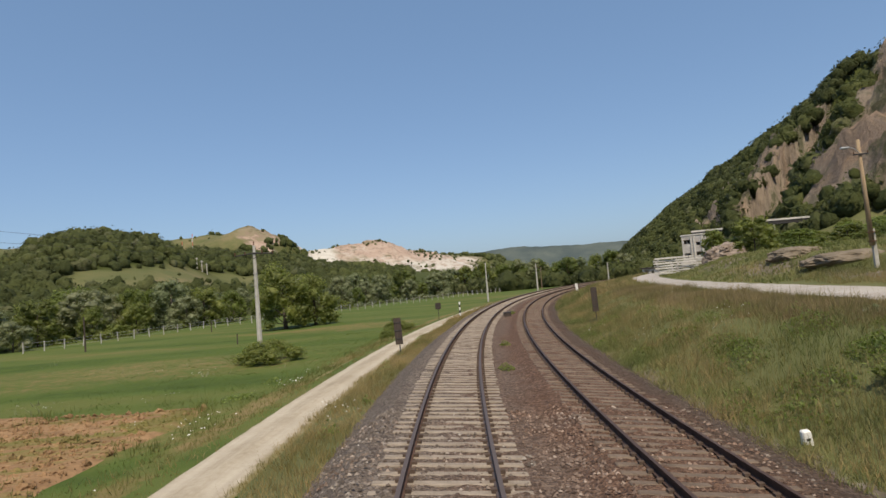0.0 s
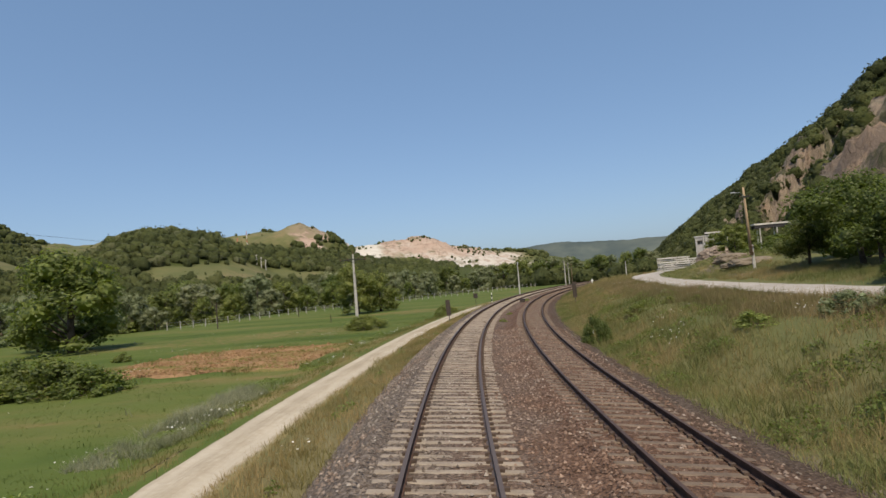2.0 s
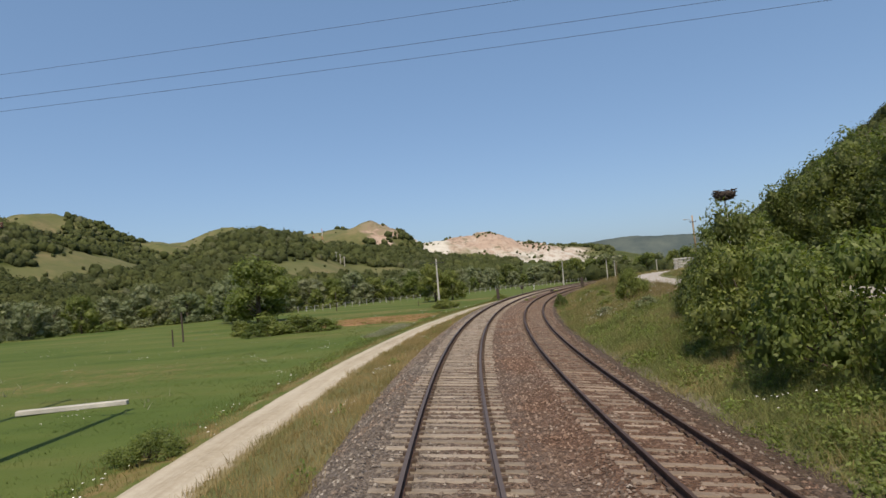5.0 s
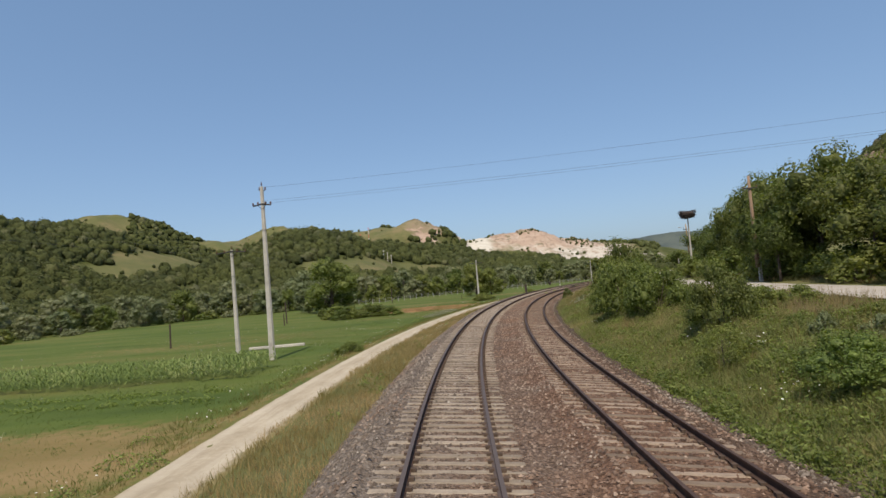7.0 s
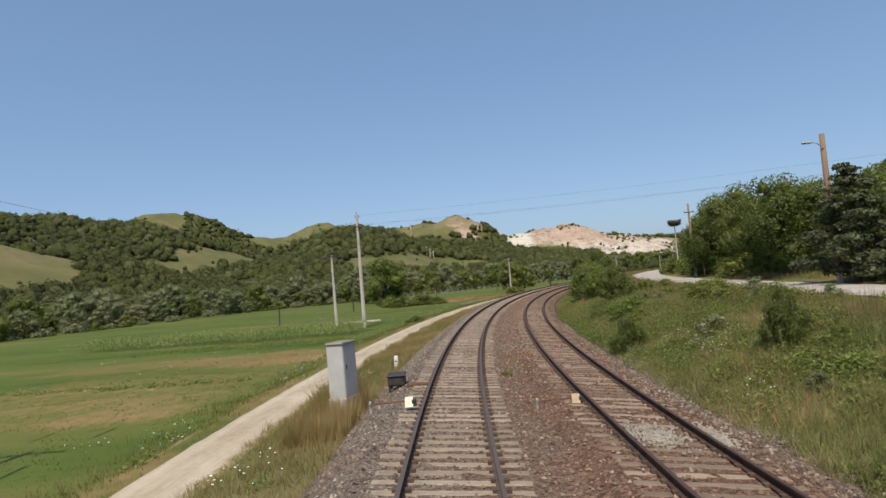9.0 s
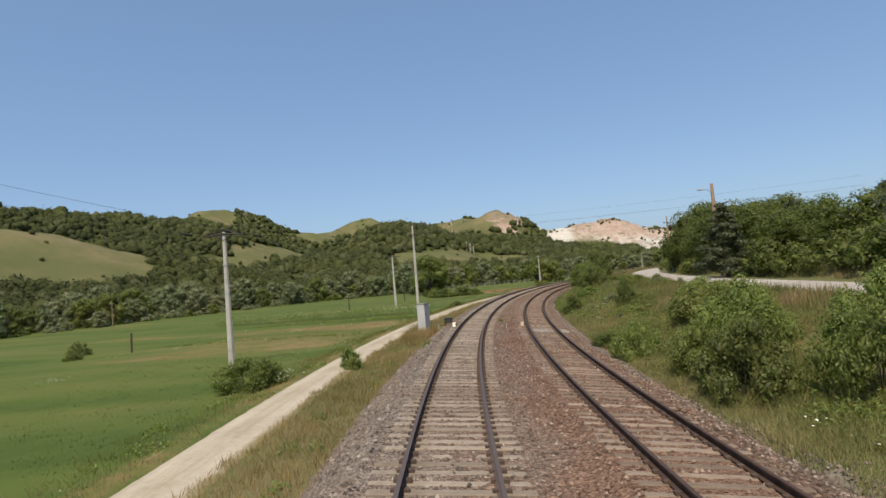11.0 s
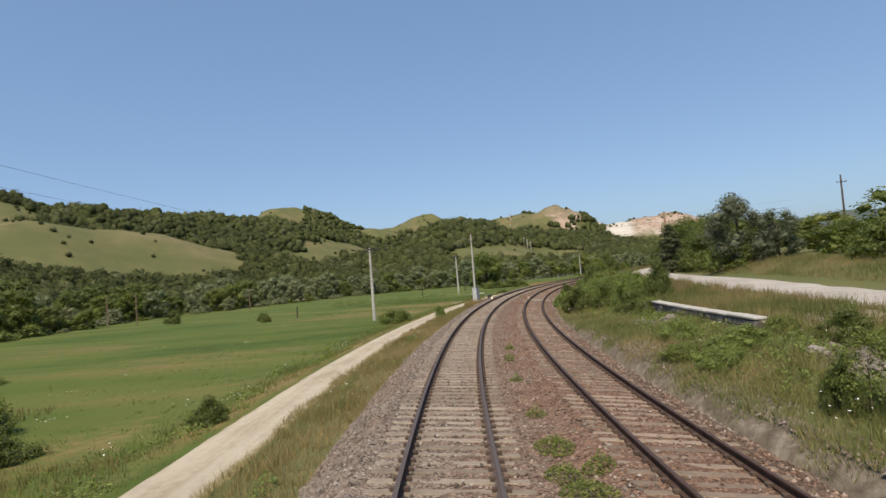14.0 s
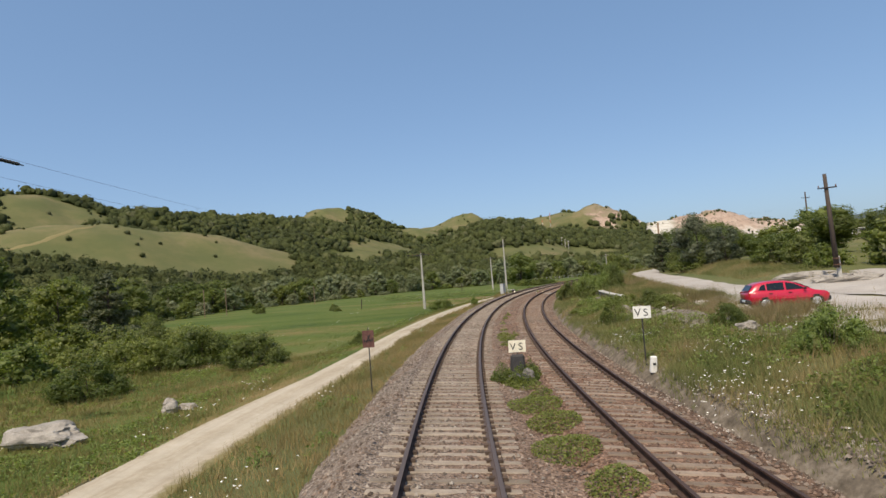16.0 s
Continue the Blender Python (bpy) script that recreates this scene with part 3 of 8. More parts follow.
a = Nodes("gravel_road", 0.95, 0, 0.15)
pos = a.coords(world=True)
n1, n2 = a.noise(0.35, 5, vec=pos), a.noise(12, 4, vec=pos)
c = a.ramp(a.math("ADD", a.math("MULTIPLY", n1, 0.6), a.math("MULTIPLY", n2, 0.4)), (0.35, (0.29, 0.265, 0.24)), (0.65, (0.43, 0.40, 0.365)))
a.color(c)
a.bump(n2, 0.3, 0.02)
GRAVEL = a.mat


def road_z(s, o):
    return near(np.clip(s, -260, 300), o) + 0.05


gravel_road = strip("gravel_road", (S0, 175), 0.8, np.arange(15.6, 20.4, 0.4), road_z, GRAVEL, "pale grey dusty gravel road above the railway", "road", edge=0.25, seed=15)

# ---- rails and sleepers ----
PROFILE = [(-0.036, 0.0), (0.036, 0.0), (0.037, -0.03), (0.012, -0.045), (0.009, -0.125), (0.07, -0.148), (0.07, -0.16), (-0.07, -0.16), (-0.07, -0.148), (-0.009, -0.125), (-0.012, -0.045), (-0.037, -0.03)]
rs = Nodes("worn_rail", 0.5, 0.0, 0.25)
geo = rs.add("ShaderNodeNewGeometry")
sz = rs.add("ShaderNodeSeparateXYZ")
rs.join(geo.outputs["Normal"], sz.inputs[0])
top = rs.step(sz.outputs[2], 0.9, 0.97)
n1 = rs.noise(4, 4, vec=geo.outputs["Position"])
side = rs.ramp(n1, (0.3, (0.045, 0.027, 0.020)), (0.7, (0.12, 0.066, 0.046)))
rs.color(rs.mix(top, side, (0.088, 0.070, 0.066)))
rs.join(rs.math("SUBTRACT", 0.9, rs.math("MULTIPLY", top, 0.3)), rs.b.inputs["Roughness"])
RAIL = rs.mat
rs2 = Nodes("rusted_rail", 0.6, 0.0, 0.15)
geo = rs2.add("ShaderNodeNewGeometry")
sz = rs2.add("ShaderNodeSeparateXYZ")
rs2.join(geo.outputs["Normal"], sz.inputs[0])
top = rs2.step(sz.outputs[2], 0.9, 0.97)
n1 = rs2.noise(4, 4, vec=geo.outputs["Position"])
side = rs2.ramp(n1, (0.3, (0.034, 0.021, 0.016)), (0.7, (0.085, 0.049, 0.035)))
rs2.color(rs2.mix(rs2.math("MULTIPLY", top, 0.7), side, (0.070, 0.047, 0.039)))
rs2.join(rs2.math("SUBTRACT", 0.85, rs2.math("MULTIPLY", top, 0.3)), rs2.b.inputs["Roughness"])
RAIL2 = rs2.mat

SLEEPER = simple("sleeper_concrete", (0.20, 0.165, 0.13), (0.37, 0.315, 0.255), 3, 40, bump=0.4, random_tone=0.5)
CLIP_IRON = simple("clip_iron", (0.05, 0.035, 0.028), (0.12, 0.085, 0.065), 6, 50, rough=0.85, bump=0.3)
SLEEPER_BROWN = simple("sleeper_brown", (0.17, 0.13, 0.10), (0.36, 0.285, 0.22), 2.2, 30, bump=0.5, random_tone=0.6)


def sweep_rail(name, o, plane, parent, mat, label):
    ss = np.arange(S0, S1 + 1, 1.5)
    cant = math.atan(CANT1 if plane is plane1 else CANT2)
    v = []
    for s in ss:
        for px, pz in PROFILE:
            w = px * math.cos(cant) + pz * math.sin(cant)
            h = -px * math.sin(cant) + pz * math.cos(cant)
            v.append(at(s, o + w, float(plane(o)) + h))
    n = len(PROFILE)
    f = [(i * n + j, i * n + (j + 1) % n, (i + 1) * n + (j + 1) % n, (i + 1) * n + j) for i in range(len(ss) - 1) for j in range(n)]
    return sheet(name, v, np.array(f), mat, parent, smooth=False, label=label)


def sleeper_mesh(mat):
    bm = bmesh.new()
    box(bm, (2.56, 0.215, 0.16), (0, 0, -0.335), bevel=0.02, taper=1.0)
    for v in bm.verts:
        if v.co.z > -0.2:
            v.co.y *= 0.86
            if abs(v.co.x) < 0.5:
                v.co.z -= 0.02
    me = bpy.data.meshes.new("sleeper")
    bm.to_mesh(me)
    bm.free()
    me.materials.append(mat)
    return me


PITCH = 0.456


def lay_track(o, plane, rail_mat, sleeper_mat, label, head_label):
    sleeper_data = sleeper_mesh(sleeper_mat)
    track = thing("railway_track", Matrix(), label, "railway track", "tracks of the line")
    cant = math.atan(CANT1 if plane is plane1 else CANT2)
    for side in (-1, 1):
        sweep_rail("rail", o + side * 0.7525, plane, track, rail_mat, head_label)
    places = np.arange(S0, S1, PITCH)
    rest_v, rest_f = [], []
    sv = np.array([v.co[:] for v in sleeper_data.vertices])
    sf = [list(p.vertices) for p in sleeper_data.polygons]
    tri = []
    for p in sf:
        tri += [(p[0], p[k], p[k + 1]) for k in range(1, len(p) - 1)]
    tri = np.array(tri)
    near_one = (places > -172) & (places < -36)
    for i, s in enumerate(places):
        j = rng.normal(0, 1, 4)
        m = along(s + 0.012 * j[0], o + 0.02 * j[1], float(plane(o)) + 0.006 * j[2] + 0.0, 0.35 * j[3]) @ pose(0, 0, 0, 0, math.degrees(cant), 0)
        if near_one[i]:
            ob = new("sleeper", sleeper_data)
            ob.parent = track
            ob.matrix_world = m
        else:
            mm = np.array(m)
            rest_f.append(tri + len(rest_v) * len(sv))
            rest_v.append(sv @ mm[:3, :3].T + mm[:3, 3])
    rest = sheet("sleepers_further_on", np.concatenate(rest_v), np.concatenate(rest_f), sleeper_mat, track, smooth=False)
    tagged(rest, kind="stuff")
    # rail clips, two on each side of each rail
    cv, cf, n = [], [], 0
    cube = np.array([(x, y, z) for x in (-1, 1) for y in (-1, 1) for z in (0, 1)], float) * (0.045, 0.05, 0.06)
    quads = np.array([(0, 1, 3, 2), (4, 6, 7, 5), (0, 4, 5, 1), (2, 3, 7, 6), (1, 5, 7, 3)])
    for s in places[(places > -172) & (places < 60)]:
        for rail_o in (-0.7525, 0.7525):
            for dx in (-0.10, 0.10):
                oo = o + rail_o + dx
                mm = np.array(along(s, oo, float(plane(oo)) - 0.178))
                cv.append(cube @ mm[:3, :3].T + mm[:3, 3])
                cf.append(quads + n)
                n += 8
    clips = sheet("rail_clipping", np.concatenate(cv), np.concatenate(cf), CLIP_IRON, track, smooth=False)
    tagged(clips, kind="stuff")
    return track


lay_track(0.0, plane1, RAIL, SLEEPER, "canted railway track on pale concrete sleepers, polished rail heads", "dark rail with a polished head")
lay_track(TRACK2, plane2, RAIL2, SLEEPER_BROWN, "canted railway track on worn sleepers, dull rusty rails", "rust-brown dull rail")

# ---- plants ----
bm = bmesh.new()
bmesh.ops.create_icosphere(bm, subdivisions=2, radius=1.0)
LOW_V = np.array([v.co[:] for v in bm.verts])
LOW_F = np.array([[v.index for v in f.verts] for f in bm.faces])
bm.free()
LEAF_DARK = leaf("dark_leaf", (0.076, 0.098, 0.030), (0.188, 0.222, 0.068), through=0.5)
LEAF_MID = leaf("green_leaf", (0.104, 0.132, 0.038), (0.25, 0.285, 0.088), through=0.5)
LEAF_GREY = leaf("willow_leaf", (0.125, 0.145, 0.08), (0.255, 0.28, 0.17))
LEAF_SILVER = leaf("silver_leaf", (0.062, 0.074, 0.048), (0.20, 0.215, 0.155))
LEAF_LIGHT = leaf("light_leaf", (0.118, 0.160, 0.044), (0.27, 0.325, 0.10), through=0.45)
LEAF_FIR = leaf("fir_leaf", (0.045, 0.058, 0.028), (0.115, 0.13, 0.068), through=0.3)


def leaf_quads(pos, out, size, g):
    """Small four-cornered leaves at pos, roughly facing out."""
    n = len(pos)
    nrm = out + g.normal(0, 0.55, (n, 3)) + (0, 0, 0.25)
    nrm /= np.linalg.norm(nrm, axis=1, keepdims=True) + 1e-9
    t = np.cross(nrm, g.normal(0, 1, (n, 3)))
    t /= np.linalg.norm(t, axis=1, keepdims=True) + 1e-9
    u = np.cross(nrm, t)
    k = (size * g.uniform(0.55, 1.35, n))[:, None]
    a, b = t * k, u * k * 0.55
    v = np.stack([pos - a, pos - b * 0.9 + a * 0.1, pos + a + nrm * k * 0.15, pos + b], 1).reshape(-1, 3)
    return v, np.arange(4 * n).reshape(n, 4)


def lobes_for(shape, g):
    """Clumps of a crown within a unit height: centre and radius."""
    out = []
    if shape == "round":
        for _ in range(30):
            p = g.normal(0, 1, 3)
            p /= np.linalg.norm(p)
            p *= g.uniform(0.35, 1.0)
            out.append((p[0] * 0.36, p[1] * 0.36, 0.53 + p[2] * 0.38, g.uniform(0.10, 0.17)))
    elif shape == "tall":
        for i in range(24):
            z = 0.2 + 0.78 * (i / 23) ** 0.9
            w = 0.20 * math.sin(math.pi * (0.12 + 0.8 * z)) + 0.03
            a = g.uniform(0, 6.28)
            out.append((w * math.cos(a), w * math.sin(a), z, g.uniform(0.07, 0.12) * (1.15 - 0.5 * z)))
    elif shape == "cone":
        for i in range(34):
            z = 0.10 + 0.88 * i / 33
            w = 0.27 * (1.02 - z) ** 0.75 * g.uniform(0.6, 1.15)
            a = i * 2.4 + g.uniform(-0.5, 0.5)
            out.append((w * math.cos(a), w * math.sin(a), z - g.uniform(0, 0.04), 0.045 + 0.085 * (1.05 - z) * g.uniform(0.7, 1.2)))
    elif shape == "full":
        for i in range(36):
            z = 0.09 + 0.83 * (i / 35)
            w = 0.37 * math.sqrt(max(0.05, 1 - ((z - 0.40) / 0.56) ** 2)) * math.sqrt(g.uniform(0.25, 1.0))
            a = g.uniform(0, 6.28)
            out.append((w * math.cos(a), w * math.sin(a), z, g.uniform(0.09, 0.165)))
    elif shape == "bush":
        for _ in range(20):
            a, r = g.uniform(0, 6.28), 0.55 * math.sqrt(g.uniform(0, 1))
            top = 0.88 * (1 - (r / 0.66) ** 2) * g.uniform(0.55, 1.0)
            out.append((r * math.cos(a), r * math.sin(a), max(0.16, top), g.uniform(0.13, 0.24)))
        for k in range(11):
            a, r = k * 0.571 + g.uniform(-0.2, 0.2), g.uniform(0.42, 0.6)
            out.append((r * math.cos(a), r * math.sin(a), g.uniform(0.12, 0.26), g.uniform(0.13, 0.2)))
    return out


def make_plant(name, shape, tall, leaf_mat, leaves, leaf_size, label, category, seed, trunk_r=0.16):
    """A plant at the world's middle: a trunk with limbs, and a crown of single leaves."""
    g = np.random.default_rng(seed)
    root = thing(name, Matrix(), label, category)
    lobes = lobes_for(shape, g)
    bm = bmesh.new()
    if shape == "bush":
        for x, y, z, r in lobes[::2]:
            rod(bm, (x * 0.15 * tall, y * 0.15 * tall, -0.1), (x * tall, y * tall, z * tall), 0.03 * tall / 3, 0.012 * tall / 3, 5)
    else:
        lean = g.normal(0, 0.025, 2) * tall
        k1 = (lean[0] * 0.5, lean[1] * 0.5, tall * 0.34)
        k2 = (lean[0], lean[1], tall * 0.70)
        rod(bm, (0, 0, -0.3), k1, trunk_r * 1.25, trunk_r * 0.85, 9)
        rod(bm, k1, k2, trunk_r * 0.85, trunk_r * 0.3, 7)
        for x, y, z, r in lobes[::2]:
            f = min(max(z - 0.22, 0.08), 0.62)
            b0 = Vector((lean[0] * f, lean[1] * f, tall * f))
            b1 = Vector((x * tall, y * tall, z * tall))
            mid = b0.lerp(b1, 0.55) + Vector((0, 0, 0.03 * tall))
            rod(bm, b0, mid, trunk_r * 0.35, trunk_r * 0.2, 5)
            rod(bm, mid, b1, trunk_r * 0.2, trunk_r * 0.06, 5)
    part("trunk" if shape != "bush" else "branching_stem", bm, BARK, root, smooth=True)
    L = np.array(lobes)
    share = L[:, 3] ** 2
    pick = g.choice(len(L), leaves, p=share / share.sum())
    d = g.normal(0, 1, (leaves, 3))
    d /= np.linalg.norm(d, axis=1, keepdims=True)
    rad = L[pick, 3] * g.uniform(0.45, 1.0, leaves) ** 0.5 * g.uniform(0.85, 1.15, leaves)
    if shape == "cone":
        d[:, 2] *= 0.5
    pos = (L[pick, :3] + d * rad[:, None]) * tall
    keep = pos[:, 2] > 0.03 * tall
    v, f = leaf_quads(pos[keep], d[keep], leaf_size, g)
    f = np.concatenate([f[:, :3], f[:, [0, 2, 3]]])
    if shape != "cone" and tall > 2.5:
        k = len(L)
        body = LOW_V[None] * g.uniform(0.5, 1.2, (k, len(LOW_V), 1)) * (L[:, 3] * (0.58 if leaf_size > 0.15 else 0.46))[:, None, None] + L[:, None, :3]
        body = body.reshape(-1, 3) * tall
        body[:, 2] = np.maximum(body[:, 2], 0.04 * tall)
        f = np.concatenate([f, (LOW_F[None] + (np.arange(k) * len(LOW_V))[:, None, None]).reshape(-1, 3) + len(v)])
        v = np.concatenate([v, body])
    sheet("crown" if shape != "bush" else "foliage", v, f, leaf_mat, root, smooth=True)
    return root


SOWN = {}


def sow(kind, s, o, tall=1.0, wide=None, turn=None, z=None, group=""):
    """Sets a copy of a model plant on the ground; tall and wide are factors."""
    model, used = SOWN[kind]
    wide = tall if wide is None else wide
    zz = ground_z(s, o) if z is None else z
    turn = rng.uniform(0, 360) if turn is None else turn
    m = along(s, o, zz - 0.05, turn) @ Matrix.Diagonal((wide, wide, tall, 1))
    if not used:
        model.matrix_world = m
        SOWN[kind][1] = True
        ob = model
    else:
        ob = copy_thing(model, m)
        ob.scale = (wide, wide, tall)
    if group:
        ob["group"] = group
    return ob


def model(kind, *a, **k):
    SOWN[kind] = [make_plant(*a, **k), False]


model("willow", "willow_tree", "full", 10, LEAF_GREY, 4200, 0.19, "grey-green willow tree at the meadow's edge", "tree", 101)
model("willow2", "willow_tree", "full", 10, LEAF_GREY, 4200, 0.19, "silvery rounded willow tree at the meadow's edge", "tree", 102)
model("silver", "poplar_tree", "full", 10, LEAF_SILVER, 9000, 0.13, "dusty grey-green poplar beside the gravel road", "tree", 126)
model("alder", "alder_tree", "full", 10, LEAF_MID, 3400, 0.22, "dense green alder tree at the meadow's edge", "tree", 103)
model("ash", "ash_tree", "full", 10, LEAF_DARK, 3400, 0.22, "dark green ash tree by the river", "tree", 115)
model("scrub", "shrub", "bush", 3, LEAF_GREY, 900, 0.16, "low grey-green shrub at the river trees' foot", "shrub", 116)
model("scrub2", "shrub", "bush", 3, LEAF_MID, 900, 0.16, "low green shrub at the river trees' foot", "shrub", 117)
model("under", "shrub", "bush", 3, LEAF_DARK, 1800, 0.12, "dense dark green shrub beside the road", "shrub", 118)
model("under3", "shrub", "bush", 3, LEAF_LIGHT, 2600, 0.095, "fresh yellow-green shrub in rough grass", "shrub", 120)
model("under2", "shrub", "bush", 3, LEAF_MID, 1800, 0.12, "bushy green shrub beside the road", "shrub", 119)
model("poplar", "poplar_tree", "tall", 12, LEAF_DARK, 2400, 0.32, "tall dark green poplar by the river", "tree", 104)
model("oak", "broadleaf_tree", "full", 10, LEAF_MID, 6000, 0.20, "spreading green broadleaf tree in the meadow", "tree", 105, trunk_r=0.26)
model("locust", "locust_tree", "round", 9, LEAF_DARK, 11000, 0.135, "bushy green roadside locust tree", "tree", 106, trunk_r=0.15)
model("locust2", "locust_tree", "round", 9, LEAF_DARK, 11000, 0.135, "dense dark green roadside locust tree", "tree", 107, trunk_r=0.15)
model("copse", "locust_tree", "full", 9, LEAF_MID, 2200, 0.24, "bushy green locust tree behind the road", "tree", 121, trunk_r=0.13)
model("copse2", "locust_tree", "full", 9, LEAF_DARK, 2200, 0.24, "dense dark green locust tree behind the road", "tree", 122, trunk_r=0.13)
model("fir", "spruce_tree", "cone", 9, LEAF_FIR, 9000, 0.15, "dark ragged spruce tree beside the road", "tree", 109)
model("bush", "bush", "bush", 3, LEAF_MID, 9000, 0.062, "rounded green bush on the railway bank", "bush", 110)
model("bush2", "bush", "bush", 3, LEAF_DARK, 9000, 0.062, "dense dark green bush on the railway bank", "bush", 111)
model("bush3", "bush", "bush", 3, LEAF_LIGHT, 9000, 0.06, "fresh light green bush in the grass", "bush", 112)
model("clump", "bush", "bush", 3, LEAF_MID, 1500, 0.12, "low leafy green clump on the railway bank", "bush", 123)
model("clump2", "bush", "bush", 3, LEAF_LIGHT, 1500, 0.12, "low fresh green clump on the railway bank", "bush", 124)
model("clump3", "bush", "bush", 3, LEAF_GREY, 1500, 0.12, "low grey-green clump on the railway bank", "bush", 125)
model("shrub", "shrub", "full", 2, LEAF_MID, 3400, 0.040, "slender weedy shrub beside the track", "shrub", 113, trunk_r=0.02)

# the river's tree line beyond the meadow
RIVER = [(-128, -66), (-100, -74), (-76, -86), (-40, -106), (0, -108), (30, -109), (52, -100), (62, -79), (82, -74), (100, -73), (125, -67), (150, -63), (185, -62)]
rv = np.array(RIVER, float)
seg = np.r_[0, np.cumsum(np.hypot(*np.diff(rv, axis=0).T))]
for row, (back, step) in enumerate(((0.0, 7.0), (7.0, 7.5), (14.0, 8.0))):
    for q in np.arange(2 * row, seg[-1], step):
        s = np.interp(q, seg, rv[:, 0]) + rng.normal(0, 1.3)
        o = np.interp(q, seg, rv[:, 1]) - back + rng.normal(0, 1.3)
        greys = (s > -60) if row == 0 else (s > -20)
        kinds = ["willow", "willow2", "willow", "alder"] if greys and rng.uniform() < 0.85 else ["alder", "ash", "ash", "willow2"]
        k = rng.uniform(0.5, 1.05) * (1.05 if row else 0.85) * (1.05 if 55 < s < 100 else 1.0)
        sow(kinds[rng.integers(4)], s, o, k, k * rng.uniform(0.95, 1.45), group="trees along the river")
for q in np.arange(0, seg[-1], 4.6):
    s = np.interp(q, seg, rv[:, 0]) + rng.normal(0, 1.0)
    o = np.interp(q, seg, rv[:, 1]) + 3.5 + rng.normal(0, 1.2)
    k = rng.uniform(0.35, 1.0)
    sow(("scrub", "scrub2")[rng.integers(2)], s, o, k, k * rng.uniform(1.1, 1.8), group="shrubs along the river")
for s, o, kind, k in ((-60, -88, "alder", 0.4), (-50, -95, "willow", 0.35), (-18, -100, "willow2", 0.38), (8, -99, "alder", 0.3), (40, -99, "willow", 0.35), (70, -70, "willow", 0.45)):
    sow(kind, s, o, k, k * 1.4, group="trees along the river")

# tall trees behind the far end of the curve
for k in range(17):
    s, o = 198 + 2.6 * k + rng.normal(0, 3), -68 + 3.0 * k + rng.normal(0, 3)
    q = rng.uniform(0.8, 1.15)
    sow(("willow", "alder", "ash", "alder")[k % 4], s, o, q, q * rng.uniform(0.9, 1.2), group="trees behind the curve")
# single trees and bushes of the meadow
sow("oak", 77, -32, 0.90, 1.0)
sow("oak", 81, -29.5, 0.72, 0.85)
sow("oak", 36.5, -48.2, 1.12, 1.5)
sow("willow", 41, -58, 0.75, 0.9)
for s, o, kind, k, w in ((40, -14.6, "bush", 0.75, 1.15), (8, -22.8, "under", 0.72, 1.15), (11, -25, "under2", 0.8, 1.2), (6.5, -27.5, "under", 0.72, 1.1), (12, -29, "under", 0.7, 1.1), (18, -38, "under", 0.6, 0.6),
                         (-71, -39.5, "under", 0.5, 0.55), (-66, -61, "under", 0.9, 0.75), (-96, -9.9, "bush", 0.68, 0.85), (-135.0, -8.1, "bush2", 0.36, 0.34), (-133.8, -8.5, "bush", 0.2, 0.3), (-141, -12.9, "bush2", 0.78, 1.0), (-135.5, -20.3, "bush", 1.3, 1.5), (-134, -23.5, "bush2", 1.25, 1.2), (-137.4, -18.2, "bush2", 0.95, 1.2), (-133.6, -18.6, "bush", 0.9, 1.1), (-138.2, -22.0, "bush", 1.1, 1.3), (-147, -18.6, "bush2", 0.72, 0.95), (-128, -31.5, "under", 1.0, 1.3), (-126.5, -37, "under2", 1.1, 1.4), (-131, -28, "under2", 0.85, 1.2),
                         (-137, -13.7, "bush2", 0.42, 0.7), (-128, -24, "under2", 0.5, 0.8), (-126, -28, "under", 0.36, 0.7), (-131, -21, "under2", 0.45, 0.7), (-122, -36, "under", 0.36, 0.7), (-133, -31, "under2", 0.6, 0.9),
                         (-41, -8.4, "bush", 0.36, 0.5), (-93.7, -5.7, "under3", 0.48, 0.32), (-94.2, -5.4, "under3", 0.3, 0.24), (8, -20.3, "under2", 0.6, 0.95), (9, -24.5, "under", 0.74, 1.1), (10.5, -31.8, "under2", 0.66, 1.05), (7.4, -26.2, "under2", 0.7, 1.1), (58, -9.5, "bush", 0.5, 0.8), (62, -11, "bush2", 0.4, 0.6), (-75, -36.4, "under", 0.35, 0.45), (-118, -47, "under2", 0.5, 0.8), (-139, -38, "under", 1.2, 1.5), (-148, -26, "under2", 1.0, 1.2), (-151, -33, "under", 1.2, 1.4), (24, -31, "under2", 0.3, 0.45), (-120, -30, "under2", 0.3, 0.6), (-136, -45, "under", 1.5, 1.6), (-145, -46, "under2", 1.5, 1.7), (-126, -39, "under2", 0.4, 0.8), (-115, -40, "under", 0.32, 0.6), (-140, -29, "under2", 1.0, 1.2), (-152, -42, "under", 1.5, 1.7), (-133, -56, "under2", 1.8, 1.8), (-122, -60, "under", 2.0, 2.0), (-112, -64, "under2", 2.0, 2.0), (51, -8.6, "bush", 0.35, 0.5)):
    sow(kind, s, o, k, w)
sow("fir", -113, -46, 0.95, 1.2)
sow("poplar", -120, -54, 0.85, 1.1)
sow("alder", -111, -55, 0.8, 0.9)
sow("alder", -128, -48, 0.6, 0.8)
for k in range(54):
    s, o = rng.uniform(-172, -133), rng.uniform(-62, -20)
    if s > -152 and o > -32:
        continue
    q = rng.uniform(0.25, 0.6) + 0.012 * max(0.0, -o - 20)
    sow(("under2", "under3", "under3", "under3")[rng.integers(4)], s, o, q, q * rng.uniform(1.0, 1.5), group="thicket below the lane")
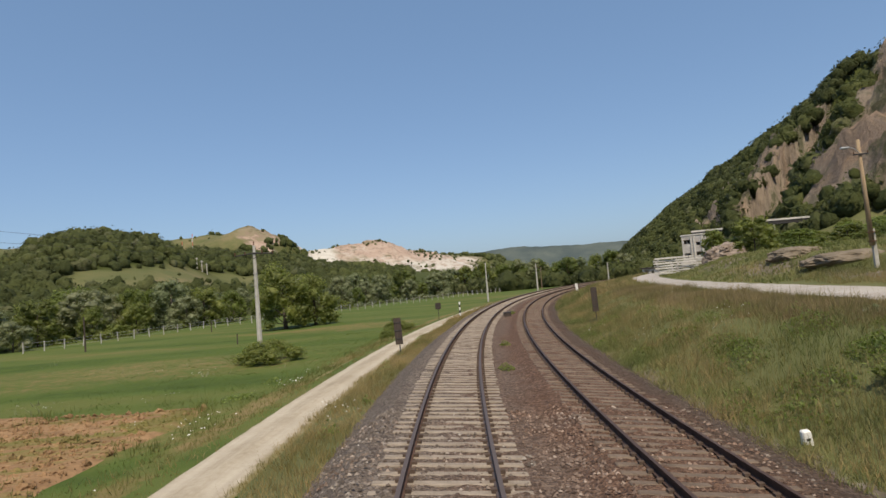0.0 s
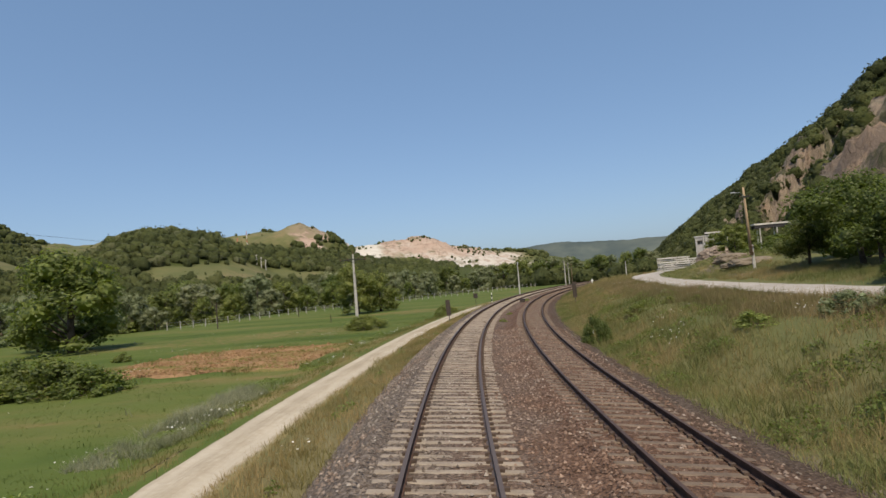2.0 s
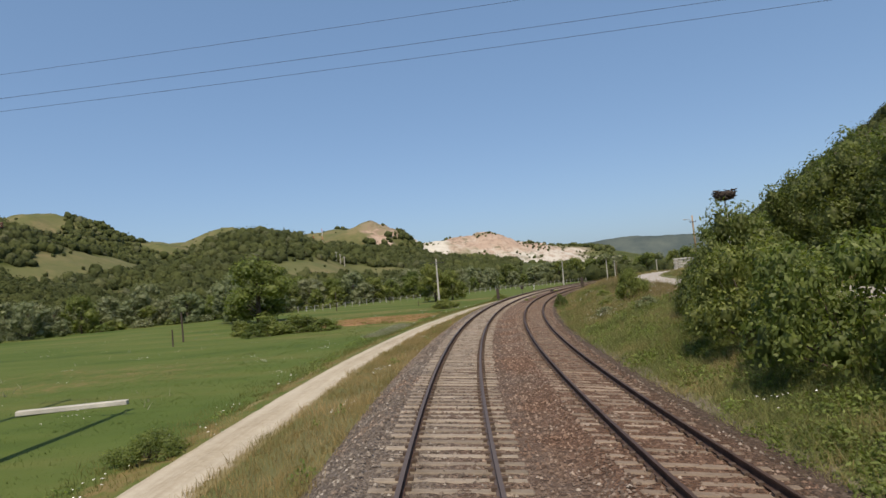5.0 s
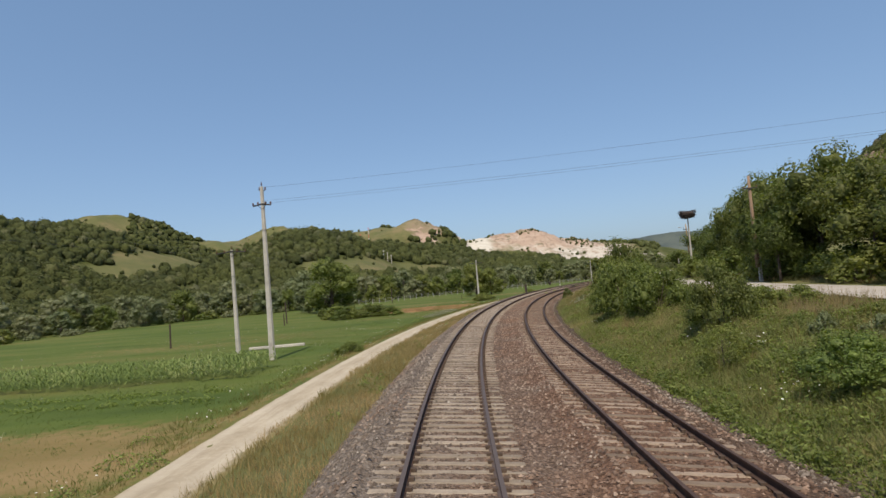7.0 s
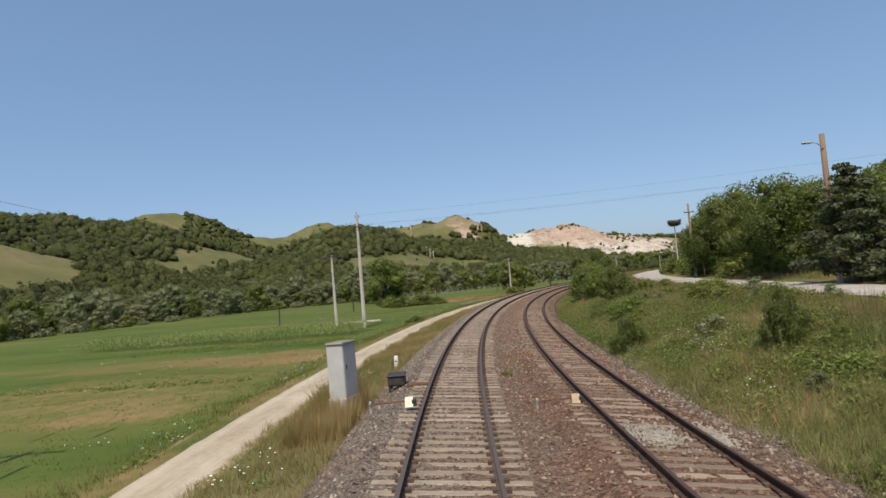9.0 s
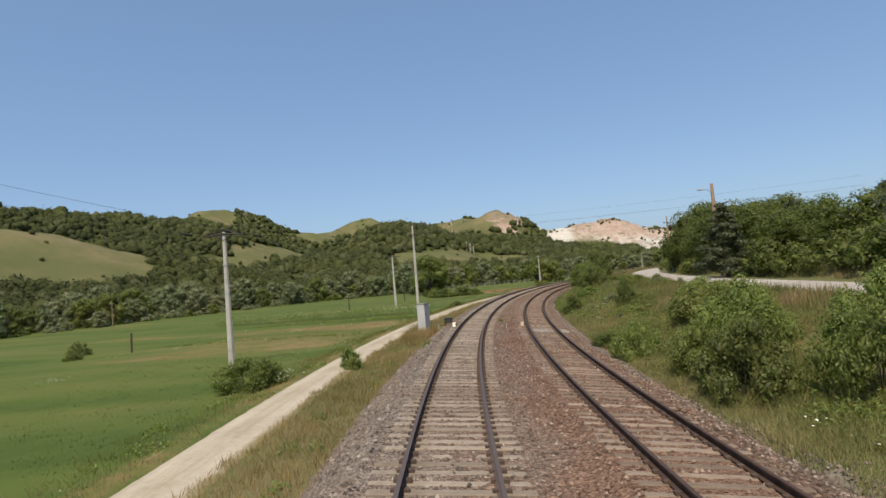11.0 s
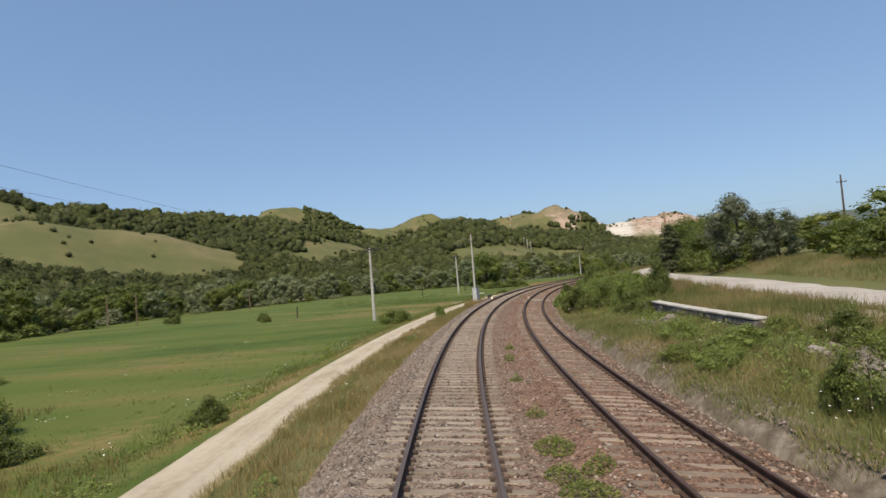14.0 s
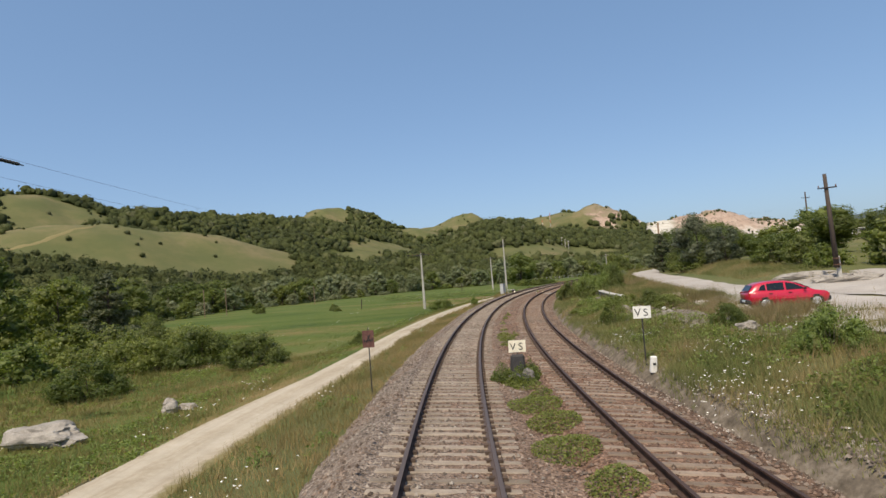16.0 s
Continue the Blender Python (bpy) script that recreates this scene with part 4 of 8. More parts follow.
# the right-hand bank
for s, o, kind, k, w in ((-42.5, 9.6, "bush", 1.5, 1.1), (-34, 10.9, "bush2", 1.6, 1.1), (-37.5, 9.8, "bush", 1.5, 1.1), (-46, 10.2, "bush", 1.15, 0.9), (-55.7, 10.2, "bush2", 0.92, 0.72), (-60.5, 8.2, "shrub", 0.7, 0.9), (-75.6, 6.9, "bush2", 0.58, 0.42), (-74.6, 7.6, "bush", 0.42, 0.4), (-95.3, 6.5, "bush2", 0.27, 0.46), (-94.6, 7.2, "bush", 0.22, 0.4), (-137.4, 7.3, "bush3", 0.26, 0.42), (-135.6, 6.9, "bush", 0.2, 0.4), (-136.2, 8.4, "bush3", 0.3, 0.5), (-133.0, 7.7, "bush3", 0.28, 0.44), (-131.0, 8.3, "bush", 0.24, 0.4), (-135.4, 10.0, "bush", 0.4, 0.42), (-136.8, 10.9, "bush2", 0.42, 0.5), (-138.4, 11.8, "bush", 0.4, 0.5), (-121.9, 9.5, "bush", 0.5, 0.36), (-146.4, 12.2, "bush2", 0.3, 0.5), (-151.2, 10.4, "bush2", 0.35, 0.36), (-140.5, 12.6, "bush", 0.3, 0.5), (-83.3, 9.7, "bush2", 0.68, 0.36), (-11.8, 11.2, "bush", 1.1, 0.62),
                         (-29.5, 11.2, "bush2", 1.1, 0.8), (7.6, 6.55, "bush2", 0.58, 0.40), (-99.3, 6.7, "bush3", 0.62, 0.5), (-107.3, 7.2, "bush2", 0.80, 0.66), (-104.2, 7.6, "bush", 0.75, 0.6), (-109.0, 9.4, "bush", 1.02, 0.62), (-111.6, 10.2, "bush3", 0.85, 0.5), (-112.6, 11.1, "bush3", 0.92, 0.6), (-114.2, 11.8, "bush2", 1.15, 0.62), (-102, 9.6, "bush3", 0.95, 0.8), (-96, 10.5, "bush", 0.8, 0.8), (-106.0, 11.5, "bush3", 0.85, 0.7),
                         (-142.6, 7.8, "shrub", 0.85, 0.75), (-142.3, 7.4, "bush2", 0.40, 0.2), (-158.5, 10.2, "bush3", 0.5, 0.5), (-119.5, 9.2, "bush2", 0.55, 0.6), (-70, 12.5, "bush", 0.5, 0.7), (-66, 9.0, "bush3", 0.4, 0.6), (-88, 13, "bush3", 0.45, 0.7)):
    sow(kind, s, o, k, w)
# leafy clumps all over the bank
for k in range(70):
    s, o = rng.uniform(-92, 24), rng.uniform(8.6, 14.8)
    if s > -20 and rng.uniform() < 0.45:
        continue
    q = rng.uniform(0.10, 0.30)
    sow(("clump", "clump2", "clump3")[rng.integers(3)], s, o, q, q * rng.uniform(1.0, 1.9), group="leafy clumps on the bank")
for k in range(14):
    s, o = rng.uniform(-74, -50), rng.uniform(9.0, 14.2)
    q = rng.uniform(0.2, 0.4)
    sow(("clump", "clump2", "clump3", "clump")[rng.integers(4)], s, o, q, q * rng.uniform(0.9, 1.4), group="leafy clumps on the bank")
# trees beyond the gravel road
for s, o, kind, k, w in ((-20, 27, "locust", 1.0, 1.1), (-34.0, 21.5, "locust", 0.62, 0.6), (-28.6, 22.6, "locust", 0.8, 0.7), (-67.6, 20.7, "fir", 0.74, 0.95), (-71.5, 24.0, "locust2", 0.62, 0.8), (-28, 24.5, "locust2", 0.95, 1.0), (-34, 24.5, "locust", 1.02, 1.05), (-41, 24.5, "locust2", 0.92, 1.0), (-47, 26.5, "locust", 0.74, 1.0), (-37, 30, "locust", 0.92, 1.15), (-26, 32, "locust2", 1.04, 1.15), (-12, 26.5, "locust2", 1.15, 0.95),
                         (-9, 29, "locust", 1.15, 1.1), (-54.5, 22.6, "locust", 0.86, 0.85), (-49.5, 23.5, "locust2", 0.84, 0.8), (-54, 27.5, "locust2", 0.8, 0.9), (-58, 27.5, "locust2", 0.75, 0.9), (-60.2, 26.2, "locust2", 0.78, 0.95), (-64.5, 27.5, "fir", 0.6, 0.9), (-66, 29, "locust", 0.6, 0.8), (-52, 31, "locust2", 0.9, 1.0), (25.5, 28.6, "locust2", 0.93, 1.2), (31, 27.0, "locust2", 0.55, 0.75), (21.0, 27.6, "locust2", 0.72, 0.9), (32, 32, "copse", 0.74, 1.0), (13, 33, "locust", 0.6, 1.0), (17.5, 29.5, "locust2", 0.42, 0.8), (2.0, 28.6, "locust2", 1.16, 0.95), (5, 35, "copse2", 0.7, 1.0),
                         (-92.3, 23.8, "silver", 0.70, 0.82), (-94.5, 26.5, "silver", 0.46, 0.5), (-88, 26.5, "locust2", 0.5, 0.7), (-98, 31, "locust2", 0.38, 0.7), (-84, 29, "locust2", 0.6, 0.9), (-76, 28, "locust", 0.55, 0.9), (-71, 26, "locust2", 0.45, 0.8), (-105, 35, "locust", 0.55, 0.9), (-111, 39, "locust2", 0.65, 0.9), (-117, 43, "locust", 0.6, 0.9), (-124, 47, "copse2", 0.6, 0.9), (-80, 36, "copse", 0.46, 1.0), (-92, 38, "copse", 0.6, 1.0), (-133, 50, "copse", 0.6, 0.9), (-142, 50, "copse2", 0.65, 1.0), (-126, 34, "copse2", 0.42, 0.7), (-133, 37, "copse", 0.4, 0.7), (-121, 34, "copse", 0.45, 0.7), (-139, 41, "copse2", 0.45, 0.8),
                         (48, 38, "copse2", 0.6, 0.9), (52, 39, "copse", 0.55, 0.85), (42, 36, "copse2", 0.7, 0.9), (66, 41, "copse", 0.28, 0.6), (80, 40, "copse2", 0.24, 0.6), (96, 33, "copse", 0.6, 0.8), (104, 35, "copse2", 0.55, 0.8), (108, 41, "copse", 0.3, 0.7), (70, 32, "under", 0.45, 0.8), (60, 30, "under2", 0.4, 0.7), (131, 30, "copse", 0.62, 0.62), (135, 31, "copse2", 0.5, 0.6)):
    sow(kind, s, o, k, w)


# scrub on the slope below the cliff
for k in range(34):
    s, o = rng.uniform(48, 150), rng.uniform(37, 62)
    q = rng.uniform(0.35, 0.8)
    sow(("under", "under2", "under3")[rng.integers(3)], s, o, q, q * rng.uniform(1.2, 1.9), group="scrub below the cliff")
# low growth under the roadside trees
for k in range(46):
    s = -118 + k * 3.4 + rng.normal(0, 0.8)
    o = 23.6 + rng.normal(0, 0.9) + (6 if s < -98 else 0)
    if s > 10:
        continue
    sow(("under2", "under", "under")[rng.integers(3)], s, o, rng.uniform(0.6, 1.05), rng.uniform(0.8, 1.3), group="undergrowth by the road")
# ---- woods on the hills, one mass ----
w = Nodes("woodland", 0.8, 0, 0.2)
pos = w.coords(world=True)
isl = w.add("ShaderNodeNewGeometry").outputs["Random Per Island"]
tone = w.ramp(isl, (0.0, (0.056, 0.070, 0.025)), (0.5, (0.079, 0.096, 0.035)), (0.88, (0.108, 0.124, 0.048)), (1.0, (0.15, 0.16, 0.088)))
lf, lg = w.noise(1.1, 4, 0.7, vec=pos), w.noise(0.02, 3, vec=pos)
tone = w.mix(w.math("MULTIPLY", w.step(lf, 0.45, 0.65), 0.4), tone, (0.042, 0.052, 0.016))
tone = w.mix(w.math("MULTIPLY", w.step(lg, 0.4, 0.6), 0.7), tone, w.mix(1.0, tone, (1.35, 1.32, 1.1), "MULTIPLY"))
w.color(tone)
w.bump(lf, 1.0, 1.2)
tr = w.add("ShaderNodeBsdfTranslucent")
w.join(tone, tr.inputs[0])
ms = w.t.nodes.new("ShaderNodeMixShader")
ms.inputs[0].default_value = 0.3
w.join(w.b.outputs[0], ms.inputs[1])
w.join(tr.outputs[0], ms.inputs[2])
w.join(ms.outputs[0], w.t.nodes["Material Output"].inputs[0])
WOODS = w.mat


def crowns(places, sizes, quads, g, spray=0.17):
    """Lumpy crowns at places (n, 3), with loose sprays of leaves round them."""
    n = len(places)
    bv, bf = LOW_V, LOW_F
    v = np.repeat(bv[None], n, 0) * g.uniform(0.50, 0.98, (n, len(bv), 1))
    v *= np.stack([sizes * g.uniform(0.85, 1.15, n), sizes * g.uniform(0.85, 1.15, n), sizes * g.uniform(0.9, 1.25, n)], -1)[:, None]
    v += places[:, None] + np.stack([0 * sizes, 0 * sizes, sizes * 0.42], -1)[:, None]
    f = bf[None] + (np.arange(n) * len(bv))[:, None, None]
    verts, faces = v.reshape(-1, 3), f.reshape(-1, 3)
    if quads:
        d = g.normal(0, 1, (n, quads, 3))
        d[..., 2] = np.abs(d[..., 2]) * 0.9 - 0.25
        d /= np.linalg.norm(d, axis=-1, keepdims=True)
        p = places[:, None] + np.stack([0 * sizes, 0 * sizes, sizes * 0.42], -1)[:, None] + d * sizes[:, None, None] * g.uniform(0.78, 1.18, (n, quads, 1))
        qv, qf = leaf_quads(p.reshape(-1, 3), d.reshape(-1, 3), spray * np.repeat(sizes, quads), g)
        tri = np.concatenate([qf[:, :3], qf[:, [0, 2, 3]]])
        faces = np.concatenate([faces, tri + len(verts)])
        verts = np.concatenate([verts, qv])
    return verts, faces


def plant_woods(name, d0, d1, step, size, quads, az0, az1, seed, label):
    g = np.random.default_rng(seed)
    pts = []
    for d in np.arange(d0, d1, step * 0.87):
        da = math.degrees(step / d)
        az = np.arange(az0, az1, da) + g.uniform(0, da)
        pts.append(np.stack([az, np.full_like(az, d)], -1))
    p = np.concatenate(pts)
    a = np.radians(p[:, 0]) + g.normal(0, 0.25 * step, len(p)) / p[:, 1]
    d = p[:, 1] + g.normal(0, 0.25 * step, len(p))
    x, y = P0[0] - d * np.sin(a), P0[1] + d * np.cos(a)
    s, o = line(x, y)
    keep = (g.uniform(0, 1, len(p)) < wooded(x, y) * 1.05) & (o < -112) & (mountain(x, y) < 6)
    keep |= (g.uniform(0, 1, len(p)) < np.where(d < 460, 0.02, 0.05)) & (o < -125) & (quarry_at(x, y) < 0.3)
    clump = waves(x, y, 120, 207) + 0.5 * smooth01(5.0, 0.0, np.degrees(a)) * smooth01(1290, 1350, d)
    keep |= (g.uniform(0, 1, len(p)) < 0.9) & (quarry_at(x, y) > 0.2) & (clump > 0.42)
    x, y = x[keep], y[keep]
    z = height(x, y)
    sz = size * np.exp(g.normal(-0.04, 0.24, len(x))).clip(0.5, 1.6) * np.where(wooded(x, y) < 0.3, 0.45, 1.0)
    v, f = crowns(np.stack([x, y, z], -1), sz, quads, g)
    return tagged(sheet(name, v, f, WOODS, smooth=True), label, "woods", kind="stuff")


def quarry_at(x, y):
    az = np.degrees(np.arctan2(-(x - P0[0]), y - P0[1]))
    d = np.hypot(x - P0[0], y - P0[1])
    return smooth01(1.0, 0.7, np.hypot((az - 3.6) / 9.0, (d - 1330) / 170))


plant_woods("woods", 125, 420, 5.4, 3.5, 60, 5, 84, 201, "mixed green woodland along the foot of the hills")
plant_woods("woods", 420, 860, 7.2, 4.6, 26, 3, 84, 202, "mixed green woodland covering the hill slopes")
plant_woods("woods", 860, 1750, 11.5, 6.4, 9, -6, 56, 203, "distant dark woodland on the hill tops")

# the mountain's trees: its crest and its foot, with the cliff bare between
g = np.random.default_rng(211)
x = g.uniform(40, 330, 60000)
y = g.uniform(60, 700, 60000)
mk_, md_ = ridge(x, y)
mh = mountain(x, y)
cl_ = cliff_at(x, y)
s_, o_ = line(x, y)
keep = (mh > 1.5) & (md_ > -25) & ((cl_ < 0.3) | (g.uniform(0, 1, len(x)) < 0.006)) & ((g.uniform(0, 1, len(x)) < 0.5) | (np.abs(md_ - 20) < 26)) & ((o_ > 42) | (s_ > 225)) & ~((s_ > 40) & (s_ < 158) & (o_ < 62))
x, y = x[keep], y[keep]
z = height(x, y)
v, f = crowns(np.stack([x, y, z - 0.6], -1), 2.6 * g.uniform(0.7, 1.35, len(x)), 14, g, 0.2)
tagged(sheet("mountain_woods", v, f, WOODS, smooth=True), "dark green woodland on the steep mountain side", "woods", kind="stuff")

# trees closing the valley where the line bends away
g = np.random.default_rng(212)
s_ = g.uniform(190, 380, 900)
o_ = g.uniform(-110, 60, 900)
px = np.array([at(a, b)[:] for a, b in zip(s_, o_)])
keep = (np.hypot(s_ - 210, o_ - 10) > 14)
px = px[keep]
px[:, 2] = height(px[:, 0], px[:, 1])
v, f = crowns(px, 3.9 * g.uniform(0.7, 1.3, len(px)), 50, g)
tagged(sheet("valley_woods", v, f, WOODS, smooth=True), "green trees closing the valley behind the bend", "woods", kind="stuff")

# ---- far ridge, its blue haze put in as a glow ----
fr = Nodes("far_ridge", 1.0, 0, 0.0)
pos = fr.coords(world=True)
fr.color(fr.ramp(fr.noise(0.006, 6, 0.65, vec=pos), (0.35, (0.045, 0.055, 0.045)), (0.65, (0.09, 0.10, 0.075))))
# faint blue emission paints the air's haze over the ridge
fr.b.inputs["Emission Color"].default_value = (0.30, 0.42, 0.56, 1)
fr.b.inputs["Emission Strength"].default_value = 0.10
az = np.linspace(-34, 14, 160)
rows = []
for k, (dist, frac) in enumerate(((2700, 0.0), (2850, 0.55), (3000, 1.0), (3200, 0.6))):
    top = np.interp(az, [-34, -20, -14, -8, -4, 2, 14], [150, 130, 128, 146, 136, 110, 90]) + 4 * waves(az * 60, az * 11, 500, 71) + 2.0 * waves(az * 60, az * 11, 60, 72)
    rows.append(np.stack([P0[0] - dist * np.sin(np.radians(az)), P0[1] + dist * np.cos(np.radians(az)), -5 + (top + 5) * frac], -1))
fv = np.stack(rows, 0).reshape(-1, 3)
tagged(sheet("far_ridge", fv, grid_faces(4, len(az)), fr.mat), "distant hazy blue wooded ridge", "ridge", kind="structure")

# ---- poles and wires ----
POLE_GROUP = "utility poles along the line"


def concrete_pole(s, o, tall, arm_z=0.6, arm=2.4, turn=0.0, lean=0.0, r=0.17, label="tapered grey concrete utility pole with a crossarm", name="utility_pole", group=POLE_GROUP, z=None):
    root = thing(name, along(s, o, (ground_z(s, o) if z is None else z) - 0.1, turn) @ pose(0, 0, 0, 0, lean, 0), label, "utility pole", group)
    bm = bmesh.new()
    rod(bm, (0, 0, 0), (0, 0, tall * 0.5), r * 1.25, r, 8)
    rod(bm, (0, 0, tall * 0.5), (0, 0, tall), r, r * 0.66, 8)
    for k in range(3):
        zz = tall * (0.35 + 0.2 * k)
        rod(bm, (0, 0, zz), (0, 0, zz + 0.05), r * 1.1, r * 1.1, 8)
    part("pole", bm, CONCRETE, root, smooth=False)
    if arm:
        bm = bmesh.new()
        for sx in (-1, 1):
            rod(bm, (0, -0.12, tall - arm_z), (sx * arm / 2, -0.12, tall - arm_z - 0.12), 0.06, 0.05, 6)
            rod(bm, (0, -0.12, tall - arm_z - 0.4), (sx * arm * 0.25, -0.12, tall - arm_z - 0.08), 0.02, 0.02, 5)
        part("crossarm", bm, BLACK_IRON, root)
        for sx in (-1, -0.45, 0.45, 1):
            bm = bmesh.new()
            zz = tall - arm_z - 0.08 * abs(sx)
            for k in range(3):
                rod(bm, (sx * arm / 2, -0.12, zz - 0.02 + 0.075 * k), (sx * arm / 2, -0.12, zz + 0.04 + 0.075 * k), 0.075, 0.04, 8)
            part("insulator", bm, CHINA, root, smooth=True)
        bm = bmesh.new()
        rod(bm, (0, 0, tall), (0, 0, tall + 0.18), 0.02, 0.02, 6)
        for k in range(3):
            rod(bm, (0, 0, tall + 0.12 + 0.07 * k), (0, 0, tall + 0.17 + 0.07 * k), 0.055, 0.03, 8)
        part("insulator", bm, CHINA, root, smooth=True)
    return root


concrete_pole(43, -16.6, 8.6, arm=3.0)
concrete_pole(112, -11.0, 7.6, arm=0, r=0.15)
concrete_pole(147, -10.5, 7.4, arm=0, r=0.15)
concrete_pole(183, -25, 7.6, arm=1.6, r=0.15)
concrete_pole(138, 5.9 + 2.6, 5.0, arm=0, r=0.14)
concrete_pole(-33.0, -20.3, 8.7, arm=2.5, lean=-0.5, arm_z=0.15)
concrete_pole(-87.0, -15.0, 8.6, arm=2.6, arm_z=0.2)
concrete_pole(-156.8, -17.0, 10.2, arm=2.6, arm_z=0.2)

# the tall pole whose wires cross the tracks
tall_pole = concrete_pole(-39.2, -14.5, 12.35, arm=1.3, arm_z=1.25, r=0.19, label="tall slim grey concrete pole with twin crossarms")
bm = bmesh.new()
for sx in (-1, 1):
    rod(bm, (0, 0.1, 12.0), (sx * 0.22, 0.1, 12.15), 0.035, 0.03, 6)
part("crossarm", bm, BLACK_IRON, tall_pole)
for sx in (-1, 1):
    bm = bmesh.new()
    for k in range(3):
        rod(bm, (sx * 0.22, 0.1, 12.12 + 0.08 * k), (sx * 0.22, 0.1, 12.18 + 0.08 * k), 0.06, 0.03, 8)
    part("insulator", bm, CHINA, tall_pole, smooth=True)


def wooden_pole(s, o, tall, lean=0.0, lamp=0, base=0.0, r=0.15, arm=1.0, mat=None, turn=0.0, z=None, label="weathered brown wooden utility pole beside the road"):
    root = thing("wooden_pole", along(s, o, (ground_z(s, o) if z is None else z) - 0.1, turn) @ pose(0, 0, 0, 0, lean, 0), label, "utility pole", "roadside poles")
    bm = bmesh.new()
    rod(bm, (0, 0, base * 0.6), (0, 0, tall), r, r * 0.68, 10)
    part("pole", bm, mat or OLD_WOOD, root, smooth=True)
    if base:
        bm = bmesh.new()
        box(bm, (0.24, 0.2, base), (0.17, 0.12, 0), bevel=0.02)
        part("footing", bm, CONCRETE, root, "squared concrete footing")
        for zz in (base * 0.7, base * 0.92):
            bm = bmesh.new()
            rod(bm, (0.06, 0.05, zz), (0.06, 0.05, zz + 0.05), 0.26, 0.26, 10)
            part("strap", bm, RUSTY, root)
    if arm:
        bm = bmesh.new()
        box(bm, (arm, 0.08, 0.09), (0, -0.14, tall - 1.0), bevel=0.01)
        part("crossarm", bm, BLACK_IRON, root)
        for sx in (-0.46, 0.46):
            bm = bmesh.new()
            for k in range(2):
                rod(bm, (sx * arm, -0.14, tall - 0.9 + 0.08 * k), (sx * arm, -0.14, tall - 0.84 + 0.08 * k), 0.05, 0.03, 8)
            part("insulator", bm, CHINA, root, smooth=True)
    if lamp:
        bm = bmesh.new()
        rod(bm, (0, -0.1, tall - 0.9), (lamp * 0.45, -0.3, tall - 0.55), 0.025, 0.025, 6)
        rod(bm, (lamp * 0.45, -0.3, tall - 0.55), (lamp * 0.95, -0.45, tall - 0.5), 0.025, 0.025, 6)
        part("bracket", bm, GREY_STEEL, root)
        bm = bmesh.new()
        box(bm, (0.5, 0.22, 0.13), (lamp * 1.1, -0.5, tall - 0.58), bevel=0.04)
        part("lamp_head", bm, GREY_STEEL, root, "grey street lamp head")
    return root


TARRED = simple("yellowed_wood", (0.20, 0.14, 0.085), (0.38, 0.285, 0.18), 2, 30, stretch=(8, 8, 0.6), bump=0.4)
wooden_pole(40, 25.2, 8.3, lamp=-1, base=2.6, arm=0.9, lean=-1, mat=TARRED)
wooden_pole(-66.0, 20.5, 8.5, lamp=-1, base=2.0, arm=0.0, r=0.2)
wooden_pole(-31.2, 21.0, 8.2, base=2.0, arm=1.0)
wooden_pole(-132, 24.3, 7.5, base=1.9, arm=1.2, lean=-1.5, r=0.17, mat=DARK_WOOD, label="leaning dark wooden pole with a crossarm over rubble")
wooden_pole(-61, 43.5, 9.6, arm=1.2, mat=DARK_WOOD)


def wire(points, sag=0.5, r=0.008):
    """A hanging wire through the points."""
    bm = bmesh.new()
    for a, b in zip(points[:-1], points[1:]):
        a, b = Vector(a), Vector(b)
        n = 12
        prev = a
        for k in range(1, n + 1):
            f = k / n
            p = a.lerp(b, f) - Vector((0, 0, sag * 4 * f * (1 - f)))
            rod(bm, prev, p, r, r, 4)
            prev = p
    ob = part("overhead_wire", bm, WIRE)
    return tagged(ob, "thin dark overhead wire strung between poles", "wire", "overhead wires")


for dz, do in ((10.75, 0.25), (9.65, -0.5), (9.65, 0.5)):
    a = at(-39.2 + do, -14.3, dz)
    b = at(-48 + do, 40, dz - 0.2)
    wire([a, b], 0.35, 0.0055)
def strain_insulator(s, o, z, side):
    """A string of dark discs pulled tight along a wire."""
    root = thing("strain_insulator", along(s, o, z), "dark strain insulator string on the overhead wire", "insulator", "insulators on the wires")
    for k in range(7):
        bm = bmesh.new()
        y = side * (-0.6 + 0.17 * k)
        rod(bm, (0, y, 0), (0, y + 0.12, -0.01), 0.075, 0.05, 8)
        part("disc", bm, BLACK, root, smooth=True)
    bm = bmesh.new()
    rod(bm, (0, -0.75, 0.01), (0, 0.75, -0.01), 0.025, 0.025, 6)
    part("pin", bm, BLACK_IRON, root)
    return root


LINE_POLES = [(-156.8, -17.0, 8.6), (-87.0, -15.0, 6.75), (-33.0, -20.3, 6.8), (43, -16.6, 6.3)]
for do in (-1.2, 1.2):
    wire([at(s, o + do, zw) for s, o, zw in LINE_POLES], 0.7, 0.005)
    for s, o, zw, side in ((-154.4, -17.0, 8.45, 1), (-89.2, -15.0, 6.7, -1), (-84.8, -15.0, 6.7, 1)):
        strain_insulator(s, o + do, zw, side)

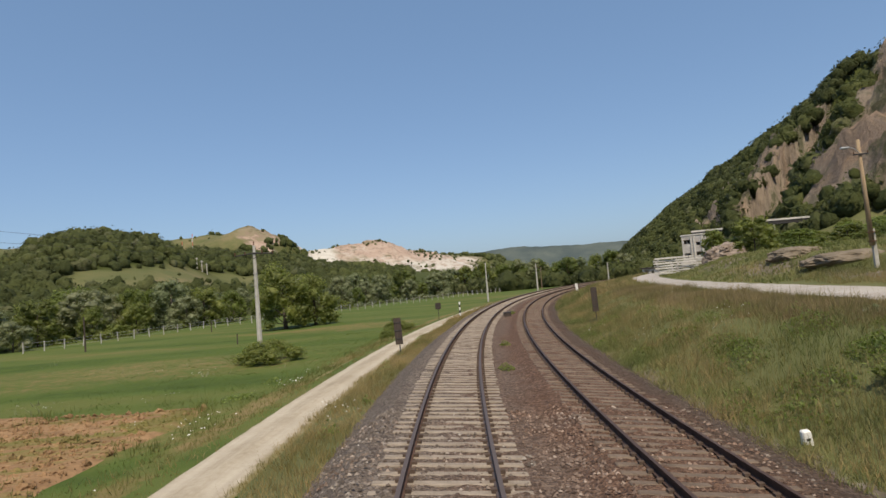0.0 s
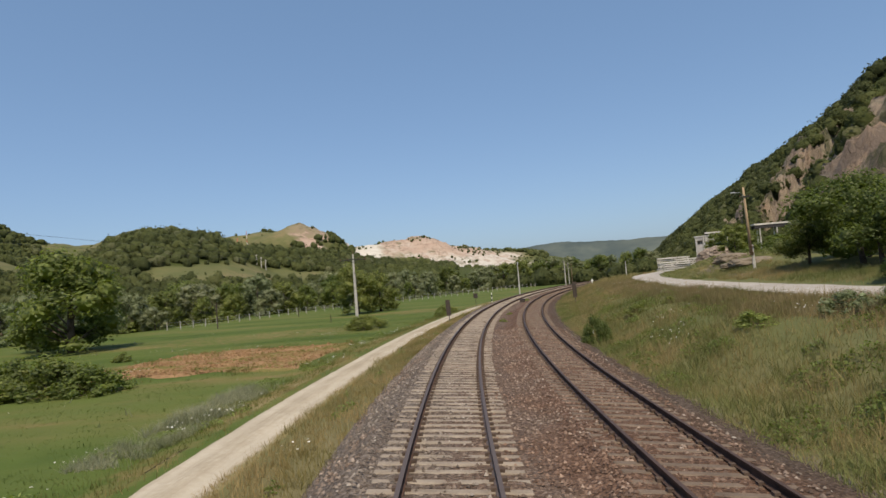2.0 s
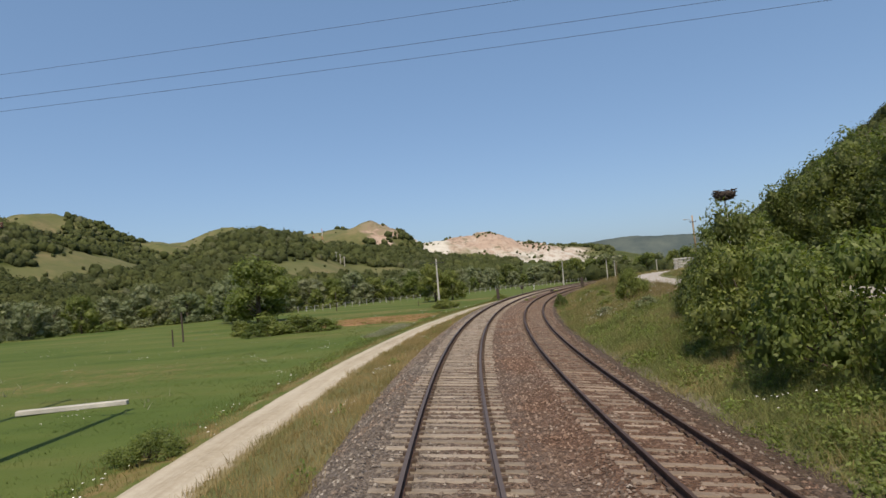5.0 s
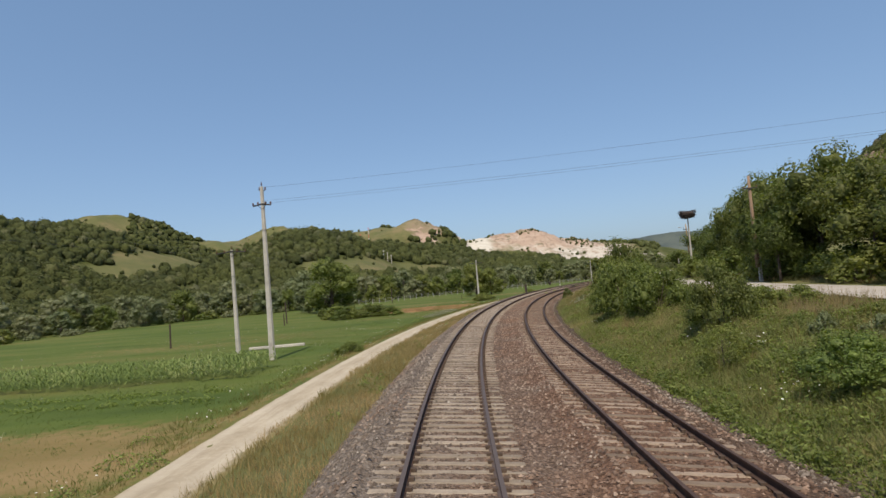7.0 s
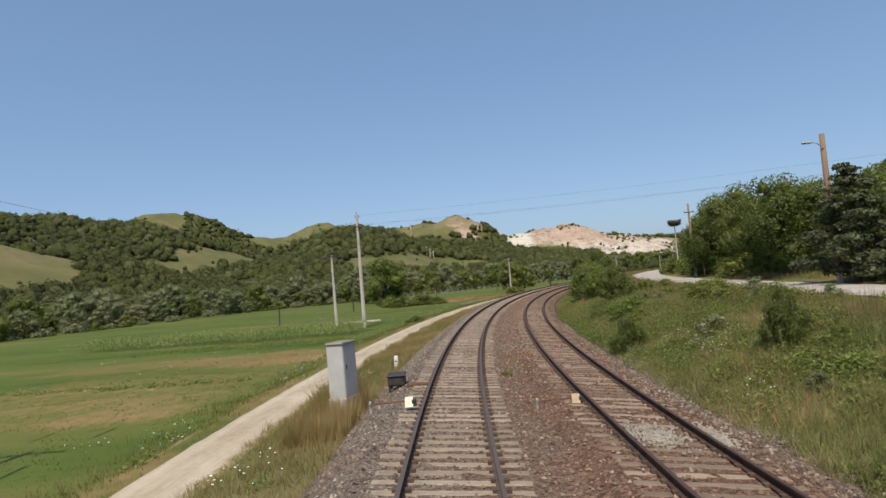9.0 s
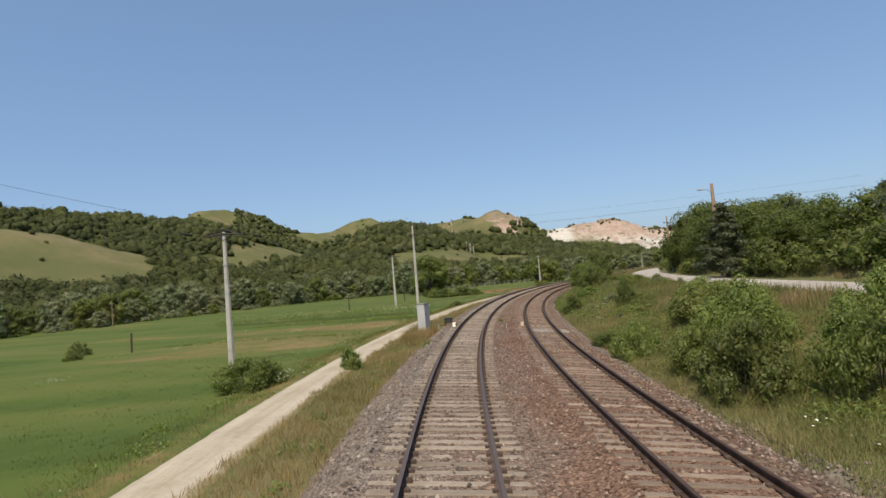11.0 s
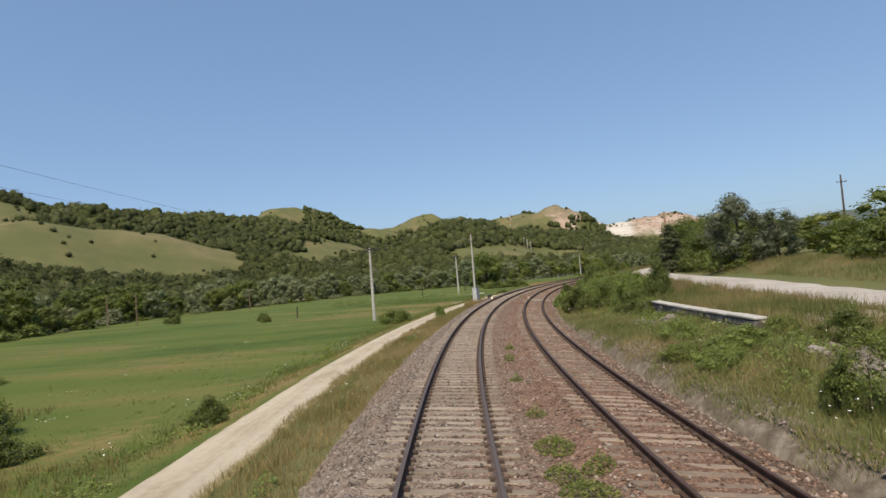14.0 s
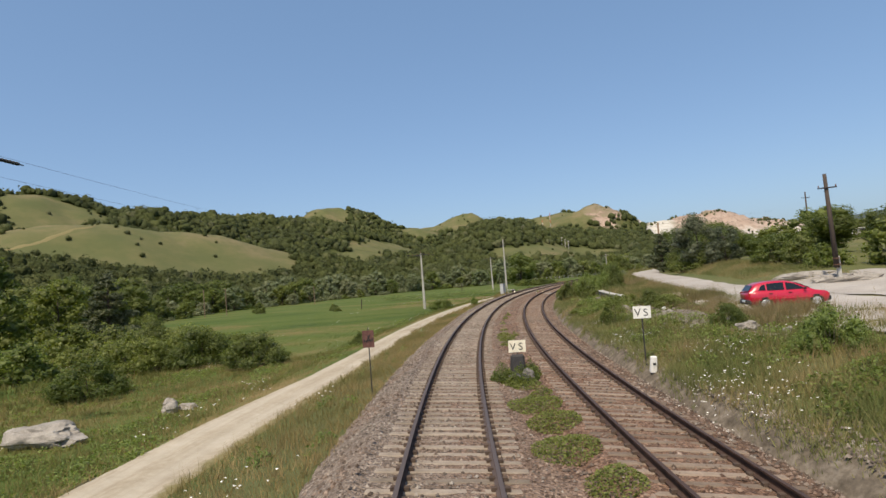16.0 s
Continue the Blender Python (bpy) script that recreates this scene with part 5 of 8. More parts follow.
# ---- stork nest on its pole ----
nest_pole = concrete_pole(4.5, 22.9, 7.4, arm=0, r=0.11, name="nest_pole", label="slim concrete pole carrying a stork nest", group="roadside poles")
nest_pole["category"] = "pole"
bm = bmesh.new()
for k in range(8):
    a = k * 0.785
    rod(bm, (0, 0, 7.3), (0.62 * math.cos(a), 0.62 * math.sin(a), 7.55), 0.025, 0.02, 5)
part("nest_basket", bm, BLACK_IRON, nest_pole, "iron nest basket")
nest = thing("stork_nest", along(4.5, 22.9, ground_z(4.5, 22.9) + 7.3) @ Matrix.Scale(1.45, 4), "broad twiggy brown stork nest on a pole", "bird nest")
bm = bmesh.new()
g = np.random.default_rng(301)
for k in range(240):
    a, r, zz = g.uniform(0, 6.28), 0.72 * math.sqrt(g.uniform(0.05, 1)), g.uniform(0, 0.62)
    r *= 0.75 + 0.45 * zz
    p = Vector((r * math.cos(a), r * math.sin(a), zz))
    t = Vector((-math.sin(a), math.cos(a), g.uniform(-0.3, 0.3))) * g.uniform(0.2, 0.45) + Vector(g.normal(0, 0.06, 3).tolist())
    rod(bm, p - t, p + t, 0.018, 0.01, 4)
part("twigs", bm, DARK_WOOD, nest)
bm = bmesh.new()
bmesh.ops.create_icosphere(bm, subdivisions=3, radius=0.6)
for v in bm.verts:
    v.co = Vector((v.co.x * 1.12, v.co.y * 1.12, v.co.z * 0.48 + 0.3)) * (1 + 0.12 * noise.noise(v.co * 5))
part("nest_core", bm, DARK_WOOD, nest)

# ---- railway furniture ----
def board_sign(s, o, wide, high, clear, label, turn=0.0, lean=0.0):
    """The dark back of a trackside board on its post."""
    root = thing("trackside_board", along(s, o, ground_z(s, o) - 0.1, turn) @ pose(0, 0, 0, 0, lean, 0), label, "railway sign", "trackside boards")
    bm = bmesh.new()
    rod(bm, (0, 0.04, 0), (0, 0.04, clear + high * 0.9), 0.035, 0.03, 8)
    part("post", bm, BLACK_IRON, root)
    bm = bmesh.new()
    box(bm, (wide, 0.03, high), (0, 0, clear), bevel=0.006)
    part("board", bm, DARK_WOOD, root, "dark brown board")
    bm = bmesh.new()
    for k in (0.2, 0.5, 0.8):
        box(bm, (wide * 0.96, 0.03, 0.05), (0, -0.03, clear + high * k), bevel=0.005)
    part("batten", bm, BLACK_IRON, root)
    return root


board_sign(34.6, -4.2, 0.44, 1.55, 0.75, "dark rectangular trackside board on a thin post", lean=-2)
board_sign(41.5, 8.15, 0.46, 1.65, 0.75, "dark tall trackside board on a thin post", lean=-2, turn=25)
board_sign(64, -6.6, 0.62, 0.7, 1.3, "small dark trackside board on a thin post")

striped = thing("marker_post", along(65, -4.4, ground_z(65, -4.4)), "black and white striped marker post", "marker post")
for k in range(6):
    bm = bmesh.new()
    rod(bm, (0, 0, 0.3 * k), (0, 0, 0.3 * k + 0.3), 0.075, 0.075, 10)
    part("band", bm, WHITE if k % 2 else BLACK, striped)


def distance_stone(s, o, w, d, h, label, z=None, dark=False):
    root = thing("distance_stone", along(s, o, (ground_z(s, o) if z is None else z) - 0.08, rng.uniform(-12, 12)) @ pose(0, 0, 0, rng.uniform(-4, 4), rng.uniform(-6, 6), 0), label, "marker stone", "marker stones")
    bm = bmesh.new()
    box(bm, (w, d, h), bevel=0.025, taper=0.88)
    part("stone", bm, WHITE, root)
    bm = bmesh.new()
    box(bm, (w * 0.4, 0.008, h * 0.12), (0, -d / 2 - 0.002, h * (0.3 if dark else 0.5)))
    part("mark", bm, BLACK, root, "unreadable dark mark")
    return root


distance_stone(12.0, 6.95, 0.19, 0.17, 0.38, "small white painted marker stone in the ballast edge")
distance_stone(-156.6, 5.95, 0.20, 0.17, 0.50, "small white painted marker stone in the grass")
distance_stone(105.6, 6.7, 0.42, 0.3, 1.9, "tall white painted marker stone with a dark foot", dark=True)
distance_stone(-73.4, -3.3, 0.19, 0.15, 0.55, "short white painted marker stone beside the lane")

# relay cabinet
cab = thing("relay_cabinet", along(-83.15, -3.42, -0.87, -13) @ pose(0, 0, 0, -1, -1, 0), "pale grey steel relay cabinet standing in the grass", "relay cabinet")
bm = bmesh.new()
box(bm, (0.58, 0.98, 0.62), (0, 0, 0), bevel=0.01)
part("plinth", bm, CONCRETE, cab)
bm = bmesh.new()
box(bm, (0.52, 0.9, 1.6), (0, 0, 0.6), bevel=0.012)
CAB = simple("cabinet_paint", (0.36, 0.37, 0.375), (0.47, 0.48, 0.48), 2, 25, rough=0.5, bump=0.08)
part("body", bm, CAB, cab)
bm = bmesh.new()
box(bm, (0.58, 1.0, 0.06), (0, 0, 2.2), bevel=0.015, taper=0.94)
part("roof", bm, simple("cabinet_roof", (0.16, 0.14, 0.12), (0.29, 0.26, 0.22), 3, 30, rough=0.7, bump=0.15), cab, "weathered brown-grey roof")
bm = bmesh.new()
box(bm, (0.014, 0.82, 1.46), (0.266, 0, 0.68), bevel=0.004)
door = part("door", bm, CAB, cab)
bm = bmesh.new()
box(bm, (0.03, 0.03, 0.14), (0.285, -0.3, 1.45), bevel=0.006)
part("handle", bm, BLACK_IRON, door)

# point machine with its rods, and the white lever weight
pm = thing("point_machine", along(-83.2, -1.8, -0.16, 3), "black iron point machine beside the rail", "point machine")
bm = bmesh.new()
box(bm, (0.5, 0.7, 0.26), (0, 0, 0.16), bevel=0.03)
part("housing", bm, BLACK_IRON, pm)
bm = bmesh.new()
box(bm, (0.56, 0.76, 0.05), (0, 0, 0.42), bevel=0.02)
part("lid", bm, BLACK_IRON, pm)
for sx in (-0.2, 0.2):
    for sy in (-0.28, 0.28):
        bm = bmesh.new()
        box(bm, (0.06, 0.06, 0.2), (sx, sy, -0.02))
        part("leg", bm, BLACK_IRON, pm)
bm = bmesh.new()
rod(bm, (0.25, 0.1, 0.12), (1.1, 0.1, 0.1), 0.025, 0.025, 6)
rod(bm, (0.25, -0.1, 0.12), (1.1, -0.1, 0.1), 0.025, 0.025, 6)
part("drive_rod", bm, RUSTY, pm)


def lever_set(s, o, side, plate_mat, label, z):
    root = thing("track_contact", along(s, o, z), label, "track device", "track devices")
    bm = bmesh.new()
    rod(bm, (0.1 * side, 0, 0.16), (0.95 * side, 0, 0.12), 0.02, 0.02, 6)
    part("cable_pipe", bm, RUSTY, root)
    bm = bmesh.new()
    box(bm, (0.06, 0.06, 0.3), (0.95 * side, 0, -0.1), bevel=0.008)
    rod(bm, (0.95 * side, -0.08, 0.16), (0.95 * side, 0.08, 0.16), 0.03, 0.03, 6)
    part("stake", bm, GREY_STEEL, root)
    bm = bmesh.new()
    box(bm, (0.2, 0.05, 0.26), (0, -0.06, 0.0), turn=pose(0, 0, 0, -22, 0, 0), bevel=0.006)
    part("cover_plate", bm, plate_mat, root)
    bm = bmesh.new()
    box(bm, (0.1, 0.2, 0.16), (-0.12 * side, 0.05, 0.02), bevel=0.01)
    part("sensor", bm, BLACK_IRON, root)
    return root


CREAM = simple("cream_paint", (0.62, 0.56, 0.42), (0.80, 0.76, 0.64), 5, 40, rough=0.6, bump=0.1)
TAN = simple("tan_plate", (0.34, 0.26, 0.17), (0.52, 0.42, 0.30), 5, 40, rough=0.7, bump=0.2)
lever_set(-86.5, -1.1, -1, CREAM, "track device with a cream cover plate at the rail", -0.02)
lever_set(-86.2, 2.98, -1, TAN, "track device with a tan cover plate at the rail", -0.30)


def letter_board(s, o, z, wide, high, clear, mat, label, block=False):
    """A board with the letters V S, facing along the line towards the tail of the train."""
    root = thing("letter_sign", along(s, o, z, 2) @ pose(0, 0, 0, -4, 1.5, 0), label, "railway sign", "letter signs")
    bm = bmesh.new()
    rod(bm, (0, 0.03, 0), (0, 0.03, clear + high * 0.8), 0.022, 0.022, 8)
    part("post", bm, BLACK_IRON, root)
    bm = bmesh.new()
    box(bm, (wide, 0.02, high), (0, 0, clear), bevel=0.004)
    part("board", bm, mat, root)
    for text, x in (("V", -wide * 0.25), ("S", wide * 0.2)):
        cu = bpy.data.curves.new("letter", "FONT")
        cu.body, cu.size, cu.align_x, cu.extrude, cu.offset = text, high * 0.86, "CENTER", 0.002, 0.0
        tmp = new("letter", cu)
        me = bpy.data.meshes.new_from_object(tmp.evaluated_get(bpy.context.evaluated_depsgraph_get()))
        bpy.data.objects.remove(tmp)
        me.materials.clear()
        me.materials.append(BLACK)
        lt = new("letter", me)
        lt.parent = root
        lt.matrix_local = pose(x, -0.014, clear + high * 0.19, 90, 0, 0)
    if block:
        bm = bmesh.new()
        box(bm, (0.5, 0.3, 0.86), (0, 0.08, -0.12), bevel=0.06, taper=0.86)
        part("base_block", bm, BLACK_IRON, root, "dark painted base block")
    return root


letter_board(-156.05, 1.94, -0.33, 0.545, 0.375, 0.81, CREAM, "low cream board lettered V S between the tracks", block=True)
letter_board(-155.5, 6.06, -0.35, 0.575, 0.395, 1.55, WHITE, "white board lettered V S on a thin post in the grass")

# reddish sign whose face is worn away
red = thing("worn_sign", along(-154.9, -2.95, -0.54, -4), "worn reddish-brown sign plate on a thin post", "railway sign")
bm = bmesh.new()
rod(bm, (0, 0.03, -0.4), (0, 0.03, 2.05), 0.02, 0.02, 8)
part("post", bm, BLACK_IRON, red)
bm = bmesh.new()
box(bm, (0.40, 0.02, 0.58), (0, 0, 1.38), bevel=0.005)
part("plate", bm, simple("faded_red", (0.07, 0.03, 0.026), (0.17, 0.085, 0.072), 9, 40, rough=0.8, bump=0.2), red)
bm = bmesh.new()
box(bm, (0.035, 0.006, 0.30), (-0.07, -0.014, 1.55), turn=pose(0, 0, 0, 0, 26, 0))
box(bm, (0.035, 0.006, 0.26), (0.09, -0.014, 1.57), turn=pose(0, 0, 0, 0, -28, 0))
box(bm, (0.28, 0.006, 0.03), (0, -0.017, 1.60), turn=pose(0, 0, 0, 0, -6, 0))
box(bm, (0.03, 0.006, 0.12), (-0.14, -0.020, 1.56))
box(bm, (0.03, 0.006, 0.14), (0.14, -0.020, 1.58))
part("faded_mark", bm, BLACK, red)

# dark cable box between the tracks
box_thing = thing("cable_box", along(51.5, 1.75, -0.36, 8), "dark weathered cable box between the tracks", "cable box")
bm = bmesh.new()
box(bm, (0.62, 0.5, 0.34), (0, 0, 0), bevel=0.02)
part("body", bm, DARK_WOOD, box_thing)
bm = bmesh.new()
box(bm, (0.7, 0.58, 0.06), (0, 0, 0.34), bevel=0.015)
part("lid", bm, BLACK_IRON, box_thing)

# concrete beam lying in the grass by the tall pole
bm = bmesh.new()
box(bm, (4.6, 0.35, 0.22), bevel=0.03)
beam = part("concrete_beam", bm, CONCRETE)
beam.matrix_world = along(-31.2, -17.8, ground_z(-31.2, -17.8), 14)
tagged(beam, "pale concrete beam lying in the meadow grass", "concrete beam")

# meadow posts
def field_post(s, o, tall, r, label, mat=None):
    root = thing("field_post", along(s, o, ground_z(s, o) - 0.1) @ pose(0, 0, 0, 0, rng.uniform(-2, 2), 0), label, "post", "posts in the meadow")
    bm = bmesh.new()
    rod(bm, (0, 0, 0), (0, 0, tall), r, r * 0.85, 7)
    part("shaft", bm, mat or DARK_WOOD, root)
    return root


for s, o, tall, r in ((-22.3, -34.2, 2.6, 0.10), (-72.0, -33.1, 1.9, 0.10), (0.7, -34.3, 1.9, 0.09), (61.8, -49, 4.3, 0.10), (7, -37.9, 3.6, 0.11), (58, -27, 1.2, 0.06), (82, -48, 2.0, 0.08)):
    field_post(s, o, tall, r, "plain dark wooden post standing in the meadow")
for s, o, tall in ((-36, -72, 5.5), (-62, -80, 6.5), (-58, -78, 6.5), (175, -20, 7)):
    field_post(s, o, tall, 0.11, "old grey wooden post at the meadow edge", OLD_WOOD)

# fence along the far meadow
fence = thing("meadow_fence", Matrix(), "pale post and wire fence across the meadow", "fence")
fence_pts = [(66, -63), (95, -58), (125, -49), (155, -43), (190, -40)]
fp = np.array(fence_pts, float)
fl = np.r_[0, np.cumsum(np.hypot(*np.diff(fp, axis=0).T))]
bm = bmesh.new()
box(bm, (0.13, 0.13, 1.55), (0, 0, -0.1), bevel=0.01, taper=0.85)
me = bpy.data.meshes.new("fence_post")
bm.to_mesh(me)
bm.free()
me.materials.append(CONCRETE)
tops = []
for q in np.arange(0, fl[-1], 2.4):
    s, o = float(np.interp(q, fl, fp[:, 0])), float(np.interp(q, fl, fp[:, 1]))
    zz = ground_z(s, o)
    ob = new("fence_post", me)
    ob.parent = fence
    ob.matrix_world = along(s, o, zz, rng.uniform(-10, 10)) @ pose(0, 0, 0, rng.uniform(-3, 3), rng.uniform(-4, 4), 0)
    tops.append((s, o, zz))
for h in (0.4, 0.85, 1.3):
    bm = bmesh.new()
    for (s0, o0, z0), (s1, o1, z1) in zip(tops[:-1], tops[1:]):
        rod(bm, at(s0, o0, z0 + h), at(s1, o1, z1 + h), 0.012, 0.012, 3)
    part("fence_wire", bm, GREY_STEEL, fence)

# ---- far masts and pylons ----
STEEL_WHITE = simple("mast_paint", (0.5, 0.5, 0.5), (0.75, 0.75, 0.75), 0.2, 1, rough=0.6, bump=0)
MAST_RED = simple("mast_red", (0.45, 0.12, 0.08), (0.6, 0.2, 0.14), 0.2, 1, rough=0.6, bump=0)
for k, az in enumerate((22.7, 21.9)):
    x, y = far(az - 0.9, 1180)
    zz = float(height(np.array([x]), np.array([y]))[0])
    root = thing("lattice_mast", Matrix.Translation((x, y, zz)), "far slim red and white mast on the hill", "mast", "masts on the hill")
    for j in range(4):
        bm = bmesh.new()
        for a in range(3):
            ca, sa = math.cos(a * 2.09), math.sin(a * 2.09)
            rod(bm, (ca * 0.8, sa * 0.8, j * 7.0), (ca * 0.8, sa * 0.8, j * 7.0 + 7.0), 0.16, 0.16, 4)
            cb, sb = math.cos((a + 1) * 2.09), math.sin((a + 1) * 2.09)
            for q in range(2):
                rod(bm, (ca * 0.8, sa * 0.8, j * 7 + 3.5 * q), (cb * 0.8, sb * 0.8, j * 7 + 3.5 * q + 3.5), 0.1, 0.1, 4)
        part("section", bm, MAST_RED if j % 2 else STEEL_WHITE, root)
for dx in (-4.0, 0.0, 4.0):
    x, y = at(230.6, -350.6).xy
    x += dx * 0.9
    zz = float(height(np.array([x]), np.array([y]))[0])
    root = thing("pylon_post", Matrix.Translation((x, y, zz - 0.3)), "far pale concrete pylon post on the clearing", "pylon", "pylon posts on the clearing")
    bm = bmesh.new()
    rod(bm, (0, 0, 0), (0, 0, 9.0), 0.42, 0.32, 8)
    part("shaft", bm, CONCRETE, root)
    bm = bmesh.new()
    box(bm, (2.4, 0.35, 0.35), (0, 0, 7.8), bevel=0.05)
    part("crossbar", bm, CONCRETE, root)

# ---- junction yard, car, ramp wall, ruins ----
def yard_z(s, o):
    return near(np.clip(s, -260, 300), o) + 0.06


gravel_yard = strip("gravel_yard", (-172, -134), 0.8, np.arange(13.2, 15.9, 0.3), yard_z, GRAVEL, "dusty gravel verge of the road junction", "yard", edge=0.3, seed=25)
gravel_apron = strip("gravel_apron", (-170, -126), 0.8, np.arange(20.2, 32, 0.5), yard_z, GRAVEL, "dusty gravel apron of the road junction", "yard", edge=0.6, seed=35)

PAINT = Nodes("red_car_paint", 0.28, 0.0, 0.5)
PAINT.color((0.46, 0.008, 0.034))
PAINT.b.inputs["Coat Weight"].default_value = 0.7
PAINT = PAINT.mat
PLASTIC = simple("dark_plastic", (0.018, 0.018, 0.02), (0.04, 0.04, 0.042), 8, 60, rough=0.6, bump=0.1)
RUBBER = simple("tyre_rubber", (0.012, 0.012, 0.012), (0.03, 0.03, 0.03), 8, 60, rough=0.85, bump=0.2)
HUB = simple("hubcap", (0.42, 0.43, 0.44), (0.62, 0.63, 0.64), 8, 40, rough=0.35, metal=0.5, bump=0.0)
GL = Nodes("car_glass", 0.05, 0.0, 0.6)
GL.color((0.008, 0.009, 0.010))
GL = GL.mat
LENS_RED = simple("tail_lens", (0.35, 0.02, 0.02), (0.5, 0.05, 0.04), 8, 40, rough=0.2, bump=0)
LENS = simple("head_lens", (0.6, 0.6, 0.6), (0.8, 0.8, 0.8), 8, 40, rough=0.15, bump=0)


def car(m):
    """A five-door hatchback, its nose to +x."""
    root = thing("car", m, "red five-door hatchback car with dark plastic bumpers", "car")
    # side outline, back to front: x, half width, z of the lower and upper edge of the body
    xs = np.array([-2.02, -1.92, -1.6, -1.2, -0.6, 0.0, 0.6, 1.0, 1.4, 1.75, 1.95, 2.02])
    low = np.array([0.38, 0.26, 0.20, 0.18, 0.18, 0.18, 0.18, 0.18, 0.20, 0.22, 0.28, 0.40])
    top = np.array([0.86, 0.94, 0.97, 0.96, 0.95, 0.94, 0.93, 0.92, 0.86, 0.80, 0.72, 0.62])
    half = np.array([0.70, 0.77, 0.81, 0.83, 0.84, 0.84, 0.84, 0.83, 0.81, 0.76, 0.66, 0.56])
    ring, v = 10, []
    for x, a, b, h in zip(xs, low, top, half):
        for yy, zz in ((-0.80, a), (-0.97, a + 0.10), (-1.0, (a + b) / 2 + 0.04), (-0.97, b - 0.06), (-0.88, b), (0.88, b), (0.97, b - 0.06), (1.0, (a + b) / 2 + 0.04), (0.97, a + 0.10), (0.80, a)):
            v.append((x, yy * h, zz))
    n = len(xs)
    f = [(i * ring + j, i * ring + (j + 1) % ring, (i + 1) * ring + (j + 1) % ring, (i + 1) * ring + j) for i in range(n - 1) for j in range(ring)]
    bm = bmesh.new()
    bvs = [bm.verts.new(p) for p in v]
    for q in f:
        bm.faces.new([bvs[i] for i in q])
    bm.faces.new(bvs[:ring])
    bm.faces.new(bvs[-ring:][::-1])
    bmesh.ops.recalc_face_normals(bm, faces=bm.faces)
    part("body", bm, PAINT, root, smooth=True)
    # cabin
    cab_pts = [(-1.99, 0.94, 0.70), (-1.83, 1.14, 0.655), (-1.66, 1.31, 0.61), (-1.42, 1.40, 0.59), (-1.0, 1.45, 0.585), (-0.4, 1.465, 0.59), (0.0, 1.43, 0.59), (0.3, 1.34, 0.61), (0.75, 1.12, 0.66), (1.2, 0.92, 0.72)]
    bm = bmesh.new()
    rows = []
    for x, z, h in cab_pts:
        base = 0.90
        rows.append([bm.verts.new(p) for p in ((x, -0.74, base), (x, -h - 0.0, max(z - 0.05, base)), (x, -h + 0.12, z), (x, h - 0.12, z), (x, h, max(z - 0.05, base)), (x, 0.74, base))])
    for a, b in zip(rows[:-1], rows[1:]):
        for j in range(5):
            bm.faces.new((a[j], b[j], b[j + 1], a[j + 1]))
    bmesh.ops.recalc_face_normals(bm, faces=bm.faces)
    part("cabin", bm, PAINT, root, smooth=True)

    def pane(name, pts, mat, inset=0.012, parent=root):
        bm = bmesh.new()
        vs = [bm.verts.new(p) for p in pts]
        face = bm.faces.new(vs)
        bm.normal_update()
        ex = bmesh.ops.extrude_face_region(bm, geom=[face])
        for q in ex["geom"]:
            if isinstance(q, bmesh.types.BMVert):
                q.co += face.normal * inset
        bmesh.ops.recalc_face_normals(bm, faces=bm.faces)
        return part(name, bm, mat, parent)

    for sy in (-1, 1):
        def side(pts):
            q = [(x, sy * (0.752 - 0.30 * (z - 0.90)), z) for x, z in pts]
            return q if sy < 0 else q[::-1]
        pane("rear_quarter_window", side([(-1.52, 1.02), (-1.16, 1.0), (-1.16, 1.32), (-1.34, 1.28)]), GL)
        pane("rear_side_window", side([(-1.08, 0.99), (-0.24, 0.97), (-0.24, 1.375), (-1.08, 1.345)]), GL)
        pane("front_side_window", side([(-0.14, 0.97), (0.80, 0.98), (0.26, 1.28), (-0.14, 1.36)]), GL)
        bm = bmesh.new()
        box(bm, (3.0, 0.03, 0.07), (-0.05, sy * 0.845, 0.50), bevel=0.01)
        part("side_moulding", bm, PAINT, root)
        for hx in (-0.95, 0.0):
            bm = bmesh.new()
            box(bm, (0.17, 0.03, 0.035), (hx, sy * 0.845, 0.82), bevel=0.008)
            part("door_handle", bm, PLASTIC, root)
        bm = bmesh.new()
        box(bm, (0.12, 0.17, 0.12), (0.72, sy * 0.88, 0.94), bevel=0.03)
        part("wing_mirror", bm, PLASTIC, root)
        bm = bmesh.new()
        box(bm, (0.09, 0.2, 0.26), (-1.97, sy * 0.64, 0.66), bevel=0.02)
        part("tail_light", bm, LENS_RED, root)
        bm = bmesh.new()
        box(bm, (0.16, 0.24, 0.15), (1.88, sy * 0.52, 0.58), bevel=0.03)
        part("headlight", bm, LENS, root)
        for wx in (-1.25, 1.25):
            bm = bmesh.new()
            rod(bm, (wx, sy * 0.66, 0.31), (wx, sy * 0.845, 0.31), 0.345, 0.345, 24)
            part("wheel_arch", bm, PLASTIC, root)
            bm = bmesh.new()
            rod(bm, (wx, sy * 0.67, 0.30), (wx, sy * 0.865, 0.30), 0.30, 0.30, 24)
            wheel = part("wheel", bm, RUBBER, root, "black tyre")
            bm = bmesh.new()
            rod(bm, (wx, sy * 0.86, 0.30), (wx, sy * 0.882, 0.30), 0.235, 0.19, 20)
            for k in range(6):
                a = k * 1.047
                box(bm, (0.04, 0.012, 0.1), (wx + 0.13 * math.cos(a), sy * 0.885, 0.30 + 0.13 * math.sin(a) - 0.05))
            part("hubcap", bm, HUB, wheel)
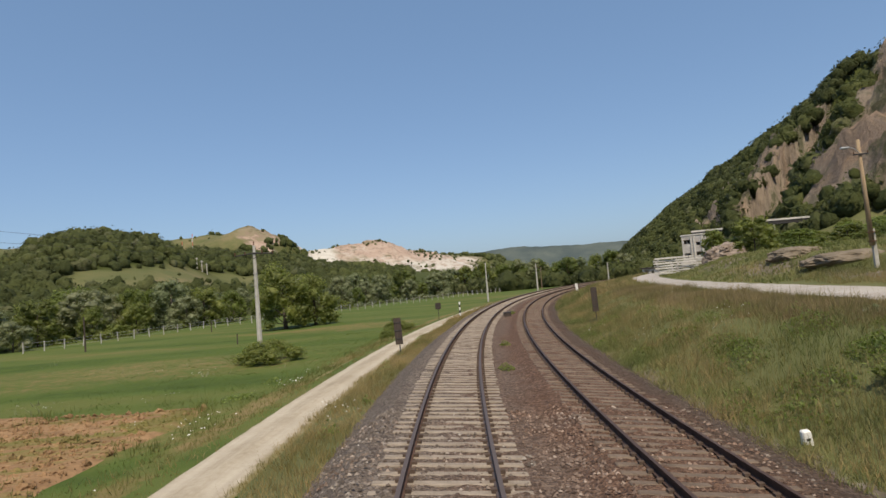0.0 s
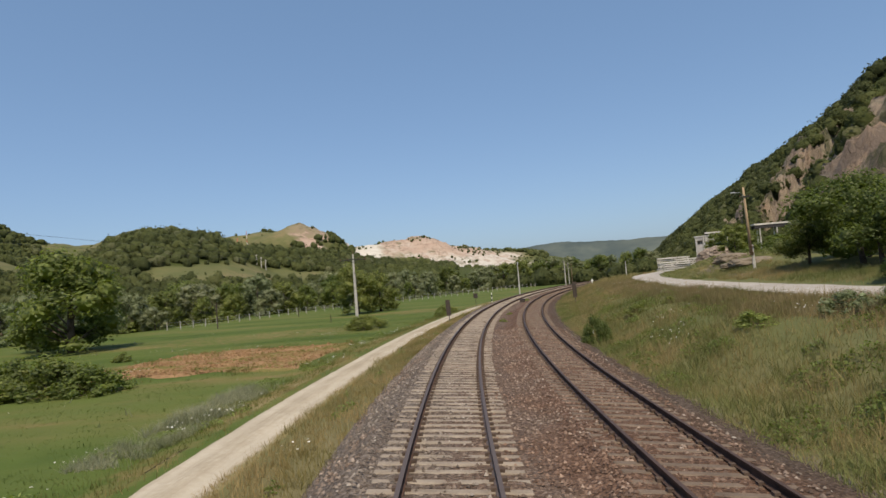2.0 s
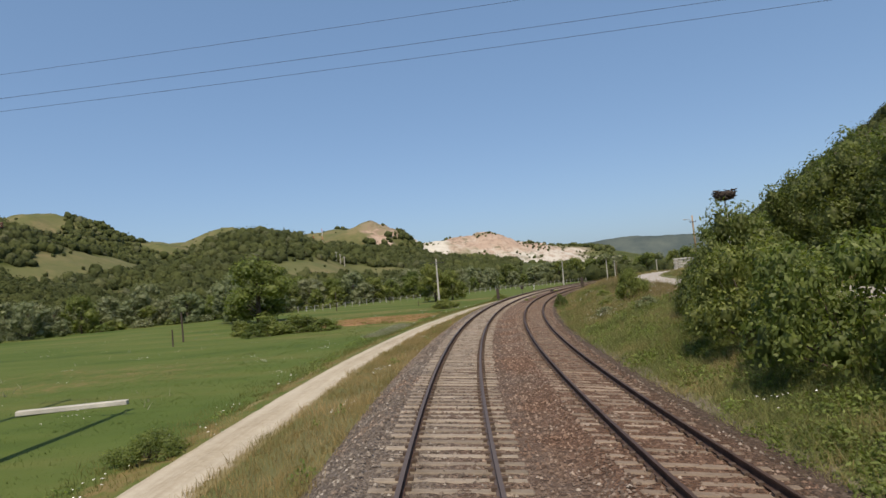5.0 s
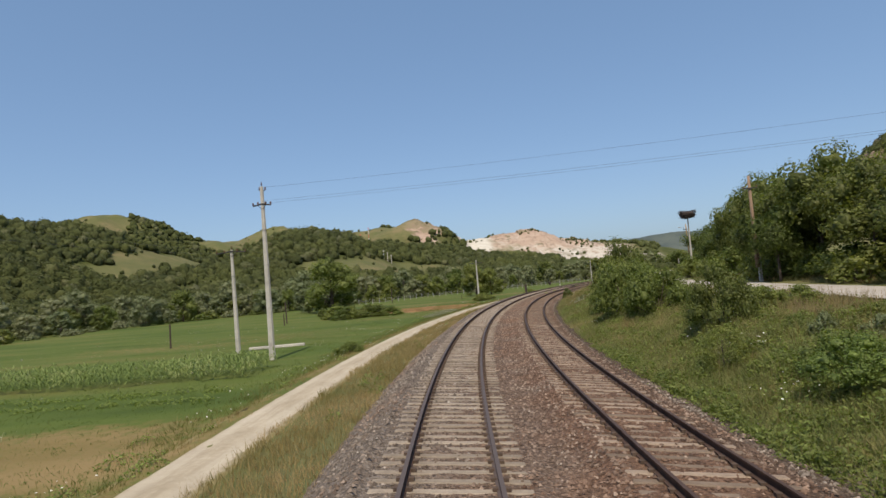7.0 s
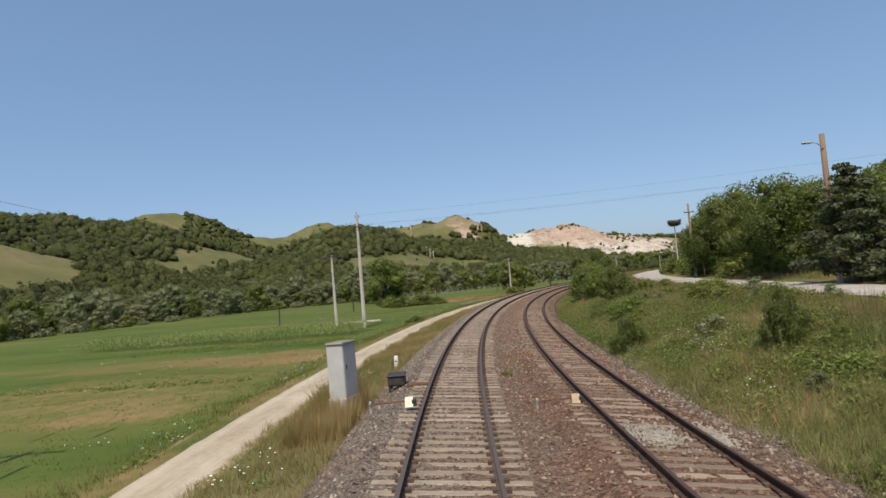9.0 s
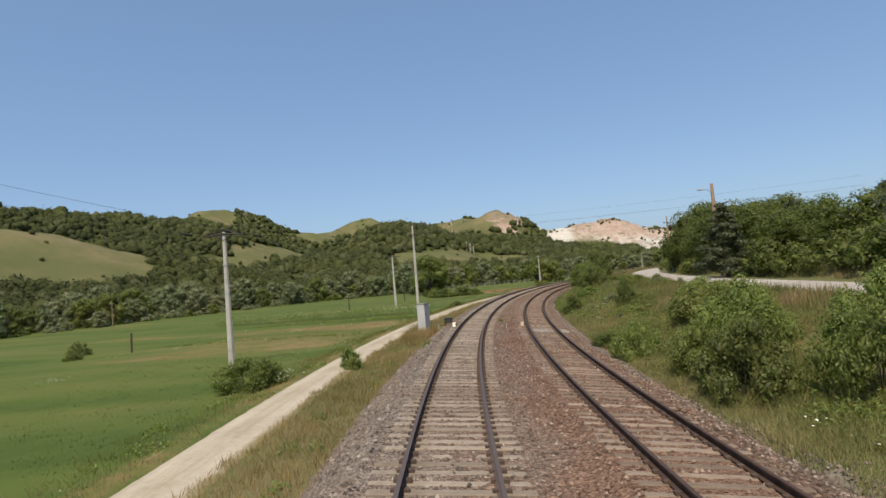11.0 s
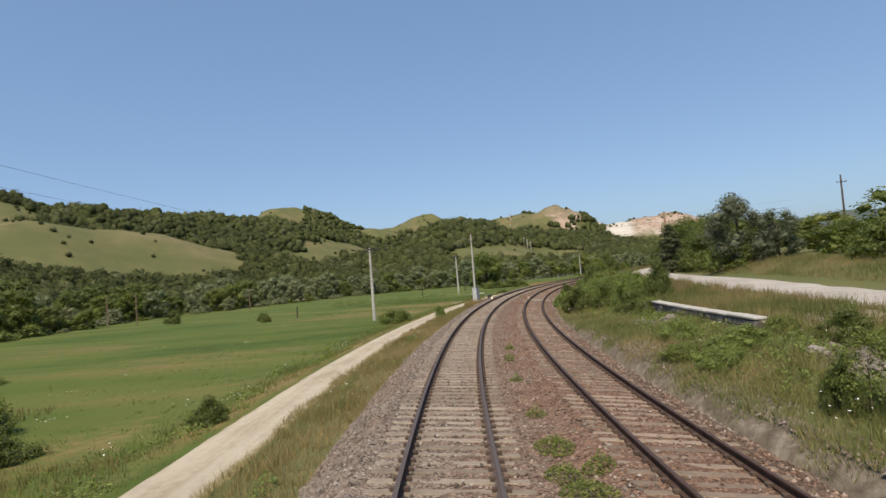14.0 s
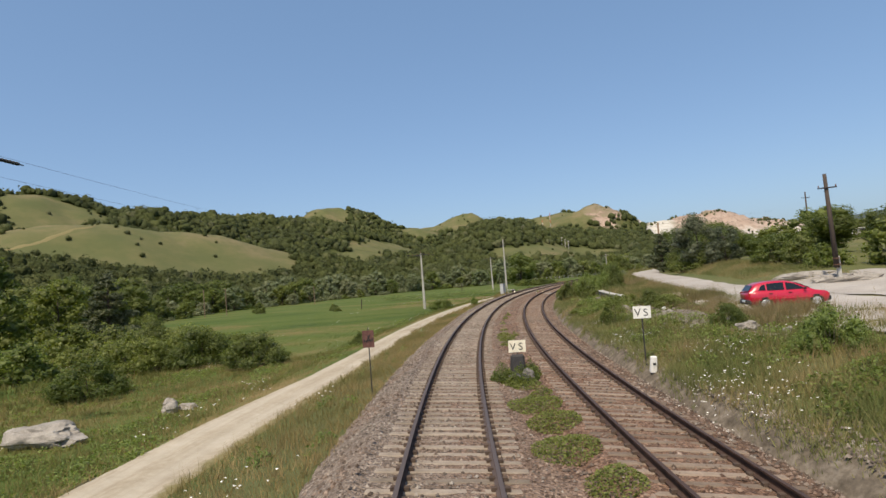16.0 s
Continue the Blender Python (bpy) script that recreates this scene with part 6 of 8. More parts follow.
    pane("rear_window", [(-1.975, -0.55, 1.01), (-1.735, -0.50, 1.29), (-1.735, 0.50, 1.29), (-1.975, 0.55, 1.01)][::-1], GL)
    pane("windscreen", [(1.09, -0.60, 1.0), (1.09, 0.60, 1.0), (0.40, 0.52, 1.33), (0.40, -0.52, 1.33)], GL)
    for x, w_, l_ in ((-1.98, 1.52, 0.2), (1.93, 1.34, 0.22)):
        bm = bmesh.new()
        box(bm, (l_, w_, 0.26), (x, 0, 0.28), bevel=0.06)
        part("bumper", bm, PLASTIC, root)
    bm = bmesh.new()
    box(bm, (0.02, 0.5, 0.11), (-2.085, 0, 0.40), bevel=0.004)
    part("number_plate", bm, WHITE, root, "plain white number plate")
    bm = bmesh.new()
    box(bm, (0.025, 0.7, 0.12), (2.0, 0, 0.55), bevel=0.01)
    part("grille", bm, BLACK, root)
    return root


car(along(-145.3, 15.3, near(np.array([-145.3]), np.array([15.3]))[0] + 0.07, -5) @ Matrix.Scale(0.88, 4))

# ---- stones and rubble ----
STONE = simple("grey_stone", (0.16, 0.145, 0.125), (0.40, 0.37, 0.33), 2.2, 22, bump=0.8, depth=0.03)
DARK_STONE = simple("dark_stone", (0.075, 0.068, 0.062), (0.24, 0.225, 0.21), 2.2, 22, bump=0.8, depth=0.03)


def boulder(s, o, size, label, seed, turn=0.0, sink=0.25, mat=None, z=None):
    bm = bmesh.new()
    bmesh.ops.create_icosphere(bm, subdivisions=4, radius=0.5)
    for v in bm.verts:
        p = v.co * 2
        n1 = noise.noise(p * 1.1 + Vector((seed, 0, 0)))
        n2 = noise.noise(p * 3.2 + Vector((0, seed, 0)))
        q = noise.cell(p * 1.6 + Vector((seed, 2, 1)))
        v.co *= 1 + 0.35 * n1 + 0.12 * n2 + 0.14 * q
        v.co = Vector((v.co.x * size[0], v.co.y * size[1], max(v.co.z, -0.3) * size[2]))
    ob = part("boulder", bm, mat or STONE, smooth=False)
    ob.matrix_world = along(s, o, (ground_z(s, o) if z is None else z) + size[2] * (0.5 - sink), turn)
    return tagged(ob, label, "boulder", "boulders in the grass")


boulder(-156.2, -13.4, (2.5, 1.4, 0.85), "broad weathered grey limestone boulder in dry grass", 3)
boulder(-152.4, -11.4, (0.6, 0.5, 0.7), "angular pale grey boulder beside the dirt lane", 8, sink=0.2)
boulder(-152.0, -10.9, (0.8, 0.5, 0.35), "flat pale grey boulder beside the dirt lane", 12)
for k, (s, o, a) in enumerate(((-141, 9.4, 0.42), (-143.5, 10.4, 0.5), (-147, 9.6, 0.35), (-138.5, 9.2, 0.4), (-152.5, 10.6, 0.55), (-149, 11.4, 0.45), (-153.6, 11.5, 0.4))):
    boulder(s, o, (a * 1.3, a, a * 0.8), "rough grey concrete lump in the weeds", 20 + k, turn=40 * k, sink=0.3)


boulder(-156.75, 2.08, (0.5, 0.42, 0.5), "dark rounded stone at the sign's foot", 31, sink=0.1, mat=DARK_STONE, z=-0.42)
boulder(-156.55, 1.8, (0.4, 0.34, 0.36), "dark stone at the sign's foot", 33, sink=0.1, mat=DARK_STONE, z=-0.42)


def litter_bag(s, o, r, seed):
    """A crumpled white bag thrown away in the weeds."""
    bm = bmesh.new()
    bmesh.ops.create_icosphere(bm, subdivisions=3, radius=r)
    for v in bm.verts:
        v.co *= 1 + 0.45 * noise.noise(v.co * (3.0 / r) * 0.5 + Vector((seed, 0, 0)))
        v.co.z *= 0.7
    ob = part("litter_bag", bm, WHITE)
    ob.matrix_world = along(s, o, ground_z(s, o) + r * 0.35, 40 * seed)
    return tagged(ob, "crumpled white plastic bag thrown in the weeds", "litter", "litter in the weeds")


for k, (s, o, r) in enumerate(((-136.6, 9.2, 0.2), (-141.2, 9.6, 0.15), (-139.0, 11.3, 0.16), (-143.6, 9.1, 0.12))):
    litter_bag(s, o, r, k + 2)


def rubble(name, s, o, wide, deep, tall, count, label, seed, mat):
    """A heap of broken stone: a mound with lumps on it, joined."""
    g = np.random.default_rng(seed)
    bm = bmesh.new()
    bmesh.ops.create_icosphere(bm, subdivisions=4, radius=1.0)
    for v in bm.verts:
        n1 = noise.noise(v.co * 1.5 + Vector((seed, 0, 0))) * 0.25 + noise.noise(v.co * 5 + Vector((seed, 3, 0))) * 0.12
        v.co = Vector((v.co.x * wide / 2, v.co.y * deep / 2, v.co.z * tall)) * (1 + n1)
    for k in range(count):
        a, r = g.uniform(0, 6.28), math.sqrt(g.uniform(0, 1))
        x, y = r * wide / 2 * math.cos(a), r * deep / 2 * math.sin(a)
        q = g.uniform(0.15, 0.5) * tall * 0.35
        box(bm, (q * g.uniform(0.8, 2), q, q * 0.7), (x, y, tall * math.sqrt(max(0, 1 - r * r)) - q * 0.3), Euler(g.uniform(-1, 1, 3).tolist()).to_matrix().to_4x4(), bevel=q * 0.12)
    ob = part(name, bm, mat)
    ob.matrix_world = along(s, o, ground_z(s, o) - tall * 0.12)
    return tagged(ob, label, "rubble", kind="stuff")


rubble("rubble_heap", -131.0, 25.2, 4.6, 2.2, 0.55, 90, "heap of pale broken stone round the pole's foot", 51, STONE)
rubble("rubble_heap", -127, 24.6, 4.6, 1.8, 0.4, 70, "low heap of pale earth and stone by the road", 52, STONE)
rubble("rubble_heap", -144.5, 11.0, 1.4, 5.0, 0.30, 300, "low heap of broken grey stone in weeds", 53, simple("stony_earth", (0.10, 0.085, 0.065), (0.24, 0.205, 0.165), 1.5, 16, bump=0.8, depth=0.04))
EARTH = simple("brown_earth", (0.11, 0.09, 0.062), (0.24, 0.195, 0.145), 0.9, 10, bump=0.8, depth=0.05)
rubble("rubble_heap", -82.5, 5.85, 0.9, 1.3, 0.16, 40, "small heap of dark oily debris beside the rail", 58, simple("dark_debris", (0.035, 0.03, 0.026), (0.10, 0.085, 0.07), 3, 25, bump=0.8, depth=0.03))
rubble("rubble_heap", 47, 27.0, 6.0, 5.0, 0.7, 60, "mound of brown earth and stones above the road", 55, EARTH)
rubble("rubble_heap", 58, 27.5, 5.0, 4.0, 0.75, 50, "bare mound of brown earth above the road", 56, EARTH)
rubble("rubble_heap", 104, 30.5, 7.5, 5.0, 2.4, 160, "tall heap of brown rubble beside the slabs", 54, simple("brown_rubble", (0.16, 0.12, 0.095), (0.36, 0.30, 0.25), 1.2, 12, bump=0.8, depth=0.05))
# loose broken stone over the waste ground beside the yard
g = np.random.default_rng(57)
n = 2600
s_, o_ = g.normal(-143.5, 4.2, n), g.normal(10.1, 0.75, n)
k_ = g.integers(0, 3, n) == 0
s_[k_], o_[k_] = g.normal(-126.5, 3.0, k_.sum()), g.normal(8.5, 0.4, k_.sum())
a_ = s_ / R
q_ = np.stack([R - (R - o_) * np.cos(a_), (R - o_) * np.sin(a_), np.zeros(n)], -1)
q_[:, 2] = height(q_[:, 0], q_[:, 1])
lump = LOW_V[None] * g.uniform(0.6, 1.3, (n, len(LOW_V), 1)) * (g.exponential(0.045, n).clip(0.02, 0.22))[:, None, None] * g.uniform(0.6, 1.3, (n, 1, 3)) + q_[:, None]
tagged(sheet("broken_stone", lump.reshape(-1, 3), (LOW_F[None] + (np.arange(n) * len(LOW_V))[:, None, None]).reshape(-1, 3), simple("dusty_stone", (0.10, 0.088, 0.072), (0.27, 0.24, 0.205), 2.2, 22, bump=0.8, depth=0.03), smooth=False), "broken grey stone strewn over the waste ground", "rubble", kind="stuff")
# stone-faced loading ramp
ramp = thing("loading_ramp", Matrix(), "old loading ramp of dark rubble stone with a pale coping", "ramp")
g = np.random.default_rng(61)
RS0, RS1 = -134.0, -119.6
bm = bmesh.new()
box(bm, (1.0, 1.0, 1.0), (0, 0, 0), bevel=0.09)
for v in bm.verts:
    v.co *= 1 + 0.10 * noise.noise(v.co * 2.5)
smesh = bpy.data.meshes.new("stone")
bm.to_mesh(smesh)
bm.free()
smesh.materials.append(DARK_STONE)


def ramp_o(s):
    return 9.75 - (s - RS0) / (RS1 - RS0) * 0.2


zt, zb = 0.78, -0.45
zz = zb
while zz < zt - 0.05:
    h = min(g.uniform(0.2, 0.34), zt - zz)
    s = RS0
    while s < RS1:
        wd = g.uniform(0.3, 0.8)
        if -122.7 < s < -120.9:
            s += wd
            continue
        ob = new("stone", smesh)
        ob.parent = ramp
        sm = s + wd / 2
        ob.matrix_world = along(sm, ramp_o(sm) + 0.22 + g.normal(0, 0.025), zz + 0.01, 90 + g.normal(0, 2)) @ Matrix.Diagonal((wd - 0.03, 0.42, h - 0.025, 1))
        s += wd
    zz += h
v, f = [], []
for k, s in enumerate(np.linspace(RS0 - 3.2, RS1, 24)):
    a = ramp_o(s)
    up = float(smooth01(RS0 - 3.2, RS0, s))
    zt = zb + (0.78 - zb) * up
    for oo, q in ((a + 0.12, zb), (a + 0.12, zt - 0.02), (a + 3.8, zt + 0.06 * up), (a + 3.8, zb)):
        v.append(at(s, oo, q))
f = [(i * 4 + j, i * 4 + j + 1, i * 4 + j + 5, i * 4 + j + 4) for i in range(23) for j in range(3)]
bm = bmesh.new()
bv = [bm.verts.new(p) for p in v]
for q in f:
    bm.faces.new([bv[i] for i in q])
bm.faces.new(bv[:4])
bm.faces.new(bv[-4:][::-1])
bmesh.ops.recalc_face_normals(bm, faces=bm.faces)
part("fill", bm, simple("ramp_earth", (0.13, 0.11, 0.075), (0.26, 0.22, 0.15), 1.2, 14, bump=0.6, depth=0.03), ramp)
zt = 0.78
q = RS0
while q < -123.2:
    ln = g.uniform(1.4, 2.2)
    bm = bmesh.new()
    box(bm, (ln - 0.05, 0.46, 0.09), (0, 0, 0), bevel=0.02)
    ob = part("coping_slab", bm, CONCRETE, ramp)
    ob.matrix_world = along(q + ln / 2, ramp_o(q + ln / 2) + 0.2, zt + g.normal(0, 0.012), 90)
    q += ln

# ---- concrete slab stacks, ruined block house, conveyor bridge, shed ----
PALE = simple("pale_concrete", (0.44, 0.42, 0.38), (0.66, 0.64, 0.60), 0.8, 12, bump=0.25, random_tone=0.35)
g = np.random.default_rng(71)
zz0 = ground_z(108, 22)
for col in range(3):
    for k in range(7 if col < 2 else 6):
        bm = bmesh.new()
        box(bm, (3.3 + g.normal(0, 0.15), 1.6, 0.27), bevel=0.03)
        box(bm, (0.3, 1.5, 0.14), (-1.1, 0, -0.13))
        box(bm, (0.3, 1.5, 0.14), (1.1, 0, -0.13))
        ob = part("concrete_slab", bm, PALE)
        ob.matrix_world = along(107.5 + g.normal(0, 0.15), 21.0 + 3.1 * col + g.normal(0, 0.12), zz0 + 0.12 + k * 0.41, g.normal(0, 2.5))
        tagged(ob, "pale precast concrete slab stacked on others", "concrete slab", "stacked slabs")

RUIN = simple("ruined_plaster", (0.30, 0.27, 0.25), (0.62, 0.59, 0.56), 0.5, 8, bump=0.4)
# near-black paints in the shade of the rooms behind the openings
ROOM_SHADE = simple("room_shade", (0.02, 0.018, 0.016), (0.05, 0.045, 0.04), 1, 10, bump=0.1)
hs, ho = 164.5, 25.0
hz = 3.1
house = thing("block_house", along(hs, ho, hz, -8), "ruined pale concrete block house with empty windows", "building")
W, D, H, T = 5.0, 5.0, 6.2, 0.35
openings = [(-1.35, 0.6, 1.5, 1.5), (-1.35, 4.3, 1.4, 1.0)]


def wall_with_holes(bm, width, high, thick, holes, m):
    """An upright wall in x and z, with rectangular openings right through it."""
    xs = sorted({-width / 2, width / 2, *[h[0] - h[2] / 2 for h in holes], *[h[0] + h[2] / 2 for h in holes]})
    zs = sorted({0.0, high, *[h[1] for h in holes], *[h[1] + h[3] for h in holes]})
    for x0, x1 in zip(xs[:-1], xs[1:]):
        for z0, z1 in zip(zs[:-1], zs[1:]):
            cx, cz = (x0 + x1) / 2, (z0 + z1) / 2
            if any(abs(cx - h[0]) < h[2] / 2 and h[1] < cz < h[1] + h[3] for h in holes):
                continue
            made = box(bm, (x1 - x0, thick, z1 - z0), (cx, 0, z0))
            for v in made:
                v.co = m @ v.co
    bmesh.ops.remove_doubles(bm, verts=bm.verts, dist=0.001)


bm = bmesh.new()
wall_with_holes(bm, W, H, T, openings + [(1.2, 1.4, 1.2, 0.9), (1.2, 3.8, 1.0, 0.8)], pose(0, -D / 2, 0))
part("front_wall", bm, RUIN, house)
bm = bmesh.new()
wall_with_holes(bm, D - 2 * T, H, T, [(0, 1.2, 1.3, 1.4), (0.3, 4.0, 1.2, 1.2)], pose(-W / 2 + T / 2, 0, 0, 0, 0, 90))
part("side_wall", bm, RUIN, house)
bm = bmesh.new()
wall_with_holes(bm, D - 2 * T, H, T, [(0, 1.2, 1.3, 1.4)], pose(W / 2 - T / 2, 0, 0, 0, 0, 90))
part("side_wall", bm, RUIN, house)
bm = bmesh.new()
wall_with_holes(bm, W, H, T, [], pose(0, D / 2, 0))
part("back_wall", bm, RUIN, house)
bm = bmesh.new()
box(bm, (W - 2 * T, D - 2 * T, 0.2), (0, 0, H * 0.5))
part("floor_slab", bm, ROOM_SHADE, house)
bm = bmesh.new()
box(bm, (W + 0.5, D + 0.6, 0.3), (0, 0, H + 0.05), bevel=0.03)
part("roof_slab", bm, PALE, house)
bm = bmesh.new()
box(bm, (W + 1, D + 1, 4.6), (0, 0, -4.55))
part("foundation", bm, RUIN, house)
for x in (-0.3, 0.35, 2.2):
    bm = bmesh.new()
    box(bm, (0.28, 0.3, H), (x, -D / 2 - 0.3, 0), bevel=0.02)
    part("pillar", bm, PALE, house)


def bridge(s0, o0, s1, o1, z, wide, deck, label, legs):
    """A level conveyor bridge on thin legs."""
    a, b = at(s0, o0, z), at(s1, o1, z)
    ln = (b - a).length
    ang = math.degrees(math.atan2(b.y - a.y, b.x - a.x))
    mid = (a + b) / 2
    root = thing("conveyor_bridge", pose(mid.x, mid.y, z, 0, 0, ang), label, "conveyor")
    bm = bmesh.new()
    box(bm, (ln, wide, deck), (0, 0, 0), bevel=0.04)
    part("deck", bm, PALE, root, "pale concrete deck")
    for sy in (-1, 1):
        bm = bmesh.new()
        box(bm, (ln * 0.98, 0.25, 0.8), (0, sy * wide * 0.38, -0.8), bevel=0.02)
        part("girder", bm, BLACK_IRON, root)
    for x in legs:
        gx_, gy_ = mid.x + math.cos(radians(ang)) * x * ln, mid.y + math.sin(radians(ang)) * x * ln
        gz_ = float(height(np.array([gx_]), np.array([gy_]))[0])
        bm = bmesh.new()
        for sy in (-0.8, 0.8):
            rod(bm, (x * ln, sy, -0.8), (x * ln, sy, gz_ - z - 0.3), 0.16, 0.2, 6)
        part("leg", bm, PALE, root)
    return root


bridge(157.2, 36.8, 165, 49, 10.7, 2.2, 0.4, "long pale conveyor bridge against the cliff", (-0.4, -0.1, 0.2, 0.42))
bridge(166.5, 24.0, 167.4, 31, 10.2, 2.2, 0.4, "short pale conveyor bridge beside the ruin", (-0.3, 0.3))

shed = thing("shed", along(185, 9.5, ground_z(185, 9.5)), "small far flat-roofed shed with pale walls", "shed")
bm = bmesh.new()
wall_with_holes(bm, 4.0, 2.5, 0.25, [(-0.8, 0.0, 1.0, 2.0), (1.0, 1.0, 0.9, 0.8)], pose(0, -1.4, 0))
wall_with_holes(bm, 4.0, 2.5, 0.25, [], pose(0, 1.4, 0))
part("wall", bm, RUIN, shed)
bm = bmesh.new()
box(bm, (5.2, 4.0, 0.3), (0, 0, 2.5), bevel=0.03)
part("roof", bm, BLACK_IRON, shed)

# a worn dirt track over the grassy hill
az_, d_ = np.array([84, 80, 77.1, 74.4, 72.6, 71.5, 70.9]), np.array([352, 354, 355, 363, 371, 376, 384.0])
t_ = np.linspace(0, 1, 60)
az_, d_ = np.interp(t_, np.linspace(0, 1, 7), az_), np.interp(t_, np.linspace(0, 1, 7), d_)
v = []
for w_ in (-2.2, -0.7, 0.7, 2.2):
    dd = d_ + w_ * (1 + 0.3 * np.sin(t_ * 40 + w_))
    x_, y_ = P0[0] - dd * np.sin(np.radians(az_)), P0[1] + dd * np.cos(np.radians(az_))
    v.append(np.stack([x_, y_, height(x_, y_) + (0.5 if abs(w_) < 1 else -0.2)], -1))
tagged(sheet("hill_track", np.stack(v, 0).reshape(-1, 3), grid_faces(4, 60), DIRT), "pale worn dirt track over the grassy hill", "dirt road", kind="structure")

# reddish roof of a farmhouse showing among the far trees
farm = thing("farmhouse", along(205, -62, ground_z(205, -62), 30) @ Matrix.Scale(0.7, 4), "far low farmhouse with a brown tiled roof", "house")
bm = bmesh.new()
box(bm, (8, 6, 3.0))
part("wall", bm, RUIN, farm)
bm = bmesh.new()
made = box(bm, (9, 7, 3.0), (0, 0, 3.0))
for v in made:
    if v.co.z > 4:
        v.co.y *= 0.05
part("roof", bm, simple("old_tiles", (0.16, 0.10, 0.075), (0.28, 0.19, 0.145), 1, 10, bump=0.5), farm)
for x in (-2.4, 0, 2.4):
    bm = bmesh.new()
    box(bm, (1.0, 0.08, 1.3), (x, -3.03, 1.0))
    # no opening here: a flat panel coloured as the unlit room
    part("window", bm, ROOM_SHADE, farm)

# ---- grass, weeds, flowers, stones ----
def blade_mat(name, root_c, stops, through=0.35):
    """Grass blades: each its own tone, in drifts over the ground."""
    m = Nodes(name, 0.7, 0, 0.25)
    pos = m.coords(world=True)
    isl = m.add("ShaderNodeNewGeometry").outputs["Random Per Island"]
    drift = m.noise(0.22, 4, vec=pos)
    fac = m.math("ADD", m.math("MULTIPLY", isl, 0.35), m.math("MULTIPLY", m.step(drift, 0.34, 0.66), 0.65))
    c = m.ramp(fac, *stops)
    m.color(c)
    t = m.add("ShaderNodeBsdfTranslucent")
    m.join(c, t.inputs[0])
    s = m.t.nodes.new("ShaderNodeMixShader")
    s.inputs[0].default_value = through
    m.join(m.b.outputs[0], s.inputs[1])
    m.join(t.outputs[0], s.inputs[2])
    m.join(s.outputs[0], m.t.nodes["Material Output"].inputs[0])
    return m.mat


DRY = blade_mat("dry_grass", None, [(0.0, (0.12, 0.13, 0.034)), (0.35, (0.20, 0.178, 0.058)), (0.65, (0.31, 0.235, 0.10)), (1.0, (0.42, 0.31, 0.155))])
VERGE = blade_mat("verge_grass", None, [(0.0, (0.15, 0.148, 0.046)), (0.35, (0.235, 0.195, 0.075)), (0.65, (0.33, 0.25, 0.112)), (1.0, (0.43, 0.32, 0.165))])
LUSH = blade_mat("lush_grass", None, [(0.0, (0.10, 0.122, 0.03)), (0.45, (0.155, 0.165, 0.045)), (0.75, (0.225, 0.20, 0.07)), (1.0, (0.31, 0.24, 0.105))], through=0.45)
BANK = blade_mat("bank_grass", None, [(0.0, (0.098, 0.124, 0.034)), (0.35, (0.158, 0.172, 0.056)), (0.55, (0.24, 0.21, 0.086)), (0.75, (0.34, 0.262, 0.122)), (1.0, (0.38, 0.265, 0.14))])
BROWN = blade_mat("brown_weed", None, [(0.0, (0.142, 0.130, 0.052)), (0.5, (0.235, 0.185, 0.092)), (1.0, (0.345, 0.27, 0.155))])
MEADOW = blade_mat("meadow_grass", None, [(0.0, (0.086, 0.130, 0.030)), (0.5, (0.125, 0.168, 0.042)), (0.85, (0.168, 0.19, 0.058)), (1.0, (0.25, 0.215, 0.095))], through=0.5)
GREEN = blade_mat("fresh_grass", None, [(0.0, (0.125, 0.155, 0.046)), (0.45, (0.195, 0.215, 0.075)), (0.75, (0.275, 0.255, 0.105)), (1.0, (0.36, 0.285, 0.14))])


def zs_at(s, o):
    a = s / R
    return height(R - (R - o) * np.cos(a), (R - o) * np.sin(a))


def blades(name, n, s_range, o_range, tall, wide, mat, label, seed, dens=None, lie=0.35, zfun=None):
    """Single grass blades over a band of the line, one mesh."""
    g = np.random.default_rng(seed)
    if wide < 0.02:
        n, wide = int(n * 1.6), wide * 0.6
    # half of the blades stand in tufts
    s, o = g.uniform(*s_range, n), g.uniform(*o_range, n)
    c = g.integers(0, n, n // 2) // 12 * 12
    s[: n // 2], o[: n // 2] = s[c] + g.normal(0, 0.09, n // 2), o[c] + g.normal(0, 0.09, n // 2)
    if dens is not None:
        k = g.uniform(0, 1, n) < dens(s, o)
        s, o = s[k], o[k]
    n = len(s)
    z = (zfun or zs_at)(s, o)
    a = s / R
    base = np.stack([R - (R - o) * np.cos(a), (R - o) * np.sin(a), z - 0.02], -1)
    th = g.uniform(0, 2 * np.pi, n)
    hh = tall * g.uniform(0.45, 1.25, n) * (1 + 0.45 * waves(s, o, 3.5, seed + 1))
    side = np.stack([np.cos(th), np.sin(th), 0 * th], -1) * (wide * g.uniform(0.6, 1.5, n))[:, None]
    tilt = g.normal(0, lie, (n, 2)) * hh[:, None]
    tip = base + np.concatenate([tilt, hh[:, None]], 1)
    v = np.stack([base - side, base + side, tip], 1).reshape(-1, 3)
    return tagged(sheet(name, v, np.arange(3 * n).reshape(n, 3), mat, smooth=False), label, "grass", kind="stuff")


SA, SB = -176.0, 60.0


def bed_edge_l(s, o):
    return smooth01(-2.45, -2.95, o + 0.25 * waves(s, s * 0.7, 5, 81))


